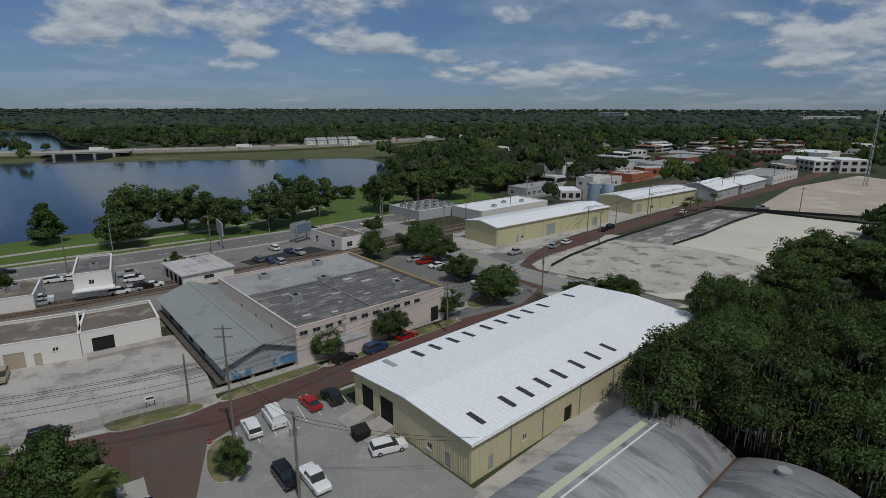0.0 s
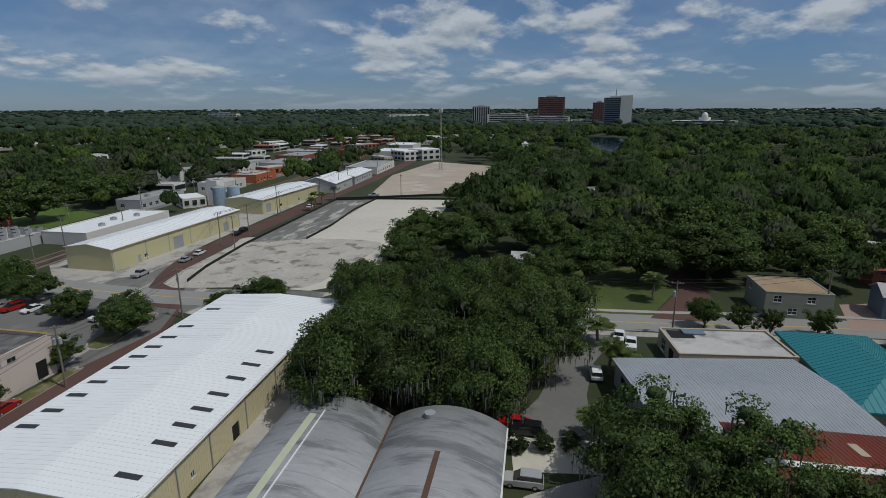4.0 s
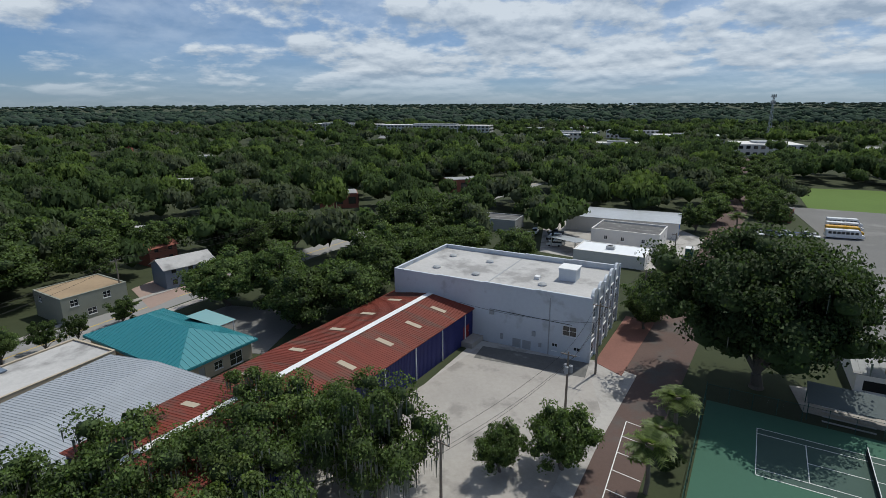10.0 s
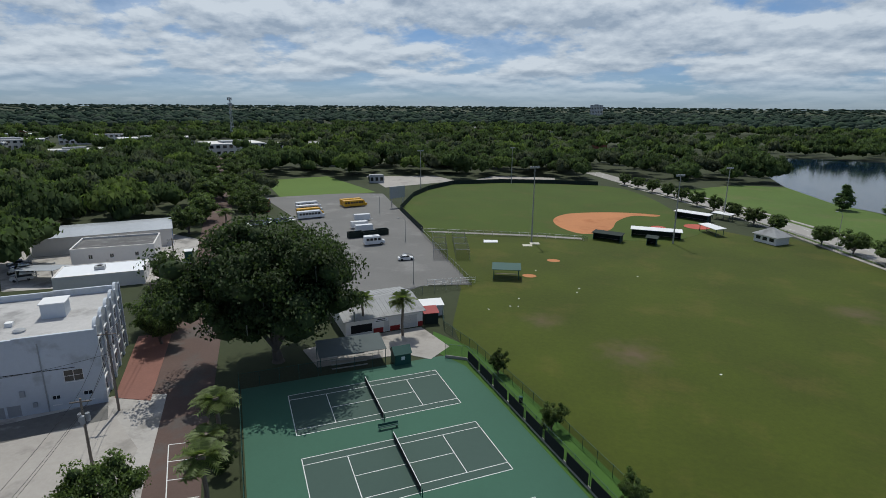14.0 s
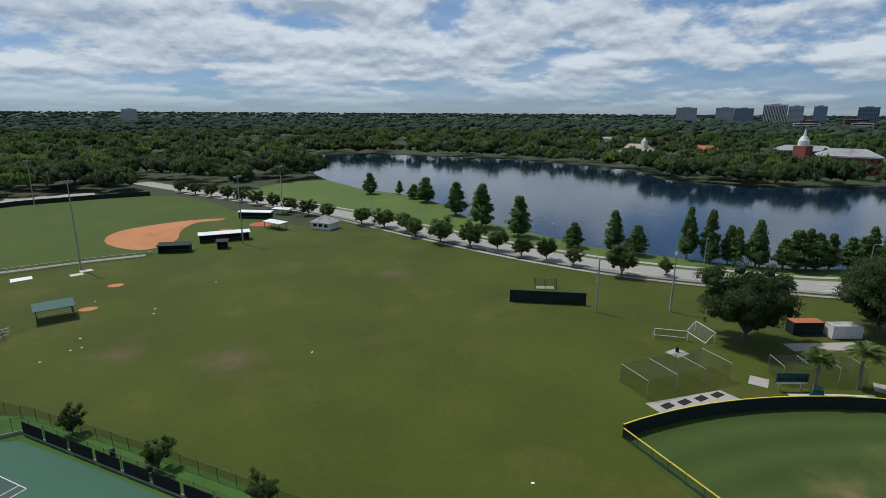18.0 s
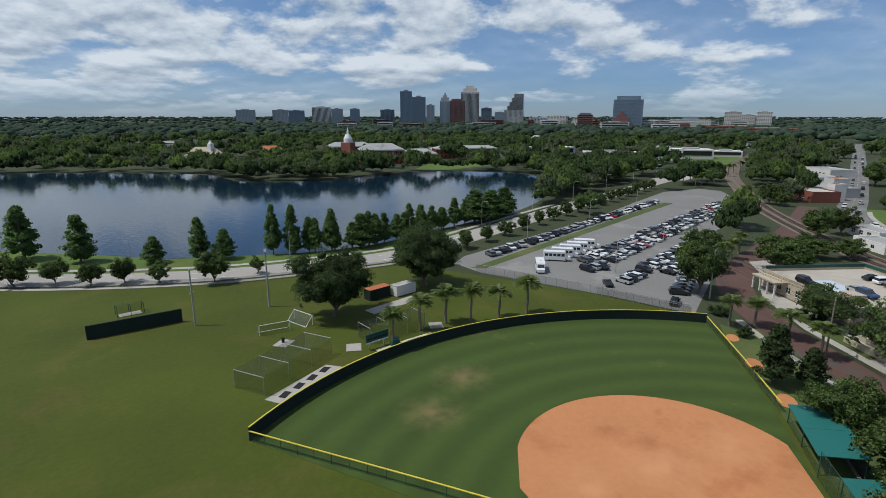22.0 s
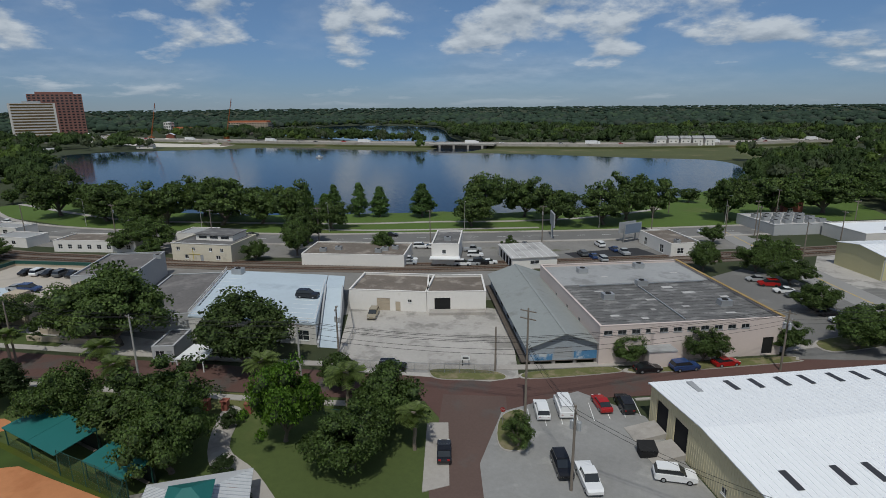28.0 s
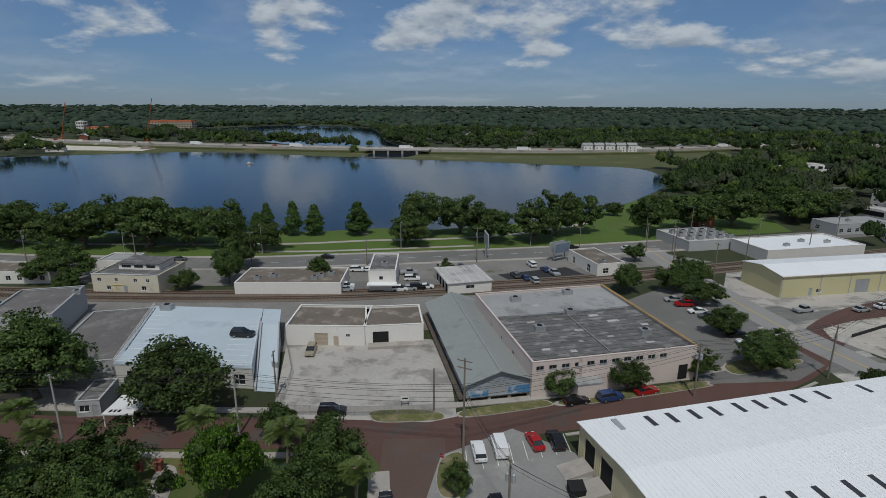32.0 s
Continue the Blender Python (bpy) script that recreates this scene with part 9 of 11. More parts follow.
# ---- far buildings ----
def tower(label, x, y, turn, L, W, h, wall, glass=GLASS, floors=0, style="bands", top=None, name="office_tower", group="skyline towers"):
    """A far building: body, window bands or piers on each storey, and a roof block."""
    z = land_height(x, y)
    KEEP_CLEAR.append(box_of(x, y, turn, L, W, 4.0))
    o = thing(name, label, "building", x, y, turn, group, z)
    floors = floors or max(2, int(h / 4.0))
    part("wall", Shape().box(0, 0, 0, L, W, h), wall, o)
    step = h / floors
    sides = (("front", L, lambda u0, u1, z0, z1: (u0, -0.25, z0, u1, 0, z1)), ("left", W, lambda u0, u1, z0, z1: (-0.25, u0, z0, 0, u1, z1)), ("right", W, lambda u0, u1, z0, z1: (L, u0, z0, L + 0.25, u1, z1)))
    for side, size, at in sides:
        if style == "bands":
            q = Shape()
            for i in range(floors):
                q.box(*at(size * 0.05, size * 0.95, step * (i + 0.35), step * (i + 0.85)))
            tagged(part("window_band", q, glass, o), kind="stuff")
        elif style == "piers":
            n = max(3, int(size / 4.5))
            for i in range(n):
                part("window_strip", Shape().box(*at(size * (i + 0.2) / n, size * (i + 0.72) / n, h * 0.05, h * 0.95)), glass, o)
        elif style == "grid":
            n = max(3, int(size / 5))
            q = Shape()
            for i in range(n):
                for k in range(floors):
                    q.box(*at(size * (i + 0.22) / n, size * (i + 0.78) / n, step * (k + 0.3), step * (k + 0.78)))
            tagged(part("window", q, glass, o), kind="stuff")
    if top:
        for a, zh, mat in top:
            part("roof_block", Shape().box(L * a, W * a, h, L * (1 - a), W * (1 - a), h + zh), mat, o)
            h += zh
    else:
        part("roof_block", Shape().box(L * 0.3, W * 0.3, h, L * 0.7, W * 0.7, h + max(1.5, h * 0.05)), GREYMETAL, o)
    return o


for x, y, t, L, h, wall, glass, style, label in (
        (-1731, -1509, 130, 72, 60, GREYWALL, BLUEGLASS, "grid", "grey-blue apartment tower on the skyline"), (-1817, -1405, 126, 60, 60, GREYWALL, BLUEGLASS, "grid", "bluish apartment block on the skyline"),
        (-1852, -1355, 126, 62, 58, DARKTOWER, BLUEGLASS, "grid", "dark blue apartment block on the skyline"), (-1906, -1282, 123, 74, 71, WHITEWALL, GLASS, "piers", "white office tower with dark vertical stripes"),
        (-1947, -1218, 121, 46, 65, GREYWALL, BLUEGLASS, "bands", "pale blue office block on the skyline"), (-1986, -1155, 120, 39, 65, BLUEGLASS, BLUEGLASS, "bands", "blue glass office block on the skyline"),
        (-2044, -1047, 116, 57, 62, DARKTOWER, GLASS, "grid", "dark grey office block on the skyline"), (-2080, -974, 114, 48, 134, DARKTOWER, BLUEGLASS, "piers", "tall dark blue glass tower"),
        (-2100, -930, 113, 55, 112, BLUEGLASS, DARKTOWER, "bands", "blue glass residential tower"), (-2122, -876, 112, 33, 80, GREYWALL, BLUEGLASS, "grid", "mid-height grey tower on the skyline")):
    tower(label, x, y, t, L, 45, h, wall, glass, 0, style)
tower("grey tower with stepped pointed crown", -2144, -825, 111, 42, 42, 98, GREYWALL, BLUEGLASS, 24, "piers", [(0.12, 12, GREYWALL), (0.28, 9, GREYWALL), (0.42, 9, STEEL)])
tower("broad brown granite tower", -2157, -786, 109, 60, 50, 98, REDSTONE, GLASS, 26, "grid", [(0.1, 7, REDSTONE)])
tower("tallest beige stone tower with stepped crown", -2173, -744, 108, 74, 60, 132, TOWERSTONE, GLASS, 34, "piers", [(0.12, 14, TOWERSTONE), (0.26, 10, TOWERSTONE)])
tower("small blue glass tower", -2199, -665, 106, 43, 40, 68, BLUEGLASS, GLASS, 16, "bands")
tower("pale grey glass office block", -2214, -612, 105, 42, 40, 52, GREYWALL, BLUEGLASS, 12, "bands")
o = tower("beige tower stepping back up one side", -2226, -577, 104, 80, 50, 60, TOWERSTONE, GLASS, 16, "grid")
for i in range(4):
    part("stepped_storey", Shape().box(12 + 9 * i, 0, 60 + 16 * i, 80, 50, 76 + 16 * i), TOWERSTONE, o)
    for k in range(4):
        part("window_band", Shape().box(15 + 9 * i, -0.25, 61.5 + 16 * i + 4 * k, 77, 0, 63.8 + 16 * i + 4 * k), GLASS, o)
tower("round-shouldered red brick civic building", -1684, -212, 96, 44, 40, 44, REDSTONE, GLASS, 8, "bands", [(0.12, 5, DARKTOWER)])
o = tower("large blue glass tower with a red granite front", -1693, -113, 93, 82, 60, 86, BLUEGLASS, DARKTOWER, 22, "bands", [(0.1, 10, BLUEGLASS)])
for i in range(5):
    part("granite_step", Shape().box(2 + 9 * i, -4, 0, 11 + 9 * i, -0.3, 34 + 9 * (2 - abs(i - 2))), REDSTONE, o)
tower("wide white government building with a window grid", -1697, 43, 87, 104, 40, 30, WHITEWALL, GLASS, 5, "grid", [(0.3, 8, DARKTOWER)])
for x, y, L, h, wall in ((-1887, 200, 45, 52, TOWERSTONE), (-1881, 245, 36, 43, TOWERSTONE), (-1876, 285, 39, 52, WHITEWALL), (-1856, -393, 90, 34, GREYWALL), (-1879, -255, 60, 30, WHITEWALL), (-1500, 120, 90, 16, BRICKWALL), (-1420, 180, 120, 14, BRICKWALL), (-1850, -330, 60, 40, TOWERSTONE), (-1600, 20, 70, 22, REDSTONE), (-1750, -60, 60, 26, WHITEWALL)):
    tower("distant pale office block" if wall is not BRICKWALL else "distant red brick block", x, y, 86, L, 35, h, wall, GLASS, 0, "grid")
# low city fabric between the towers
fab = random.Random(12)
for i in range(26):
    d, a = fab.uniform(1500, 2000), radians(fab.uniform(172, 212))
    tower("low distant city block", d * math.cos(a), d * math.sin(a), math.degrees(a) - 90 + fab.uniform(-10, 10), fab.uniform(30, 80), 25, fab.uniform(16, 30), fab.choice((PALEWALL, TOWERSTONE, GREYWALL, BRICKWALL)), GLASS, 4, "bands")
tower("cream striped hotel with a curved dark window front", -842, 309, 68, 50, 22, 51, TOWERSTONE, material("gold_glass", (0.12, 0.08, 0.03), 0.2, 0.1, 0.1, 1, 0.0), 14, "bands", name="hotel_tower")
tower("brown granite office tower with a window grid", -893, 352, 67, 64, 40, 64, REDSTONE, GLASS, 17, "grid", [(0.15, 3, REDSTONE)])
# hospital quarter
for x, y, t, L, h, wall, glass, style, label in (
        (874, 894, -45, 38, 45, GREYWALL, GLASS, "piers", "grey hospital block with dark stripes"), (897, 870, -48, 90, 28, WHITEWALL, GLASS, "bands", "long white hospital wing"),
        (973, 790, -53, 58, 64, REDSTONE, GLASS, "bands", "dark red and glass hospital tower"), (950, 800, -52, 92, 22, WHITEWALL, GLASS, "bands", "long white parking building"),
        (1040, 694, -57, 26, 52, REDSTONE, GLASS, "grid", "dark brown hospital tower"), (1020, 735, -55, 55, 15, WHITEWALL, GLASS, "bands", "low white clinic beside the hospital")):
    tower(label, x, y, t, L, 30, h, wall, glass, 0, style, group="hospital buildings", name="hospital_building")
o = tower("tall white hospital tower with dark glass front and spire", 1052, 675, -59, 58, 30, 62, DARKTOWER, GLASS, 14, "bands", [(0.2, 3, WHITEWALL)], name="hospital_building", group="hospital buildings")
part("white_wing", Shape().box(34, -2, 0, 58, 28, 66), WHITEWALL, o)
part("spire", Shape().rod((24, 10, 65), (24, 10, 84), 1.6, 0.2, 8), STEEL, o)
o = tower("long white domed school building", 1120, 555, -67, 122, 30, 15, WHITEWALL, GLASS, 3, "bands", name="domed_building", group="")
for u, r_, z_ in ((61, 11, 22), (61, 6, 27)):
    part("drum", Shape().rod((u, 15, 15), (u, 15, z_), r_, None, 20), WHITEWALL, o)

part("dome", Shape().rod((61, 15, 27), (61, 15, 30.5), 5.5, 3.4, 20).rod((61, 15, 30.5), (61, 15, 32), 3.4, 0.3, 20), WHITEPAINT, o)
for x, y, t, L, W, h in ((711, -176, -128, 146, 25, 15), (924, -89, -128, 150, 25, 11), (326, -368, -127, 47, 40, 10), (254, -348, -126, 25, 12, 6.5), (199, -335, -126, 14, 10, 5), (560, -330, -128, 60, 20, 9), (480, -420, -128, 70, 25, 8), (420, -300, -128, 40, 18, 7)):
    tower("long white apartment block among trees" if h > 10.5 else "white flat building among trees", x, y, t, L, W, h, PALEWALL, GLASS, max(1, int(h / 3.6)), "grid" if h > 6 else "bands", name="white_block", group="blocks among the trees")
tower("pale far high-rise on the wooded horizon", 120, -1900, 180, 40, 20, 44, PALEWALL, GLASS, 10, "grid", name="far_high_rise", group="")
tower("white far tower block on the skyline", 640, 1900, -60, 110, 20, 26, PALEWALL, GLASS, 5, "grid", name="far_high_rise", group="")
o = thing("cell_tower", "tall lattice cell tower above the trees", "mast", 420, -515)
for k in range(3):
    a = k * 2 * math.pi / 3
    part("leg", Shape().rod((2.4 * math.cos(a), 2.4 * math.sin(a), 0), (0.7 * math.cos(a), 0.7 * math.sin(a), 49), 0.3, 0.2, 6), STEEL, o)
for i in range(12):
    z, r = 4 * i, 2.4 - 1.7 * 4 * i / 49
    part("brace", Shape().rod((r, 0, z), (-r * 0.5, r * 0.87, z + 3.6), 0.14, None, 4).rod((-r * 0.5, r * 0.87, z), (-r * 0.5, -r * 0.87, z + 3.6), 0.14, None, 4).rod((-r * 0.5, -r * 0.87, z), (r, 0, z + 3.6), 0.14, None, 4), STEEL, o)
for z in (40, 46):
    for k in range(6):
        a = k * math.pi / 3
        part("antenna", Shape().box(2.0 * math.cos(a) - 0.3, 2.0 * math.sin(a) - 0.3, z, 2.0 * math.cos(a) + 0.3, 2.0 * math.sin(a) + 0.3, z + 3), GREYMETAL, o)

# campus on the far shore of the south lake
def campus(x, y, turn, L, W, h, label, roof=GREYROOF, wall=BRICKWALL, ridge=4.0, name="campus_hall"):
    o = building(name, label, x, y, turn, L, W, "building", "campus buildings")
    KEEP_CLEAR.append(box_of(x, y, turn, L, W, 6))
    part("wall", Shape().box(0, 0, 0, L, W, h), wall, o)
    n = int(L / 4.2)
    for k in range(max(1, int(h / 4))):
        for i in range(n):
            u = L * (i + 0.3) / n
            part("window", Shape().box(u, -0.12, 1.2 + 4 * k, u + 1.6, -0.01, 3.2 + 4 * k), GLASS, o)
    part("roof", Shape().faces([(-1, -1, h), (L + 1, -1, h), (L + 1, W + 1, h), (-1, W + 1, h), (W * 0.4, W / 2, h + ridge), (L - W * 0.4, W / 2, h + ridge)], [(0, 1, 5, 4), (1, 2, 5), (2, 3, 4, 5), (3, 0, 4), (3, 2, 1, 0)]), roof, o)
    part("cornice", Shape().box(-0.6, -0.6, h - 0.9, L + 0.6, -0.14, h - 0.1), WHITEPAINT, o)
    return o


campus(-421, -236, 124, 38, 22, 13.0, "red brick campus hall with a grey hipped roof", ridge=5)
campus(-442, -204, 124, 30, 20, 9.0, "red brick lakeside pavilion with a grey roof")
campus(-508, -200, 124, 64, 16, 10.0, "long red brick campus wing", ridge=2.5)
campus(-470, -300, 124, 44, 18, 12.0, "red brick hall below a white cupola")
o = thing("cupola_tower", "white domed cupola above the campus hall", "cupola", -462, -272)
part("base", Shape().box(-5, -5, 0, 5, 5, 17), BRICKWALL, o)
part("drum", Shape().rod((0, 0, 17), (0, 0, 21), 4.2, None, 14), WHITEPAINT, o)
part("dome", Shape().rod((0, 0, 21), (0, 0, 24.5), 3.9, 2.2, 14), WHITEPAINT, o)
part("lantern", Shape().rod((0, 0, 24.5), (0, 0, 28), 1.3, 1.0, 10), WHITEPAINT, o)
part("finial", Shape().rod((0, 0, 28), (0, 0, 31), 0.7, 0.1, 8), WHITEPAINT, o)
campus(-379, -392, 124, 30, 18, 7.0, "chapel with a broad tan gabled roof and white steeple", TANWALL, WHITEWALL, 7)
o = thing("steeple", "small white chapel steeple", "steeple", -396, -378)
part("shaft", Shape().box(-2, -2, 0, 2, 2, 17), WHITEPAINT, o)
part("cap", Shape().rod((0, 0, 17), (0, 0, 20), 2.0, 0.2, 8), WHITEPAINT, o)
campus(-452, -371, 124, 24, 14, 8.0, "red brick house on the far shore", ROOFTILE)
for x, y, t, L, W, h in ((-581, -114, 124, 46, 20, 9), (-545, -60, 100, 62, 20, 8), (-568, -2, 96, 32, 22, 11), (-600, 20, 96, 40, 26, 9), (-640, 60, 90, 30, 20, 6)):
    tower("white warehouse near the far shore", x, y, t, L, W, h, PALEWALL, GLASS, 1, "bands", name="white_warehouse_far", group="far white warehouses")
patch("lawn_far_shore", [(-405, -150), (-400, -175), (-470, -190), (-520, -150), (-480, -120)], 0.03, PARKGRASS, "bright lawn on the far shore", "lawn")
patch("lawn_hill_west", [(-520, 60), (-640, 90), (-760, 60), (-700, 0), (-560, 20)], 0.04, PARKGRASS, "open green slope near the tracks", "lawn")
patch("road_west_bend", [(-395, 2), (-395, 24), (-470, 52), (-560, 40), (-560, 28), (-470, 36)], 0.06, CONCRETE, "pale road bending away beyond the car park", "road")
# shops by the avenue to the west
for x, y, t, L, W, h, wall, roof, label in ((-368, 78, 20, 34, 18, 5.0, GREYWALL, GREYROOF, "grey flat-roofed shop near the crossing"), (-330, 72, 20, 18, 14, 5.5, BRICKWALL, LIGHTROOF, "red brick shop by the tracks"), (-345, 90, 20, 8, 8, 10.0, PALEWALL, ROOFTILE, "pale tower house with terracotta roof"), (-330, 88, 20, 6, 6, 8.5, PALEWALL, ROOFTILE, "pale corner house with terracotta roof"), (-420, 92, 20, 26, 16, 5, PALEWALL, GREYROOF, "pale shop along the avenue"), (-480, 110, 20, 30, 18, 5, PALEWALL, GREYROOF, "white shop along the avenue"), (-235, 72, 18, 16, 8, 3.4, WHITEWALL, GREYROOF, "small white shop near the crossing")):
    simple_building("avenue_shop", label, x, y, t, L, W, h, wall, roof, {0: [(2 + 4 * i, 4 + 4 * i, 1, 2.6, "window") for i in range(int(L / 4) - 1)]}, 0.4, group="avenue shops")
# town beyond the yellow warehouses
town = random.Random(21)
for x, y, t, L, W, h, wall, roof, label in ((135, 360, 40, 27, 20, 5.5, PALEWALL, LIGHTROOF, "pale block with a patched roof"), (128, 312, 40, 26, 16, 5.0, ROOFTILE, LIGHTROOF, "orange-red painted shop with a flat roof"), (92, 332, 40, 18, 14, 7.5, WHITEWALL, GREYROOF, "white two-storey house in the town"), (168, 352, 40, 40, 22, 6, GREYWALL, GREYROOF, "long grey shop with a flat roof"), (205, 402, 40, 44, 24, 6, BRICKWALL, GREYROOF, "dark red brick shop with a flat roof"), (255, 400, 40, 24, 18, 8, BRICKWALL, TARROOF, "red brick two-storey shop"), (53, 440, 26, 18, 14, 9.5, WHITEWALL, GREYROOF, "plain white box building"), (66, 413, 26, 11, 10, 6.8, WHITEWALL, GREYROOF, "white house with a blue roof cover"), (280, 372, 40, 40, 25, 7, PALEWALL, WHITEROOF, "white shop beyond the sand lot"), (330, 420, 40, 40, 25, 8, PALEWALL, WHITEROOF, "white store beyond the sand lot"), (435, 594, -34, 36, 20, 9, ROOFTILE, ROOFTILE, "bright orange roofed store"), (400, 520, -34, 50, 25, 7, PALEWALL, LIGHTROOF, "white store with a flat roof"), (480, 520, -34, 60, 30, 8, PALEWALL, GREYROOF, "pale store with a flat roof"), (4, 250, 26, 7, 7, 5, BRICKWALL, ROOFTILE, "park house with an orange roof"), (55, 262, 38, 30, 12, 4.5, GREYWALL, GREYROOF, "low grey shop by the avenue"), (100, 290, 38, 24, 14, 5, PALEWALL, LIGHTROOF, "pale shop by the avenue")):
    simple_building("town_shop", label, x, y, t, L, W, h, wall, roof, {0: [(1.5 + 4 * i, 3.5 + 4 * i, 1, 2.6, "window") for i in range(max(1, int(L / 4) - 1))], 3: [(2, 4, 1, 2.6, "window")]}, 0.4, group="town shops", units=[(L * 0.4, W * 0.5)] if L > 20 else ())


def house(x, y, turn, L, W, h, wall, roof, label, group="houses among the trees", z=0.0):
    o = building("house", label, x, y, turn, L, W, "house", group)
    o.location.z = z
    q = Shape().box(0, 0, 0, L, W, h)
    near = math.hypot(x, y) < 260
    if not near:
        q.faces([(0, 0, h), (0, W, h), (0, W / 2, h + W * 0.21), (L, 0, h), (L, W, h), (L, W / 2, h + W * 0.21)], [(0, 1, 2), (5, 4, 3)])
    part("wall", q, wall, o)
    near = math.hypot(x, y) < 260
    n = max(2, int(L / (3.5 if near else 9)))
    for i in range(n):
        u = L * (i + 0.35) / n
        for k in range(1 if h < 4.5 else 2):
            for sy in (-0.06, W + 0.01) if near else (-0.06,):
                part("window", Shape().box(u, sy, 1.0 + 2.8 * k, u + 1.1, sy + 0.05, 2.2 + 2.8 * k), GLASS, o)
    gable_roof(o, L, W, h, h + W * 0.22, roof, 0.5)
    if near:
        gable_end(o, L, W, h, h + W * 0.22 - 0.05, wall)
    return o


# houses seen across the asphalt street
o = simple_building("tan_two_storey_house", "two-storey pale house with a rusty flat roof", 138.5, 33.5, 128.0, 13.0, 11.5, 5.6, material("olive_grey_siding", (0.25, 0.26, 0.215), 0.8, 0.1, 0.3, 2.0, 0.1), material("rusty_tan_roof", (0.33, 0.24, 0.15), 0.9, 0.2, 0.2, 1.5, 0.1), {3: [(1.6, 3.2, 3.5, 4.9, "window"), (3.8, 4.8, 0.1, 2.2, "door"), (6.0, 7.2, 1.0, 2.2, "window"), (7.6, 9.2, 3.5, 4.9, "window")], 2: [(1.6, 3.2, 3.5, 4.9, "window"), (4.6, 6.4, 0.9, 2.3, "window"), (8, 9.6, 3.5, 4.9, "window")], 1: [(2, 3.3, 3.6, 4.9, "window")]}, 0.05, category="house")
house(151, 13.0, 118, 12, 8.0, 5.0, DARKTOWER, LIGHTROOF, "dark grey house with a pale metal roof")
house(171, 24, 128, 8, 7, 5.0, BRICKWALL, BRICKWALL, "small house with a brown roof")
house(93, 90, 128, 9, 8, 3.0, TANWALL, BROWNROOF, "small house with a tan roof under the oaks")
house(114, 92, 128, 6, 5, 4.0, WHITEWALL, LIGHTROOF, "white shed house between the oaks")

simple_building("low_pale_shop", "low pale flat shop among trees", 176, -30, -52, 14, 9, 3.4, PALEWALL, GREYROOF, None, 0.2)
simple_building("low_grey_shed", "low grey shed behind the halls", 168, -92, 45, 18, 10, 4.0, GREYWALL, TARROOF, {3: [(2, 3, 1, 2, "window")]}, 0.2)
spots = random.Random(33)
count = 0
while count < 130:
    r, a = math.sqrt(spots.uniform(210 ** 2, 1100 ** 2)), spots.uniform(0, 2 * math.pi)
    x, y = r * math.cos(a), r * math.sin(a)
    if any(inside(x, y, q) for q in KEEP_CLEAR if len(q) > 3) or any((x - p[0]) ** 2 + (y - p[1]) ** 2 < 24 ** 2 for line, w in ROAD_LINES for p in line):
        continue
    if any(inside(x + dx, y + dy, q) for q in KEEP_CLEAR for dx in (-14, 14) for dy in (-14, 14)):
        continue
    house(x, y, spots.uniform(0, 180), spots.uniform(11, 18), spots.uniform(8, 11), spots.choice((3.0, 3.2, 5.4)), spots.choice((PALEWALL, PALEWALL, WHITEWALL, TANWALL, BRICKWALL)), spots.choice((LIGHTROOF, GREYROOF, GREYROOF, BROWNROOF, TARROOF, WHITEROOF)), "low suburban house with a gabled roof among trees")
    count += 1

# shops, stores and houses of the town
PAINTS = {"w": (WHITEWALL, LIGHTROOF), "g": (GREYWALL, GREYROOF), "p": (PALEWALL, WHITEROOF), "r": (ROOFTILE, LIGHTROOF), "t": (TANWALL, LIGHTROOF), "b": (BRICKWALL, GREYROOF), "o": (TANWALL, ROOFTILE), "d": (DARKTOWER, LIGHTROOF)}
WORDS = {"w": "white flat-roofed town building", "g": "grey shop with a coated flat roof", "p": "pale store with a white roof", "r": "orange-red painted shop with a pale roof", "t": "tan low building with a pale roof", "b": "red brick store with a grey roof", "o": "low building with an orange tiled roof", "d": "dark grey building with a pale roof"}
for x, y, t, L, W, h, k in ((65, 450, -2, 15, 14, 11.0, "w"), (80, 450, -2, 11, 12, 7.3, "w"), (93, 359, -2, 9, 10, 6.0, "w"), (107, 375, -2, 21, 12, 4.6, "g"), (134, 389, -2, 18, 14, 4.4, "g"), (157, 402, -2, 24, 14, 3.7, "g"), (127, 325, -2, 13, 10, 4.9, "r"), (149, 344, -2, 20, 12, 4.9, "r"), (204, 502, -2, 16, 10, 4.1, "w"),
                            (266, 602, -2, 46, 14, 5.0, "p"), (202, 422, -2, 28, 12, 3.5, "t"), (289, 456, -2, 34, 14, 7.6, "b"), (498, 690, -1, 52, 14, 6.5, "g"), (439, 598, -2, 30, 12, 6.4, "o")):
    tower(WORDS[k], x, y, t + 16, L, W, h, PAINTS[k][0], GLASS, max(1, int(h / 3.6)), "grid", [(0.02, 0.3, PAINTS[k][1])], name="town_building", group="town buildings")
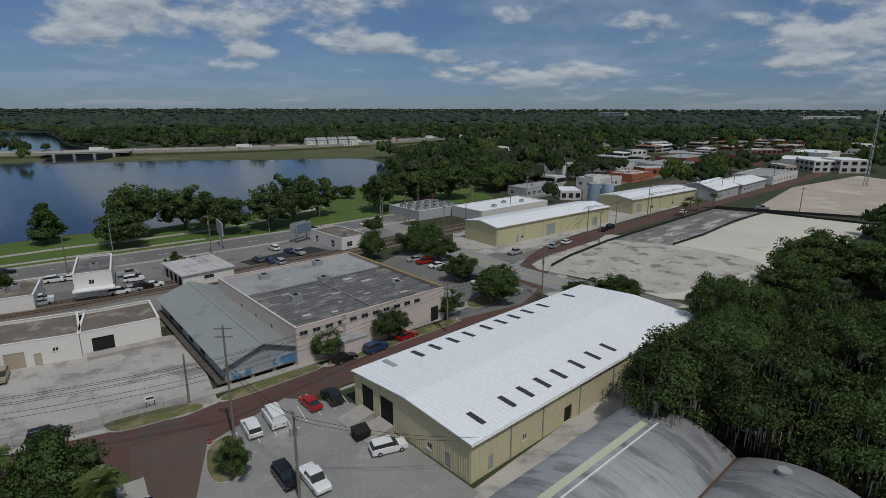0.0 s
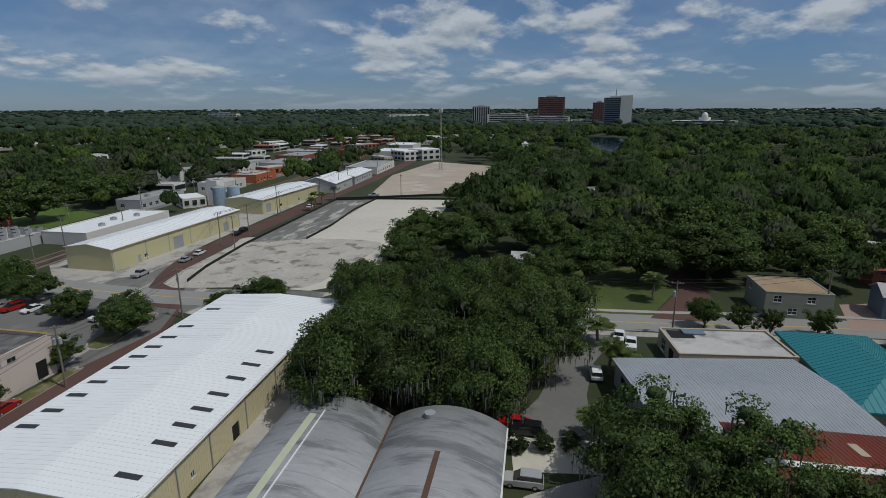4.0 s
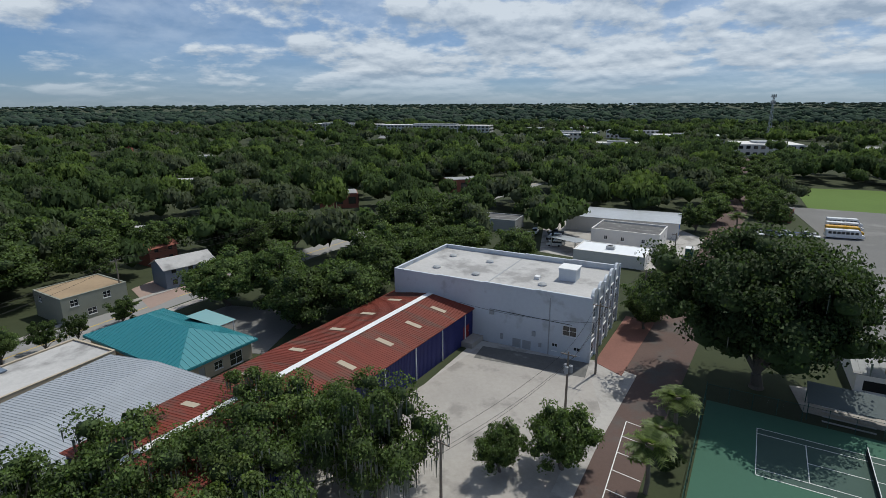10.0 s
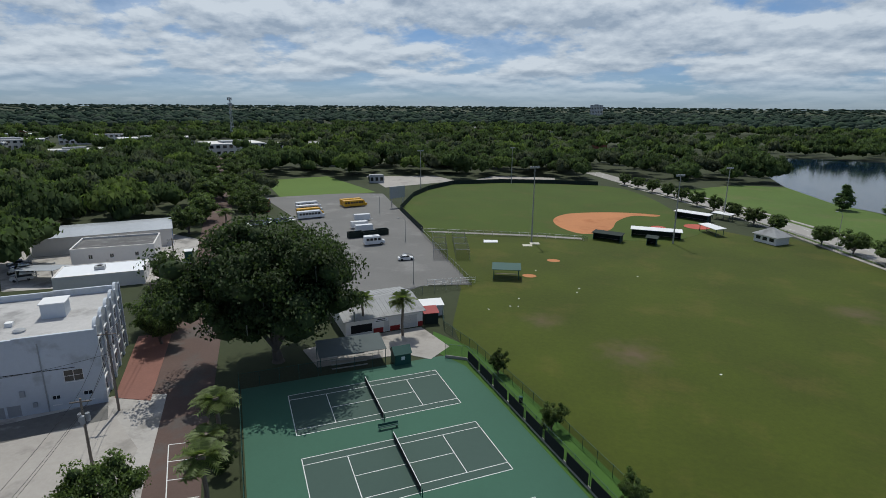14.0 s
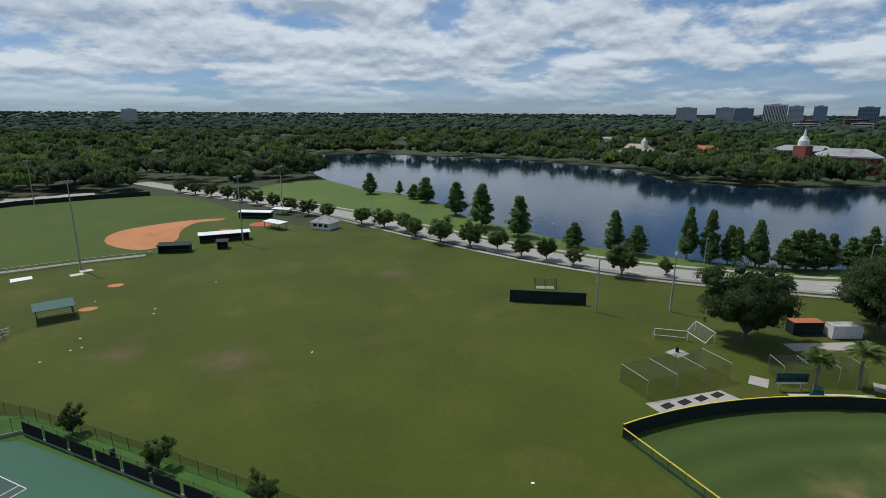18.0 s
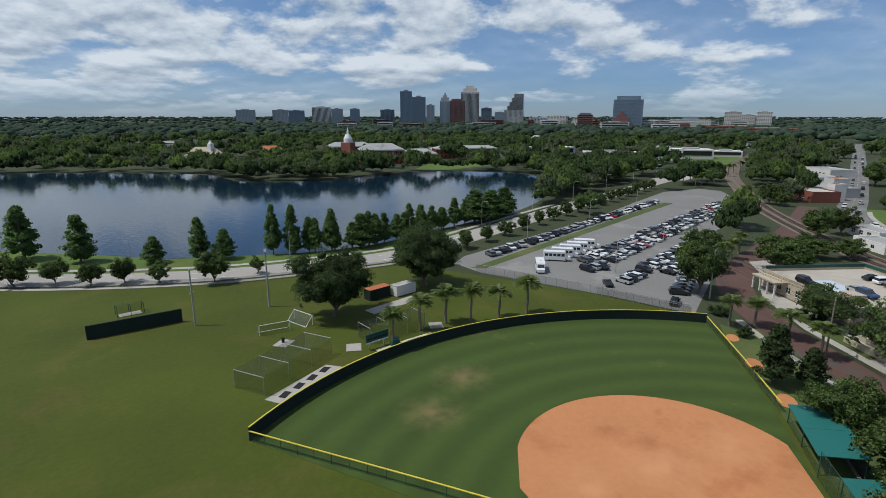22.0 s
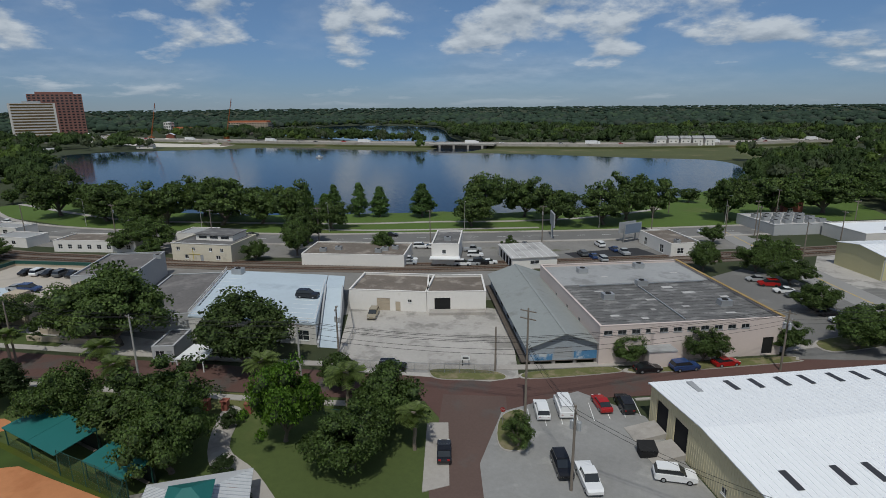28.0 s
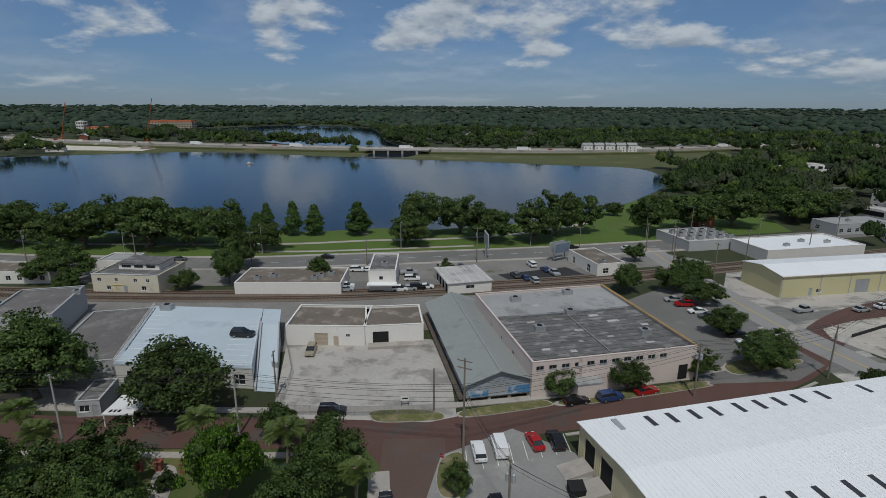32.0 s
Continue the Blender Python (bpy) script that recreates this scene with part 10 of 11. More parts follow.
for x, y, t, L, W, h, k in ((1060, 1465, 0, 166, 20, 19.8, "w"), (249, 353, -2, 8, 20, 5.1, "t"), (274, 360, -2, 16, 20, 7.8, "p"), (288, 354, -2, 19, 20, 8.9, "p"), (420, 511, -2, 24, 16, 9.3, "w"), (696, 1171, 0, 68, 12, 8.8, "w"), (114, 765, -1, 61, 12, 5.0, "t"), (193, 841, -1, 58, 12, 5.6, "p"), (55, 780, -1, 41, 10, 5.0, "w"),
                            (101, 309, -2, 6, 8, 4.6, "w"), (70, 254, -2, 10, 14, 4.3, "p"), (676, -367, -147, 30, 10, 9.1, "w"), (558, -417, -147, 41, 10, 9.9, "w"), (550, -326, -147, 29, 8, 7.6, "p")):
    tower(WORDS[k], x, y, t, L, W, h, PAINTS[k][0], GLASS, max(1, int(h / 3.6)), "grid", [(0.02, 0.3, PAINTS[k][1])], name="town_building", group="town buildings")
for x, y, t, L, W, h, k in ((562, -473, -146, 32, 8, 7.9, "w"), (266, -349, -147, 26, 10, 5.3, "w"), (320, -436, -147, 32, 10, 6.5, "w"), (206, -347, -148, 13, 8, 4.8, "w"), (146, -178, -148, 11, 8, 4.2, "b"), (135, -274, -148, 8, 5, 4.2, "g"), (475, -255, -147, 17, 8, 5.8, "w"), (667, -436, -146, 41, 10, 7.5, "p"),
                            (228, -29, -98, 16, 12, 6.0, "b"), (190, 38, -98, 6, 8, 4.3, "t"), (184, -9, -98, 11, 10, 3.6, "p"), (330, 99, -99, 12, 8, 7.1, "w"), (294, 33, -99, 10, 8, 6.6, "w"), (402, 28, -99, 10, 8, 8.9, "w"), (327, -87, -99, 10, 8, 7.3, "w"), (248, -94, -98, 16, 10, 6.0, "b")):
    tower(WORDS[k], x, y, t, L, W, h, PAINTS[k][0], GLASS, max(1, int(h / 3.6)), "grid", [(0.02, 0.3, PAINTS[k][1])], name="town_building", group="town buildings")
    # no woodland on the line of sight from the camera to each
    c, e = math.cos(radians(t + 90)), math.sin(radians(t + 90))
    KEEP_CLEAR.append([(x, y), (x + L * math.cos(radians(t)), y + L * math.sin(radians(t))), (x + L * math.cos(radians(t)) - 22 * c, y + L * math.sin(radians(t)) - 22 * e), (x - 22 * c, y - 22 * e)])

more = random.Random(77)
TOWN = [(70, 262), (150, 300), (235, 345), (330, 470), (470, 600), (380, 690), (200, 520), (60, 380)]
made = 0
for k in range(600):
    x, y = more.uniform(60, 470), more.uniform(262, 690)
    if made == 34 or not inside(x, y, TOWN):
        continue
    if any((x - p[0]) ** 2 + (y - p[1]) ** 2 < 24 ** 2 for line, w in ROAD_LINES for p in line) or any(inside(x + dx, y + dy, q) for q in KEEP_CLEAR for dx in (-13, 0, 13) for dy in (-13, 0, 13)):
        continue
    k = more.choice("wwppgtwrbo")
    L, W, h = more.uniform(12, 26), more.uniform(9, 15), more.choice((3.8, 4.2, 4.6, 6.8))
    tower(WORDS[k], x, y, more.choice((38, 40, -50)), L, W, h, PAINTS[k][0], GLASS, 1 if h < 5 else 2, "bands", [(0.02, 0.3, PAINTS[k][1])], name="town_building", group="town buildings")
    made += 1

# causeway road, bridge and works beyond the north lake
CAUSE = rounded([(-1150, 440), (-900, 425), (-740, 418), (-580, 447), (-440, 478), (-307, 515), (-220, 545), (-140, 580), (-40, 660), (30, 735), (160, 830), (330, 930)], 6, False)
sheet("causeway_bank", ribbon(CAUSE, 46, -0.5, 1.6), BANKGRASS, "grassy embankment of the highway causeway", "embankment")
sheet("causeway_road", ribbon(CAUSE, 26, 1.0, 3.2), CONCRETE, "pale concrete highway on the causeway", "road")
o = thing("highway_barrier", "pale concrete barrier along the highway", "barrier")
for sh in (-12.8, 12.8):
    part("barrier_run", ribbon(CAUSE, 0.5, 3.0, 4.2, sh), CONCRETE, o)
b = thing("causeway_bridge", "low concrete highway bridge over the channel", "bridge", -288, 505, 18)
part("deck", Shape().box(-34, -15, 3.4, 34, 12, 4.6), CONCRETE, b)
# Shade under the deck is a solid near-black box
part("shadow_gap", Shape().box(-26, -14.5, 0.1, 26, 11, 3.3), DARK, b, "near-black block standing in for the shade under the bridge")
for i in range(4):
    part("pier", Shape().box(-24 + 15 * i, -15.0, 0, -22 + 15 * i, -14.4, 3.4), CONCRETE, b)
part("parapet", Shape().box(-34, -15.2, 4.6, 34, -14.9, 5.5), PALEWALL, b)
for i, (x, y, a) in enumerate(along(CAUSE, 31.0, 8.0)):
    off = 5 if i % 2 else -6
    px, py = x - math.sin(radians(a)) * off, y + math.cos(radians(a)) * off
    if i % 4 == 0:
        o = thing("lorry", "white box lorry on the highway", "lorry", px, py, a, "highway traffic", 3.2)
        part("box", Shape().box(-7, -1.3, 1.1, 5, 1.3, 4.1), CAR["white"], o)
        part("cab", Shape().box(5.4, -1.2, 0.6, 7.8, 1.2, 3.2), CAR["white"], o)
        for wx in (-5, -3.6, 6.4):
            part("wheel", Shape().rod((wx, -1.25, 0.5), (wx, 1.25, 0.5), 0.5, None, 10), RUBBER, o)
    else:
        car(("sedan", "suv", "pickup")[i % 3], ("white", "silver", "black", "red", "white")[i % 5], px, py, a, "car driving on the highway", "highway traffic", 3.2)
for (cx, cy), h in (((-756, 440), 50), ((-656, 488), 55)):
    o = thing("tower_crane", "tall orange lattice crane at the roadworks", "crane", cx, cy, 15, "cranes")
    RUSTO = bpy.data.materials.get("orange_crane") or material("orange_crane", (0.40, 0.12, 0.04), 0.7, 0.1, 0.3, 1, 0)
    part("cab", Shape().box(-3, -2.5, 1.5, 3, 2.5, 5), RUSTO, o)
    part("tracks", Shape().box(-4, -3, 0, 4, -1.6, 1.5).box(-4, 1.6, 0, 4, 3, 1.5), DARK, o)
    part("jib", Shape().rod((0, -0.8, 4), (14, -0.3, h), 0.35, 0.2, 5).rod((0, 0.8, 4), (14, 0.3, h), 0.35, 0.2, 5), RUSTO, o)
    for i in range(12):
        z = 5 + (h - 6) * i / 12
        part("lattice", Shape().rod((14 * (z - 4) / (h - 4), -0.7, z), (14 * (z - 1) / (h - 4), 0.7, z + 3), 0.14, None, 4), RUSTO, o)
    part("hoist_cable", Shape().rod((14, 0, h), (14, 0, h - 14), 0.1, None, 4), WIRE, o)
works = random.Random(9)
for i in range(16):
    x, y = -560 - 24 * i + works.uniform(-8, 8), 418 + works.uniform(-22, 30)
    o = thing("works_pile", "heap of pale construction spoil", "spoil heap", x, y, works.uniform(0, 360), "spoil heaps")
    part("heap", Shape().rod((0, 0, 0), (0, 0, works.uniform(1.5, 4.5)), works.uniform(7, 14), works.uniform(1, 3), 11), works.choice((SAND, CONCRETE, BALLAST)), o)
patch("works_yard", [(-540, 395), (-620, 360), (-760, 370), (-980, 400), (-980, 440), (-740, 440), (-580, 462)], 0.08, SAND, "pale sandy roadworks along the highway", "lot")
tower("peach apartment block with terracotta roofs", -900, 675, 25, 78, 20, 16, TANWALL, GLASS, 5, "grid", [(0.02, 3, ROOFTILE)], name="apartment_block", group="")
tower("white church tower with terracotta hall", -899, 547, 26, 12, 12, 20, WHITEWALL, GLASS, 4, "grid", name="church_tower", group="")
tower("church hall with a terracotta roof", -885, 553, 26, 40, 18, 9, WHITEWALL, GLASS, 2, "bands", [(0.03, 3, ROOFTILE)], name="church_hall", group="")
for i in range(5):
    house(-112 + 10.5 * i, 590 + 6.5 * i, 26, 9.5, 10, 7.5, WHITEWALL, GREYROOF, "white waterside row house with a grey roof", "waterside houses", 1.4)
# park paths
sheet("path_lake_park", ribbon(rounded([(-300, 108), (-222, 112), (-181, 128), (-134, 152), (-108, 171), (-84, 186), (-60, 208), (-40, 240)], 5, False), 2.4, -0.1, 0.1), CONCRETE, "pale concrete path through the lakeside park", "path")
sheet("path_lake_park_street", ribbon(rounded([(-150, 134), (-122, 146), (-96, 163), (-70, 181)], 5, False), 2.0, -0.1, 0.1), CONCRETE, "pale concrete path beside the avenue", "path")
o = thing("motor_boat", "small pale blue boat on the lake", "boat", -345, 350, 30)
part("hull", loft(Shape(), [(-3, 0.9, 0.1, 0.9), (-1, 1.2, 0.0, 0.9), (1.5, 1.1, 0.0, 1.0), (3.4, 0.2, 0.4, 1.2)]), CAR["silver"], o)
part("cabin", Shape().box(-1.2, -0.7, 0.9, 0.8, 0.7, 2.0), CAR["white"], o)
# ground that stays open
for q in ([(-62, -214), (-46, -196), (-10, -176), (34, -172), (34, -245), (-45, -245)], [(30, -98), (72, -172), (66, -190), (20, -188), (-8, -172), (18, -128)], [(96, -150), (124, -180), (160, -212), (150, -160), (110, -130)], [(20, 155), (100, 225), (150, 260), (160, 250), (95, 195), (40, 140)], [(-40, -215), (12, -176), (30, -165), (66, -165), (70, -320), (-10, -330)], [(30, -100), (60, -100), (120, -178), (120, -245), (60, -180), (20, -130)], [(-140, 100), (-60, 132), (20, 195), (60, 240), (20, 250), (-60, 190), (-140, 140)],
          [(-260, 50), (-130, 20), (-60, 40), (20, 100), (40, 140), (20, 200), (-60, 150), (-240, 84)], [(20, 110), (90, 215), (230, 320), (300, 350), (260, 290), (160, 200), (120, 130), (80, 105)], [(-20, 30), (40, 80), (110, 30), (110, -30), (50, -60), (-20, -20)], [(40, -40), (90, -30), (140, -90), (150, -150), (120, -150), (60, -90)]):
    KEEP_CLEAR.append(q)
# ---- trees ----
RNG = np.random.default_rng(7)


def mesh_np(name, verts, faces, mat, smooth=False):
    """A mesh from arrays of corners and of triangles or quads."""
    me = bpy.data.meshes.new(name)
    verts, faces = np.asarray(verts, np.float32), np.asarray(faces, np.int32)
    k = faces.shape[1]
    me.vertices.add(len(verts))
    me.vertices.foreach_set("co", verts.ravel())
    me.loops.add(faces.size)
    me.loops.foreach_set("vertex_index", faces.ravel())
    me.polygons.add(len(faces))
    me.polygons.foreach_set("loop_start", np.arange(0, faces.size, k, dtype=np.int32))
    me.polygons.foreach_set("loop_total", np.full(len(faces), k, np.int32))
    if smooth:
        me.polygons.foreach_set("use_smooth", np.ones(len(faces), bool))
    me.materials.append(mat)
    me.update(calc_edges=True)
    return me


def ball(n):
    bm = bmesh.new()
    bmesh.ops.create_icosphere(bm, subdivisions=n, radius=1)
    bm.verts.ensure_lookup_table()
    v = np.array([p.co[:] for p in bm.verts])
    f = np.array([[p.index for p in q.verts] for q in bm.faces])
    bm.free()
    return v, f


BALLS = {n: ball(n) for n in (1, 2, 3)}


def cards(centres, normals, size, rng):
    """Small leaf sprays: bent quads at the centres, facing roughly along the normals."""
    n = len(centres)
    nrm = normals + rng.normal(0, 0.95, (n, 3))
    nrm /= np.linalg.norm(nrm, axis=1)[:, None]
    ref = rng.normal(0, 1, (n, 3))
    u = np.cross(nrm, ref)
    u /= np.linalg.norm(u, axis=1)[:, None]
    w = np.cross(nrm, u)
    a = (size * rng.uniform(0.6, 1.3, n))[:, None]
    b = (size * rng.uniform(0.5, 1.0, n))[:, None]
    v = np.stack([centres - u * a - w * b * 0.4, centres + w * -b + nrm * a * 0.15, centres + u * a - w * b * 0.3, centres + w * b], 1)
    return v.reshape(-1, 3), np.arange(4 * n).reshape(-1, 4)


def crown_points(radius, height, base, clumps, per, rng, shape="oak"):
    """Centres and outward normals of leaf sprays, set in clumps over an uneven crown; and the clumps themselves."""
    d = rng.normal(0, 1, (clumps, 3))
    d /= np.linalg.norm(d, axis=1)[:, None]
    if shape == "oak":
        d[:, 2] = np.where(d[:, 2] < 0, d[:, 2] * 0.7, d[:, 2])
        a, f = np.arctan2(d[:, 1], d[:, 0]), rng.uniform(0, 6.28, 4)
        lobe = 1 + 0.17 * np.sin(2 * a + f[0]) + 0.14 * np.sin(3 * a + f[1]) + 0.12 * np.sin(5 * a + 4 * d[:, 2] + f[2])
        reach = (rng.uniform(0.52, 0.90, clumps) * lobe)[:, None]
        c = d * reach * np.array([radius, radius, (height - base) * 0.52])
        c[:, 2] += base + (height - base) * 0.46
        size = radius * rng.uniform(0.12, 0.30, clumps)
    else:
        z = rng.uniform(0, 1, clumps) ** 0.9
        a = rng.uniform(0, 2 * math.pi, clumps)
        r = radius * np.minimum(1.0, 2.6 * z + 0.45) * (1 - z) ** 0.75 * rng.uniform(0.35, 0.85, clumps)
        c = np.stack([r * np.cos(a), r * np.sin(a), base + (height - base) * z * 0.93], 1)
        d = np.stack([np.cos(a), np.sin(a), np.full(clumps, 0.5)], 1)
        size = radius * rng.uniform(0.2, 0.38, clumps) * (1 - 0.35 * z)
    e = rng.normal(0, 1, (clumps, per, 3))
    e /= np.linalg.norm(e, axis=2)[..., None]
    e[..., 2] = np.where(e[..., 2] < -0.3, -e[..., 2], e[..., 2])
    p = c[:, None] + e * size[:, None, None] * rng.uniform(0.55, 1.1, (clumps, per, 1)) * np.array([1, 1, 0.75])
    return p.reshape(-1, 3), (e + 0.4 * d[:, None]).reshape(-1, 3), c, size


def round_normals(me, nrm):
    """Shading normals that follow the round of each clump rather than each single leaf."""
    nrm = nrm / (np.linalg.norm(nrm, axis=1)[:, None] + 1e-6)
    me.attributes.new("custom_normal", "FLOAT_VECTOR", "POINT").data.foreach_set("vector", nrm.astype(np.float32).ravel())
    me.update()


def tree_meshes(kind, height, radius, seed, leaf, clumps, per, spray, moss=0):
    """Trunk with limbs, inner foliage, and leaf sprays of one tree of the given size."""
    rng = np.random.default_rng(seed)
    base = height * (0.15 if kind == "oak" else 0.10)
    p, nrm, c, size = crown_points(radius, height, base, clumps, per, rng, kind)
    lv, lf = cards(p, nrm, spray, rng)
    bv, bf = BALLS[1]
    cv = (c[:, None] * np.array([0.93, 0.93, 0.97]) + bv[None] * (size * 0.55)[:, None, None] * np.array([1, 1, 0.75]) * rng.uniform(0.85, 1.1, (clumps, len(bv), 1))).reshape(-1, 3)
    cf = (bf[None] + (np.arange(clumps) * len(bv))[:, None, None]).reshape(-1, 3)
    # leaves (as pairs of triangles) and shade-coloured inner foliage in one crown
    nl = len(lf)
    tri = np.concatenate([lf[:, [0, 1, 2]], lf[:, [0, 2, 3]], cf + len(lv)])
    leaves = mesh_np("crown", np.concatenate([lv, cv]), tri, leaf, True)
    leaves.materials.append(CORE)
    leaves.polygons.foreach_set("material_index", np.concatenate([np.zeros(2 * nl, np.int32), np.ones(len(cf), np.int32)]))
    turned = nrm / np.linalg.norm(nrm, axis=1)[:, None] + np.array([0, 0, 0.25]) + rng.normal(0, 0.6, nrm.shape)
    round_normals(leaves, np.concatenate([np.repeat(turned, 4, 0), np.tile(bv, (clumps, 1))]))
    s = Shape()
    r0 = max(0.12, radius * 0.055)
    fork = base * 0.75 if kind == "oak" else height * 0.85
    lean = Vector((rng.normal(0, 0.04) * height, rng.normal(0, 0.04) * height, fork))
    s.rod((0, 0, -0.2), (0, 0, 0.4), r0 * 1.6, r0 * 1.15, 9)
    s.rod((0, 0, 0.4), lean, r0 * 1.15, r0 * (0.85 if kind == "oak" else 0.2), 9)
    order = rng.permutation(clumps)[: (11 if kind == "oak" else 5)]
    if kind == "oak":
        for i in order:
            tip = Vector(c[i])
            mid = lean + (tip - lean) * 0.5 + Vector((0, 0, 0.08 * height))
            s.rod(lean, mid, r0 * 0.5, r0 * 0.3, 6)
            s.rod(mid, tip, r0 * 0.3, r0 * 0.08, 5)
    trunk = s.mesh("trunk", BARK)
    mm = None
    if moss:
        q = rng.integers(0, len(c), moss)
        g = rng.normal(0, 1, (moss, 3))
        g /= np.linalg.norm(g, axis=1)[:, None]
        at = c[q] + g * np.array([1, 1, 0.3]) * size[q][:, None] * 0.95
        at[:, 2] = np.maximum(at[:, 2] - size[q] * 0.2, base * 1.5)
        lng = rng.uniform(0.5, 2.2, moss)
        w = rng.uniform(0.04, 0.15, moss)
        a = rng.uniform(0, math.pi, moss)
        u = np.stack([np.cos(a), np.sin(a), 0 * a], 1) * w[:, None]
        dn = np.array([0, 0, -1.0]) * lng[:, None]
        v = np.stack([at - u, at + u, at + u * 0.3 + dn, at - u * 0.3 + dn], 1).reshape(-1, 3)
        mm = mesh_np("hanging_moss", v, np.arange(4 * moss).reshape(-1, 4), MOSS)
    return trunk, leaves, mm


LIBRARY = {}


def library(kind, leaf, big):
    key = (kind, leaf.name, big)
    if key not in LIBRARY:
        LIBRARY[key] = []
        for i in range(4 if big in (2, 5) else 2 if big == 3 else 3):
            if kind == "oak":
                h, r, cl, per, sp, moss = ((7.0, 4.0, 56, 150, 0.13, 0), (14.0, 9.0, 110, 135, 0.275, 0), (14.0, 9.5, 92, 300, 0.19, 1300), (20.0, 13.0, 190, 250, 0.24, 60), (12.0, 8.0, 80, 75, 0.34, 0), (13.0, 8.2, 58, 250, 0.18, 900))[big]
            else:
                h, r, cl, per, sp, moss = (12.0, 4.2, 90, 80, 0.22, 0)
            LIBRARY[key].append((h, r, tree_meshes(kind, h, r, 11 * len(LIBRARY) + i + 1, leaf, cl, per, sp, moss)))
    return LIBRARY[key]


TREES = [0]


def tree(x, y, height, radius, kind="oak", leaf=None, label="live oak with a broad dense green crown", category="tree", group="", big=None, name="tree", z=0.0):
    leaf = leaf or LEAF
    big = (4 if math.hypot(x, y) > 165 else 0 if radius < 3.0 else 1) if big is None else big
    lib = library(kind, leaf, big)
    h, r, (trunk, leaves, mm) = lib[TREES[0] % len(lib)]
    TREES[0] += 1
    o = thing(name, label, category, x, y, (TREES[0] * 67.0) % 360, group, z)
    o.matrix_basis = o.matrix_basis @ Matrix.Diagonal((radius / r, radius / r, height / h, 1))
    part("trunk", trunk, None, o)
    part("crown", leaves, None, o)
    if mm:
        tagged(part("hanging_moss", mm, None, o, "grey hanging moss"), kind="stuff")
    KEEP_CLEAR.append([(x - 2, y - 2), (x + 2, y - 2), (x + 2, y + 2), (x - 2, y + 2)])
    return o


def palm(x, y, height, spread=2.0, seed=0, label="cabbage palm with a round crown of fronds", group=""):
    key = ("palm", seed % 3)
    if key not in LIBRARY:
        rng = np.random.default_rng(50 + seed)
        s = Shape()
        for i in range(7):
            s.rod((0.06 * math.sin(i), 0.05 * math.cos(i), i), (0.06 * math.sin(i + 1), 0.05 * math.cos(i + 1), i + 1.02), 0.2 - 0.004 * i, 0.19 - 0.004 * i, 8)
        s.rod((0.04, 0, 6.9), (0.04, 0, 7.6), 0.32, 0.26, 8)
        trunk = s.mesh("trunk", PALMBARK)
        vs, fs = [], []
        for i in range(64):
            a, el = rng.uniform(0, 2 * math.pi), rng.uniform(-0.6, 1.25)
            lng = rng.uniform(1.5, 2.1)
            for side in (-1, 1):
                for t0 in np.linspace(0.25, 0.92, 7):
                    r, z = lng * t0 * math.cos(el), 7.4 + lng * t0 * math.sin(el) - 0.55 * t0 * t0
                    c = np.array([r * math.cos(a), r * math.sin(a), z])
                    out = np.array([math.cos(a) * math.cos(el), math.sin(a) * math.cos(el), math.sin(el)])
                    cross = np.array([-math.sin(a), math.cos(a), 0]) * side
                    tip = c + out * 0.38 + cross * 0.46 + np.array([0, 0, -0.22])
                    k = len(vs)
                    vs += [c, c + out * 0.22, tip]
                    fs.append((k, k + 1, k + 2))
        LIBRARY[key] = (trunk, mesh_np("fronds", vs, fs, PALMLEAF))
    trunk, fronds = LIBRARY[key]
    o = thing("palm_tree", label, "palm", x, y, (x * 31 + y * 17) % 360, group)
    k = spread / 2.0
    o.matrix_basis = o.matrix_basis @ Matrix.Diagonal((k, k, height / 8.9, 1))
    part("trunk", trunk, None, o)
    part("fronds", fronds, None, o)
    return o


def bush(x, y, radius, height, leaf=None, label="clipped round dark green bush"):
    lib = library("oak", leaf or LEAFDARK, 0)
    h, r, (trunk, leaves, mm) = lib[int(abs(x * 7)) % 3]
    o = thing("bush", label, "bush", x, y, (x * 53) % 360)
    o.matrix_basis = o.matrix_basis @ Matrix.Diagonal((radius / r, radius / r, height / (h * 0.75), 1)) @ Matrix.Translation((0, 0, -h * 0.2))
    part("foliage", leaves, None, o)
    return o


# the oaks hung with moss between the warehouse and the street
for x, y in ((44.3, 68.8), (43.4, 55.3), (60.2, 64.4), (54.5, 51.5), (73.5, 60.0), (64.5, 53.0), (47.0, 49.0), (58.1, 90), (36.0, 64.5), (67, 76), (78, 70), (54, 78)):
    tree(x, y, 13.0 + (x * 7 + y) % 3, 8.0 + (x + y * 3) % 2, big=2, label="large live oak hung with grey moss", group="mossy oaks", name="oak_tree")
for x, y in ((52.8, 24.4), (57.8, 14.2), (50.8, 6.2), (61.0, 0.5), (57.6, -8.0), (50.9, -9.8), (41.8, 17.7), (41.1, 6.2), (49.5, 25.5)):
    tree(x, y, 12.0 + (x * 5 + y) % 2.5, 7.0 + (x + y * 3) % 1.5, big=5, label="open-crowned live oak with moss shading the alley", group="mossy oaks", name="oak_tree")
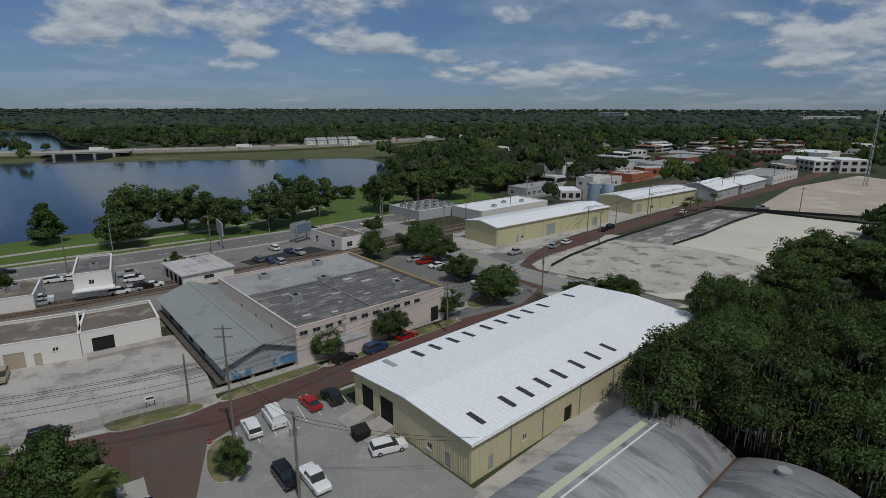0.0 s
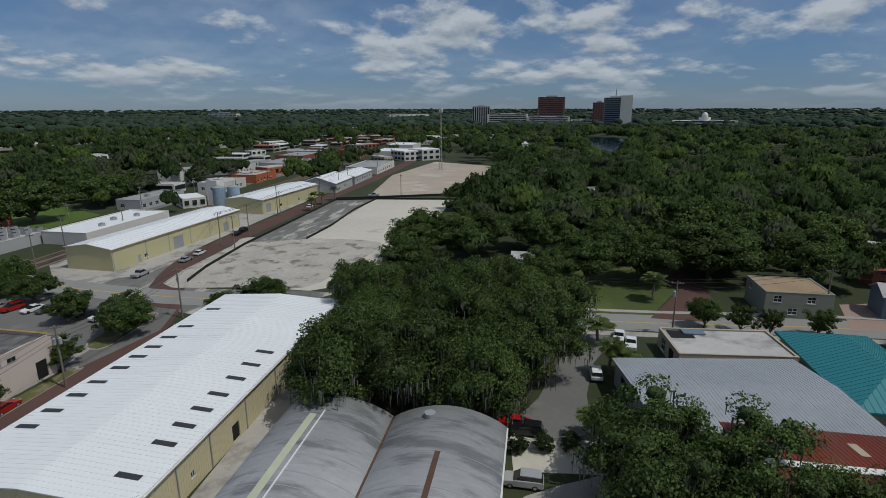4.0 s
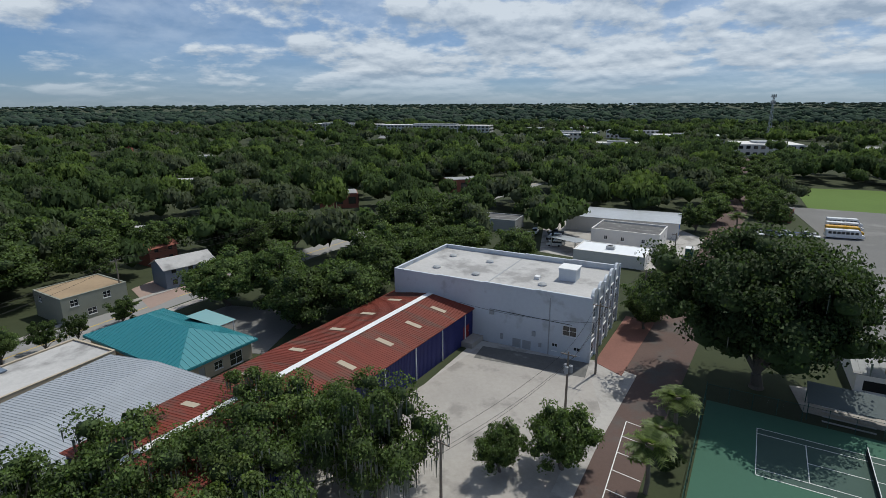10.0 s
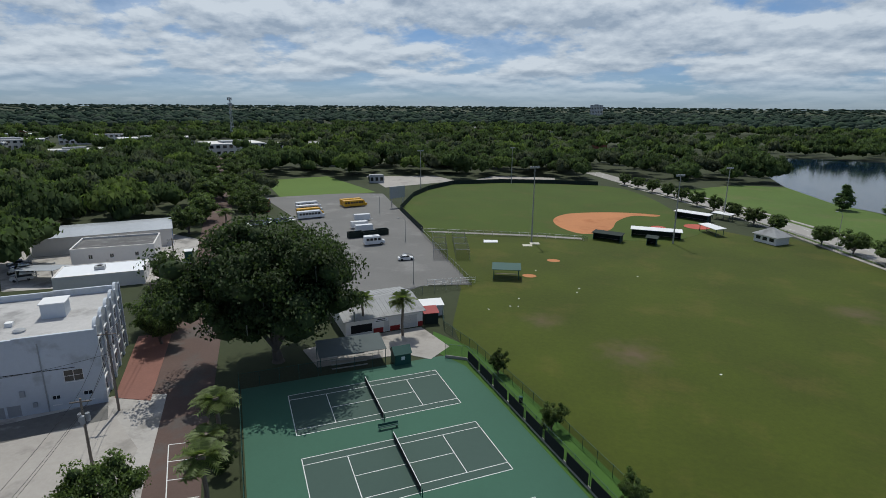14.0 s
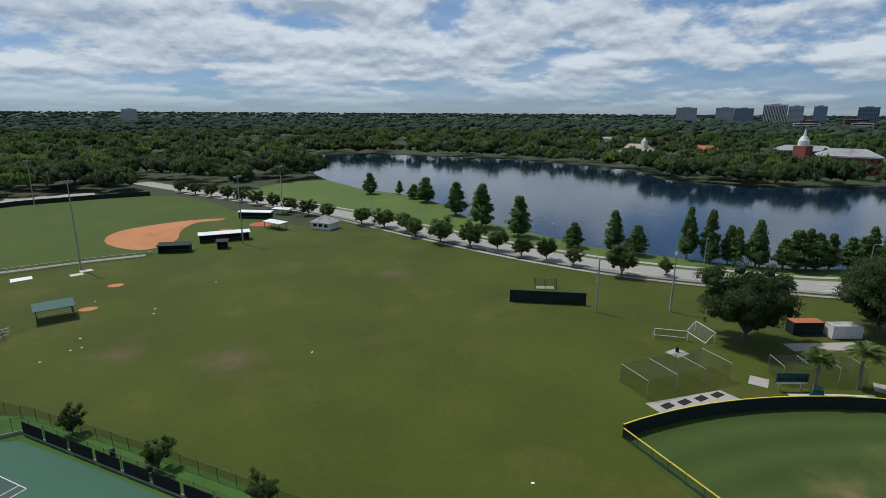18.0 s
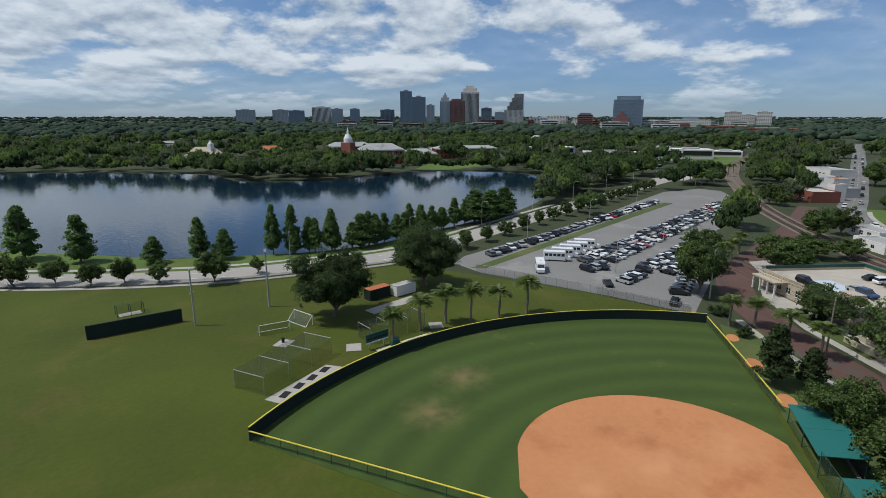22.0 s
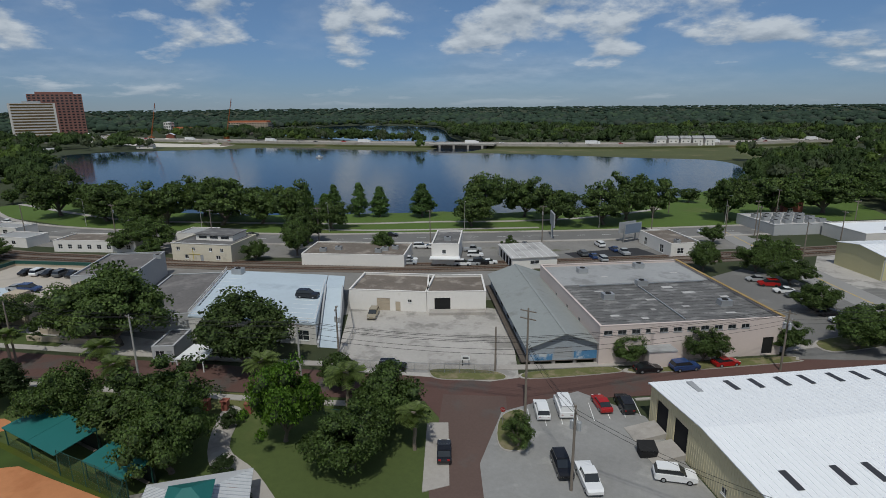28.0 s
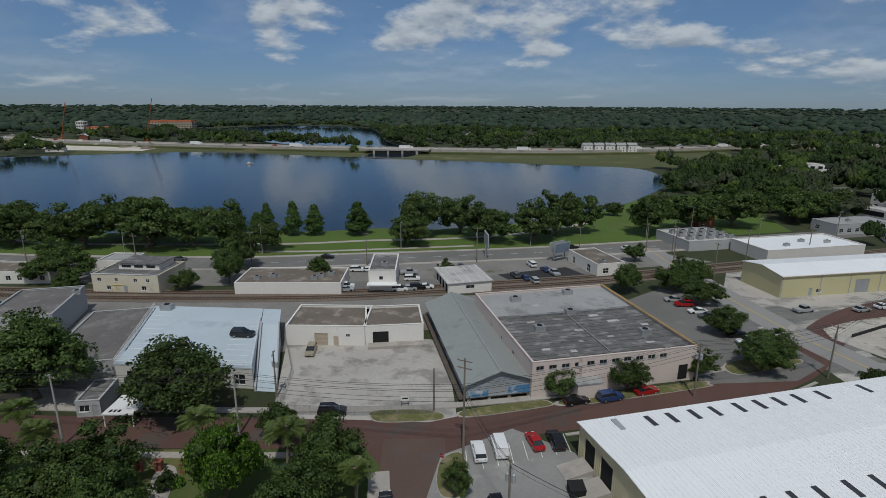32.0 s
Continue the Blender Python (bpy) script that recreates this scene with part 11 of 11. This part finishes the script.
for x, y, h, r in ((93.4, 121.1, 11, 8), (80, 106, 11, 7.5), (44.7, 111.4, 7, 5.5), (36.4, 112.3, 6, 3.5), (113, 114, 13, 9), (128, 100, 13, 9), (104, 80, 10, 6.5), (138, 55, 15, 12.5), (150, 38, 14, 9.5), (122, 6, 12, 9.0), (119, -4, 13, 8.6), (104, -7, 12, 8.2), (105, -17, 13, 9.2), (117, -25, 14, 9), (158, 73, 16, 12), (163, 54, 15, 10), (168, 24, 11, 7.5), (158, 2, 12, 8.5), (163, -12, 13, 9), (150, -42, 15, 11), (154, -60, 15, 11), (134, -36, 13, 9), (100, 124, 13, 10), (104, 116, 13, 9)):
    tree(x, y, h, r, group="oaks by the street", name="oak_tree")
for x, y, h, r in ((132.8, -52.4, 12, 9), (182, 40, 13, 9.5), (176, 64, 14, 10), (124.9, 66.4, 13, 9), (113.5, 74.5, 12, 8), (152.4, 94.9, 13, 10), (136, 80, 13, 9), (118, -40, 11, 7), (122, -64, 11, 7)):
    tree(x, y, h, r, group="oaks by the street", name="oak_tree")
tree(54.5, -70.8, 24.0, 14.4, big=3, leaf=LEAFDARK, label="huge dark live oak beside the tennis courts", name="oak_tree")
for x, y, h, r in ((50.6, -24.8, 6.5, 3.2), (48.4, -32.0, 8.2, 4.6)):
    tree(x, y, h, r, leaf=LEAFMID, label="light green tree at the yard edge", group="yard trees")
for x, y, h, r in ((78.8, -69.8, 9, 4.2), (103.7, -96.8, 7.7, 3.7), (83.8, -74.7, 7.4, 5.0), (92, -86, 7, 4.5)):
    tree(x, y, h, r, label="round green street tree", group="street trees")

for x, y, h, r in ((139, -142, 9, 6), (131, -166, 11, 7), (148, -160, 11, 7), (158, -196, 12, 8), (146, -183, 11, 7.5), (176, -204, 12, 8.5), (168, -186, 12, 8), (190, -236, 13, 9), (206, -226, 13, 9), (212, -258, 13, 9), (228, -252, 13, 9), (240, -292, 13, 9), (254, -284, 13, 9)):
    tree(x, y, h, r, label="leafy oak overhanging the brick street", group="street trees", name="oak_tree")

# street and park trees near the brick street
tree(-48.7, 42.8, 11.0, 4.6, leaf=LEAFBRIGHT, label="bright green sycamore on the park lawn")
for x, y, h, r in ((-39.5, 53.3, 8.2, 5.8), (-37.3, 43.0, 8.0, 5.4), (-64.7, 34.0, 9.8, 7.4), (-51.5, 56.6, 6.2, 3.4), (-78.7, 29.4, 8.3, 5.0), (-55.6, 31.0, 10.0, 5.4)):
    tree(x, y, h, r, leaf=LEAFMID, label="rounded green park tree beside the brick street", group="park trees")
for x, y, h, r in ((-72.6, 55.5, 12.0, 9.0), (-98.5, 47.5, 14.5, 10.5), (-108, 44, 11, 7), (-138.3, 15.0, 13.5, 7.0), (-167.7, 38.2, 9.3, 7.0), (-125.3, 38.5, 8.0, 6.0)):
    tree(x, y, h, r, label="dense live oak shading the street buildings", group="street oaks", name="oak_tree")
for x, y, h, r in ((-91.7, 23.2, 10.5, 4.2), (-92.6, 28.6, 7.0, 3.2)):
    tree(x, y, h, r, "cone", LEAFDARK, "dark cone-shaped magnolia by the ball field fence", group="magnolias")
for x, y, h, r in ((-22.0, 57.6, 4.4, 2.4), (-15.8, 89.4, 5.2, 3.6), (-5.1, 96.2, 5.9, 3.7), (6.6, 107.6, 5.5, 3.4), (-12.3, 152.5, 8.4, 4.6), (-0.4, 158.3, 8.2, 5.0), (7.3, 151.5, 6.3, 5.2), (17.8, 115.6, 8.0, 5.4), (11.9, 132.2, 6.5, 4.6), (20.5, 121, 6.5, 4.6)):
    tree(x, y, h, r, leaf=LEAFMID, label="airy green street tree in a verge", group="street trees")
for x, y, h, r in ((-117.2, 109.5, 11, 5.2), (-123.5, 99.5, 6, 3.6), (-158, 91, 9, 6.5), (-166, 86, 8, 5.5), (-152, 84, 5, 3.5), (-172, 95, 10, 6), (-96, 124, 7, 3.6), (-64, 144, 5, 2.6), (-14, 186, 6, 3.4), (2, 174, 6.5, 3.6), (6, 168, 7, 4.0)):
    tree(x, y, h, r, leaf=LEAFMID, label="light green tree between railway and avenue", group="railway trees")
for x, y, h, r in ((-221.5, 108, 14.0, 12), (-205.7, 111, 11, 9), (-194.7, 116.4, 15.5, 12), (-174.7, 126.2, 17, 13), (-163.6, 135.5, 14.0, 10), (-151.0, 139, 15.2, 10), (-133.4, 141.8, 10.0, 7.1), (-92.2, 171, 11.0, 8.6), (-94.3, 186, 17.0, 10.0), (-82.5, 196.2, 14.8, 9.5), (-67.6, 190, 13.5, 10)):
    tree(x, y, h, r, label="large oak on the lakeside park lawn", group="lake park trees", name="oak_tree")
for x, y, h, r in ((-51.8, 197.5, 13.8, 10.0), (-46.6, 210.0, 16.8, 9.6), (-38.8, 219.6, 15.5, 8.0), (-32.4, 262.6, 6.1, 4.9), (-13.9, 230.0, 15.5, 10.0), (0.8, 245.0, 16, 12), (17.3, 262, 16, 13), (33.0, 321.2, 14, 13), (44.7, 287, 14, 12), (56.9, 300, 12.9, 11), (-250.3, 104, 17, 12), (-232, 112, 14.5, 10), (-196.3, 134, 15.3, 11), (-188.6, 141, 13.8, 11), (-124.8, 121, 12.0, 7.0)):
    tree(x, y, h, r, label="large oak on the lakeside park lawn", group="lake park trees", name="oak_tree")
for x, y, h, r in ((-158.8, 153.8, 11.4, 4.0), (-149.6, 160.3, 11.4, 4.0), (-140.0, 164.2, 12.4, 4.0), (-133.0, 168.6, 11.0, 4.5), (-118.1, 176.9, 11.7, 6.0), (-153.3, 158.9, 8.2, 4.0)):
    tree(x, y, h * 1.14, r * 1.2, "cone", LEAFCYPRESS, "bald cypress at the lake edge", group="cypresses")
for x, y, h, r in ((-90.2, -271.7, 9.9, 4.7), (-104.2, -264.4, 6.4, 2.4), (-105.0, -247.1, 6.6, 4.2), (-106.0, -234.7, 10.8, 5.6), (-103.2, -198.5, 12.6, 5.2), (-100.8, -172.8, 14.9, 5.6), (-104.6, -153.8, 12.9, 4.8), (-112.0, -133.0, 7.3, 3.7), (-119.4, -123.2, 11.9, 3.6), (-123.3, -117.2, 8.3, 3.9), (-133.6, -107.2, 14.0, 3.2), (-136.6, -102.0, 14.0, 3.2)):
    tree(x, y, h * 1.14, r * 1.2, "cone", LEAFCYPRESS, "bald cypress at the lake edge", group="cypresses")
for x, y, h, r in ((-139.8, -98.1, 10.3, 2.9), (-143.7, -92.2, 12.2, 3.6), (-150.7, -85.5, 10.3, 5.0), (-156, -83, 9.5, 4), (-168.0, -77.3, 8.6, 3.9), (-189.5, -71.8, 7.5, 3.8), (-178, -75, 7.5, 3.6), (-204.5, -63.2, 12.0, 7.5), (-214.8, -59.4, 11.2, 7.5), (-226, -57, 11, 7)):
    tree(x, y, h * 1.14, r * 1.2, "cone", LEAFCYPRESS, "bald cypress at the lake edge", group="cypresses")
for i, (x, y, a) in enumerate(along([(-134, -103), (-146, -91), (-160, -82.5), (-184, -74.5), (-204, -66)], 6.3, 3.0)):
    tree(x, y, 8.2 + (i * 37 % 10) * 0.45, 3.4 + (i * 13 % 5) * 0.2, "cone", LEAFCYPRESS, "bald cypress at the lake edge", group="cypresses")
for x, y, h, r in ((-61.4, -196.6, 6.9, 3.9), (-67.1, -187.7, 6.9, 4.4), (-71.7, -177.4, 6.7, 4.3), (-71.6, -168.9, 6.7, 3.5), (-75.8, -156.8, 8.2, 5.0), (-82.0, -147.3, 7.9, 4.4), (-87.5, -139.8, 6.8, 3.2), (-89.6, -130.0, 5.7, 3.0), (-94.7, -124.1, 6.7, 3.0), (-97.7, -115.4, 5.7, 2.9), (-103.0, -102.1, 8.7, 4.0), (-113.7, -97.3, 5.1, 2.2), (-117.5, -86.3, 4.9, 2.8)):
    tree(x, y, h, r, label="small round street oak beside the road", group="road oaks")
for i, (x, y, a) in enumerate(along([(-52, -212), (-36, -250), (-20, -285), (0, -318)], 13.0)):
    tree(x, y, 6.5, 3.6, label="small round street oak beside the road", group="road oaks")
for i, (x, y, a) in enumerate(along([(-150, -56.5), (-187, -45), (-260, -22.5), (-345, 4.5)], 12.5)):
    tree(x, y, 5.2 + (i * 37 % 10) * 0.15, 2.6 + (i * 13 % 5) * 0.15, label="small round street oak beside the car park", group="road oaks")
for x, y, h, r in ((-93.0, -60.0, 14.6, 8.2), (-120.5, -50.0, 15.8, 9.0)):
    tree(x, y, h, r, leaf=LEAFDARK, big=3, label="broad dark oak beside the batting nets", name="oak_tree")
for x, y, h, r in ((17.7, -78.6, 4.3, 1.8), (7.3, -65.1, 4.6, 2.0), (-3.0, -52.7, 4.6, 1.9)):
    tree(x, y, h, r, label="young round tree along the court fence", group="fence trees")
for x, y, h, r in ((105.9, 42.2, 6.8, 3.4), (108.8, 36.7, 6.4, 2.7), (111.6, 32.1, 5.6, 2.2), (118.5, 25.6, 5.6, 2.9)):
    tree(x, y, h, r, label="young street tree in a pavement opening", group="street trees")
for x, y, h, r in ((-495, 84, 14, 8.1), (-482, 93, 14, 7.4), (-529, 110, 13.0, 7.2), (-586, 130, 14, 9.6), (-302, 58, 9.9, 5.3), (-297, 62, 7.3, 4.1), (-220, 59, 10.5, 5.6), (-231, 69, 9.8, 5.2), (-194, 43, 5.4, 6.0), (-188, 51, 6.4, 5.3), (-191, 61, 6.0, 4.9), (-515, 123, 9.9, 8.5), (-550, 141, 13.7, 9.1), (-659, 184, 14, 10.2), (-749, 234, 14, 11.7)):
    tree(x, y, h, r, label="green tree between the railway and the shops", group="railway trees")
for x, y, h, r in ((-574, 195, 12.9, 8.1), (-406, 132, 13.7, 8.0), (-407, 144, 14, 10.4), (-356, 134, 14, 8.2), (-430, 170, 14, 11.1), (-285, 46, 7.0, 3.1), (-182, 19, 7.5, 7.0), (-433, -4, 13.9, 7.0), (-443, -18, 9.5, 9.5), (-369, -29, 13.9, 11.9), (-453, -43, 12.2, 9.8), (-385, 107, 7.5, 3.4), (-302, 106, 6.9, 4.3), (-330, 128, 12, 9), (-310, 122, 12, 8)):
    tree(x, y, h, r, label="green tree along the lake avenue", group="avenue trees")
PALMS = [(-105.8, 33.1, 7.2), (-86.0, 38.8, 7.6), (-170, 24, 7.0), (-178, 27, 6.6), (-186, 30, 7.2), (-160, 20.5, 6.4), (-82.9, -40.9, 8.2), (-92.0, -39.3, 8.0), (-97.7, -35.8, 8.8), (-99.5, -30.8, 9.2), (-104.9, -26.2, 7.6), (-109.3, -21.1, 9.0), (-117.2, 19.7, 7.0), (-119.2, 24.7, 6.4), (-114.1, 29.7, 6.0), (-77.8, 36.5, 7.6), (-60.3, 49.2, 7.2), (-45.7, 51.8, 8.2), (-33.0, 50.2, 6.5),
         (41.4, -38.6, 7.6), (48.8, -49.4, 7.0), (46.1, -86.4, 8.6), (38.5, -87.9, 9.0), (130.3, -150.4, 8.0), (74.7, 44.0, 6.6), (56.7, 35.1, 5.0), (113.8, 57.3, 6.7), (47.1, -45.5, 4.0), (76.0, 42.8, 4.6), (84.0, 52.5, 5.0)]
for i, (x, y, h) in enumerate(PALMS):
    palm(x, y, h, 2.6 + (i % 3) * 0.25, i, group="palms")
for i, (x, y) in enumerate(((-359, 28), (-368, 32), (-380, 36), (-392, 41), (-412, 47), (-433, 54), (-457, 60), (-476, 67), (-500, 74), (-390, 27), (-375, 22), (-302, 48), (-272, 44))):
    palm(x, y, 7.5 + i % 3, 2.6, i, group="palms along the bend")
for i, (x, y) in enumerate(((110, 212), (116, 219.5), (121, 222.5), (131, 228.5))):
    palm(x, y, 6.0 + i % 2, 2.4, i, group="palms by the yellow warehouse")
for x, y, r, h in ((43.2, -43.4, 1.6, 3.6), (-58.1, 41.6, 1.8, 2.4), (-50.2, 34.3, 1.9, 2.0), (47.5, 40.4, 1.6, 2.2), (50.2, 38.2, 1.7, 2.4), (53.2, 36.4, 1.6, 2.0), (-112, 22, 1.8, 2.2), (-123.6, 18.4, 2.2, 2.3), (-129, 35, 1.6, 1.8), (-125, 37, 1.8, 2.0), (-120.5, 38.6, 1.6, 1.8), (-115, 40.6, 1.4, 1.6), (-43.6, 31.6, 1.6, 1.9)):
    bush(x, y, r, h)

for x, y, r, h in ((-180, 40, 4.2, 5.0), (-174, 43, 4.4, 5.4), (-168, 43.5, 3.8, 4.6), (-186, 45, 4.5, 5.5), (-196, 50, 4.6, 5.5), (-160, 46, 3.4, 4.2)):
    bush(x, y, r, h, LEAFMID, "bright green overgrown shrub beside the tracks")

# ---- woodland ----
CLEAR_BOXES = []
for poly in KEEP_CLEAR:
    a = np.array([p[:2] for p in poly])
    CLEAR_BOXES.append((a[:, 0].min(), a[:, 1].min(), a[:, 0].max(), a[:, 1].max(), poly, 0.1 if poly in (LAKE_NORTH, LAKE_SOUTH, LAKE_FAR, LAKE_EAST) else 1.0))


def is_free(x, y, grow):
    for x0, y0, x1, y1, poly, share in CLEAR_BOXES:
        if x0 - grow < x < x1 + grow and y0 - grow < y < y1 + grow:
            if inside(x, y, poly):
                return False
            if grow > 0:
                for k in range(6):
                    a = k * math.pi / 3
                    if inside(x + share * grow * math.cos(a), y + share * grow * math.sin(a), poly):
                        return False
    return True


ROAD_POINTS = np.array([(p[0], p[1], w) for line, w in ROAD_LINES for p in along(line, 6.0)])


def crown_template(clumps, per, spray, rng):
    """An uneven crown one unit wide and high: small lumps, and leaf sprays standing off them."""
    d = rng.normal(0, 1, (clumps, 3))
    d /= np.linalg.norm(d, axis=1)[:, None]
    d[:, 2] = np.abs(d[:, 2]) * 1.2 - 0.22
    c = d * rng.uniform(0.42, 0.74, (clumps, 1)) * np.array([1, 1, 0.42]) + np.array([0, 0, 0.55])
    size = rng.uniform(0.24, 0.44, clumps) * (1 if clumps > 3 else 1.7)
    flat = np.array([1, 1, 0.55])
    bv, bf = BALLS[1]
    lump = c[:, None] + bv[None] * (size * (0.8 if per else 1.0))[:, None, None] * rng.uniform(0.75, 1.15, (clumps, len(bv), 1)) * flat
    faces = (bf[None] + (np.arange(clumps) * len(bv))[:, None, None]).reshape(-1, 3)
    e = rng.normal(0, 1, (clumps, per, 3))
    e /= np.linalg.norm(e, axis=2)[..., None]
    e[..., 2] = np.where(e[..., 2] < -0.2, -e[..., 2], e[..., 2])
    p = (c[:, None] + e * size[:, None, None] * rng.uniform(0.75, 1.2, (clumps, per, 1)) * flat).reshape(-1, 3)
    nrm = e.reshape(-1, 3) + rng.normal(0, 0.6, (len(p), 3))
    u = np.cross(nrm, rng.normal(0, 1, (len(p), 3)))
    w = np.cross(nrm, u)
    u, w = [q / (np.linalg.norm(q, axis=1)[:, None] + 1e-6) * spray * rng.uniform(0.6, 1.5, (len(p), 1)) for q in (u, w)]
    tri = np.stack([p - u * 0.6 - w * 0.4, p + u * 0.7 - w * 0.3, p + w * 0.9], 1) if per else np.zeros((0, 3, 3))
    round_ = (e + 0.35 * d[:, None]).reshape(-1, 3) + np.array([0, 0, 0.2]) + rng.normal(0, 0.4, (len(p), 3))
    ball_n = (bv[None] + 0.5 * d[:, None]).reshape(-1, 3)
    return lump.reshape(-1, 3), faces, tri.reshape(-1, 3), np.concatenate([ball_n, np.repeat(round_, 3, 0)])


def woods(name, r0, r1, count, size, clumps, per, spray, label, mats, thin=0.0, spots=None):
    """Many lumpy crowns with leaf sprays, in one mesh; each crown takes one of the leaf colours."""
    rng = np.random.default_rng(int(r0))
    forms = [crown_template(clumps, per, spray, rng) for i in range(9)]
    vs, fs, ns, ms, k = [], [], [], [], 0
    made, tries = 0, 0
    while made < count and tries < count * 6:
        tries += 1
        r = math.sqrt(rng.uniform(r0 * r0, r1 * r1))
        a = rng.uniform(0, 2 * math.pi)
        x, y = r * math.cos(a), r * math.sin(a)
        rad = size * rng.uniform(0.6, 1.35)
        if spots:
            if tries > len(spots):
                break
            (x, y), r = spots[tries - 1], 1200
            if not is_free(x, y, 0) or np.min(np.hypot(ROAD_POINTS[:, 0] - x, ROAD_POINTS[:, 1] - y)) < 10:
                continue
        if not spots and r < 1100 and (not is_free(x, y, rad * 0.6) or np.min(np.hypot(ROAD_POINTS[:, 0] - x, ROAD_POINTS[:, 1] - y) - ROAD_POINTS[:, 2]) < rad * 0.3):
            continue
        if r >= 1100 and any(inside(x, y, q) for q in (LAKE_FAR,)):
            continue
        if thin and noise.noise(Vector((x * 0.006, y * 0.006, 3.1))) > thin:
            continue
        h = rng.uniform(0.75, 1.25) * min(14, 5 + rad * 1.0)
        lump, faces, tri, nrm = forms[int(rng.integers(9))]
        t = rng.uniform(0, 2 * math.pi)
        spin = np.array([[math.cos(t), math.sin(t), 0], [-math.sin(t), math.cos(t), 0], [0, 0, 1]])
        turn_ = np.diag([rad, rad, h]) @ spin
        at = np.array([x, y, land_height(x, y)])
        vs += [lump @ turn_ + at, tri @ turn_ + at]
        ns.append(nrm @ spin)
        fs += [faces + k, np.arange(len(tri)).reshape(-1, 3) + k + len(lump)]
        ms.append(np.full(len(faces) + len(tri) // 3, rng.choice(len(mats), p=SHARES[:len(mats)] / SHARES[:len(mats)].sum()), np.int32))
        k += len(lump) + len(tri)
        made += 1
    me = mesh_np(name, np.concatenate(vs), np.concatenate(fs), mats[0], True)
    for m in mats[1:]:
        me.materials.append(m)
    me.polygons.foreach_set("material_index", np.concatenate(ms))
    round_normals(me, np.concatenate(ns))
    tagged(new(name, me), label, "woodland", "", "stuff")


SHARES = np.array([0.40, 0.28, 0.14, 0.18])
woods("near_woodland", 150, 420, 1500, 7.6, 12, 44, 0.108, "dense oak woodland of rounded dark green crowns", WOODS, 0.48)
woods("middle_woodland", 420, 1000, 5200, 8.8, 7, 15, 0.185, "wooded suburb of rounded green crowns", WOODS, 0.44)
woods("far_woodland", 1000, 2300, 10500, 12.5, 3, 0, 0, "distant wooded land", HAZEDWOODS, 0.55)
woods("horizon_woodland", 2300, 4900, 9500, 27.0, 1, 0, 0, "woodland reaching the horizon", HAZEDWOODS[:1])
# trees standing at the water's edge on the far shores
edge = random.Random(5)
SHORE = []
for outline in (LAKE_SOUTH, LAKE_EAST, LAKE_FAR):
    cx, cy = sum(p[0] for p in outline) / len(outline), sum(p[1] for p in outline) / len(outline)
    for x, y, a in along(outline + outline[:1], 5.5):
        for side in (1, -1):
            px, py = x - side * math.sin(radians(a)) * edge.uniform(2, 12), y + side * math.cos(radians(a)) * edge.uniform(2, 12)
            if not inside(px, py, outline) and not (px > -240 and -420 < py < -40 and outline is LAKE_SOUTH):
                SHORE.append((px, py))
woods("shore_woodland", 299, 900, 900, 6.2, 9, 26, 0.14, "trees crowding the far lake shores", WOODS, 0.0, SHORE)
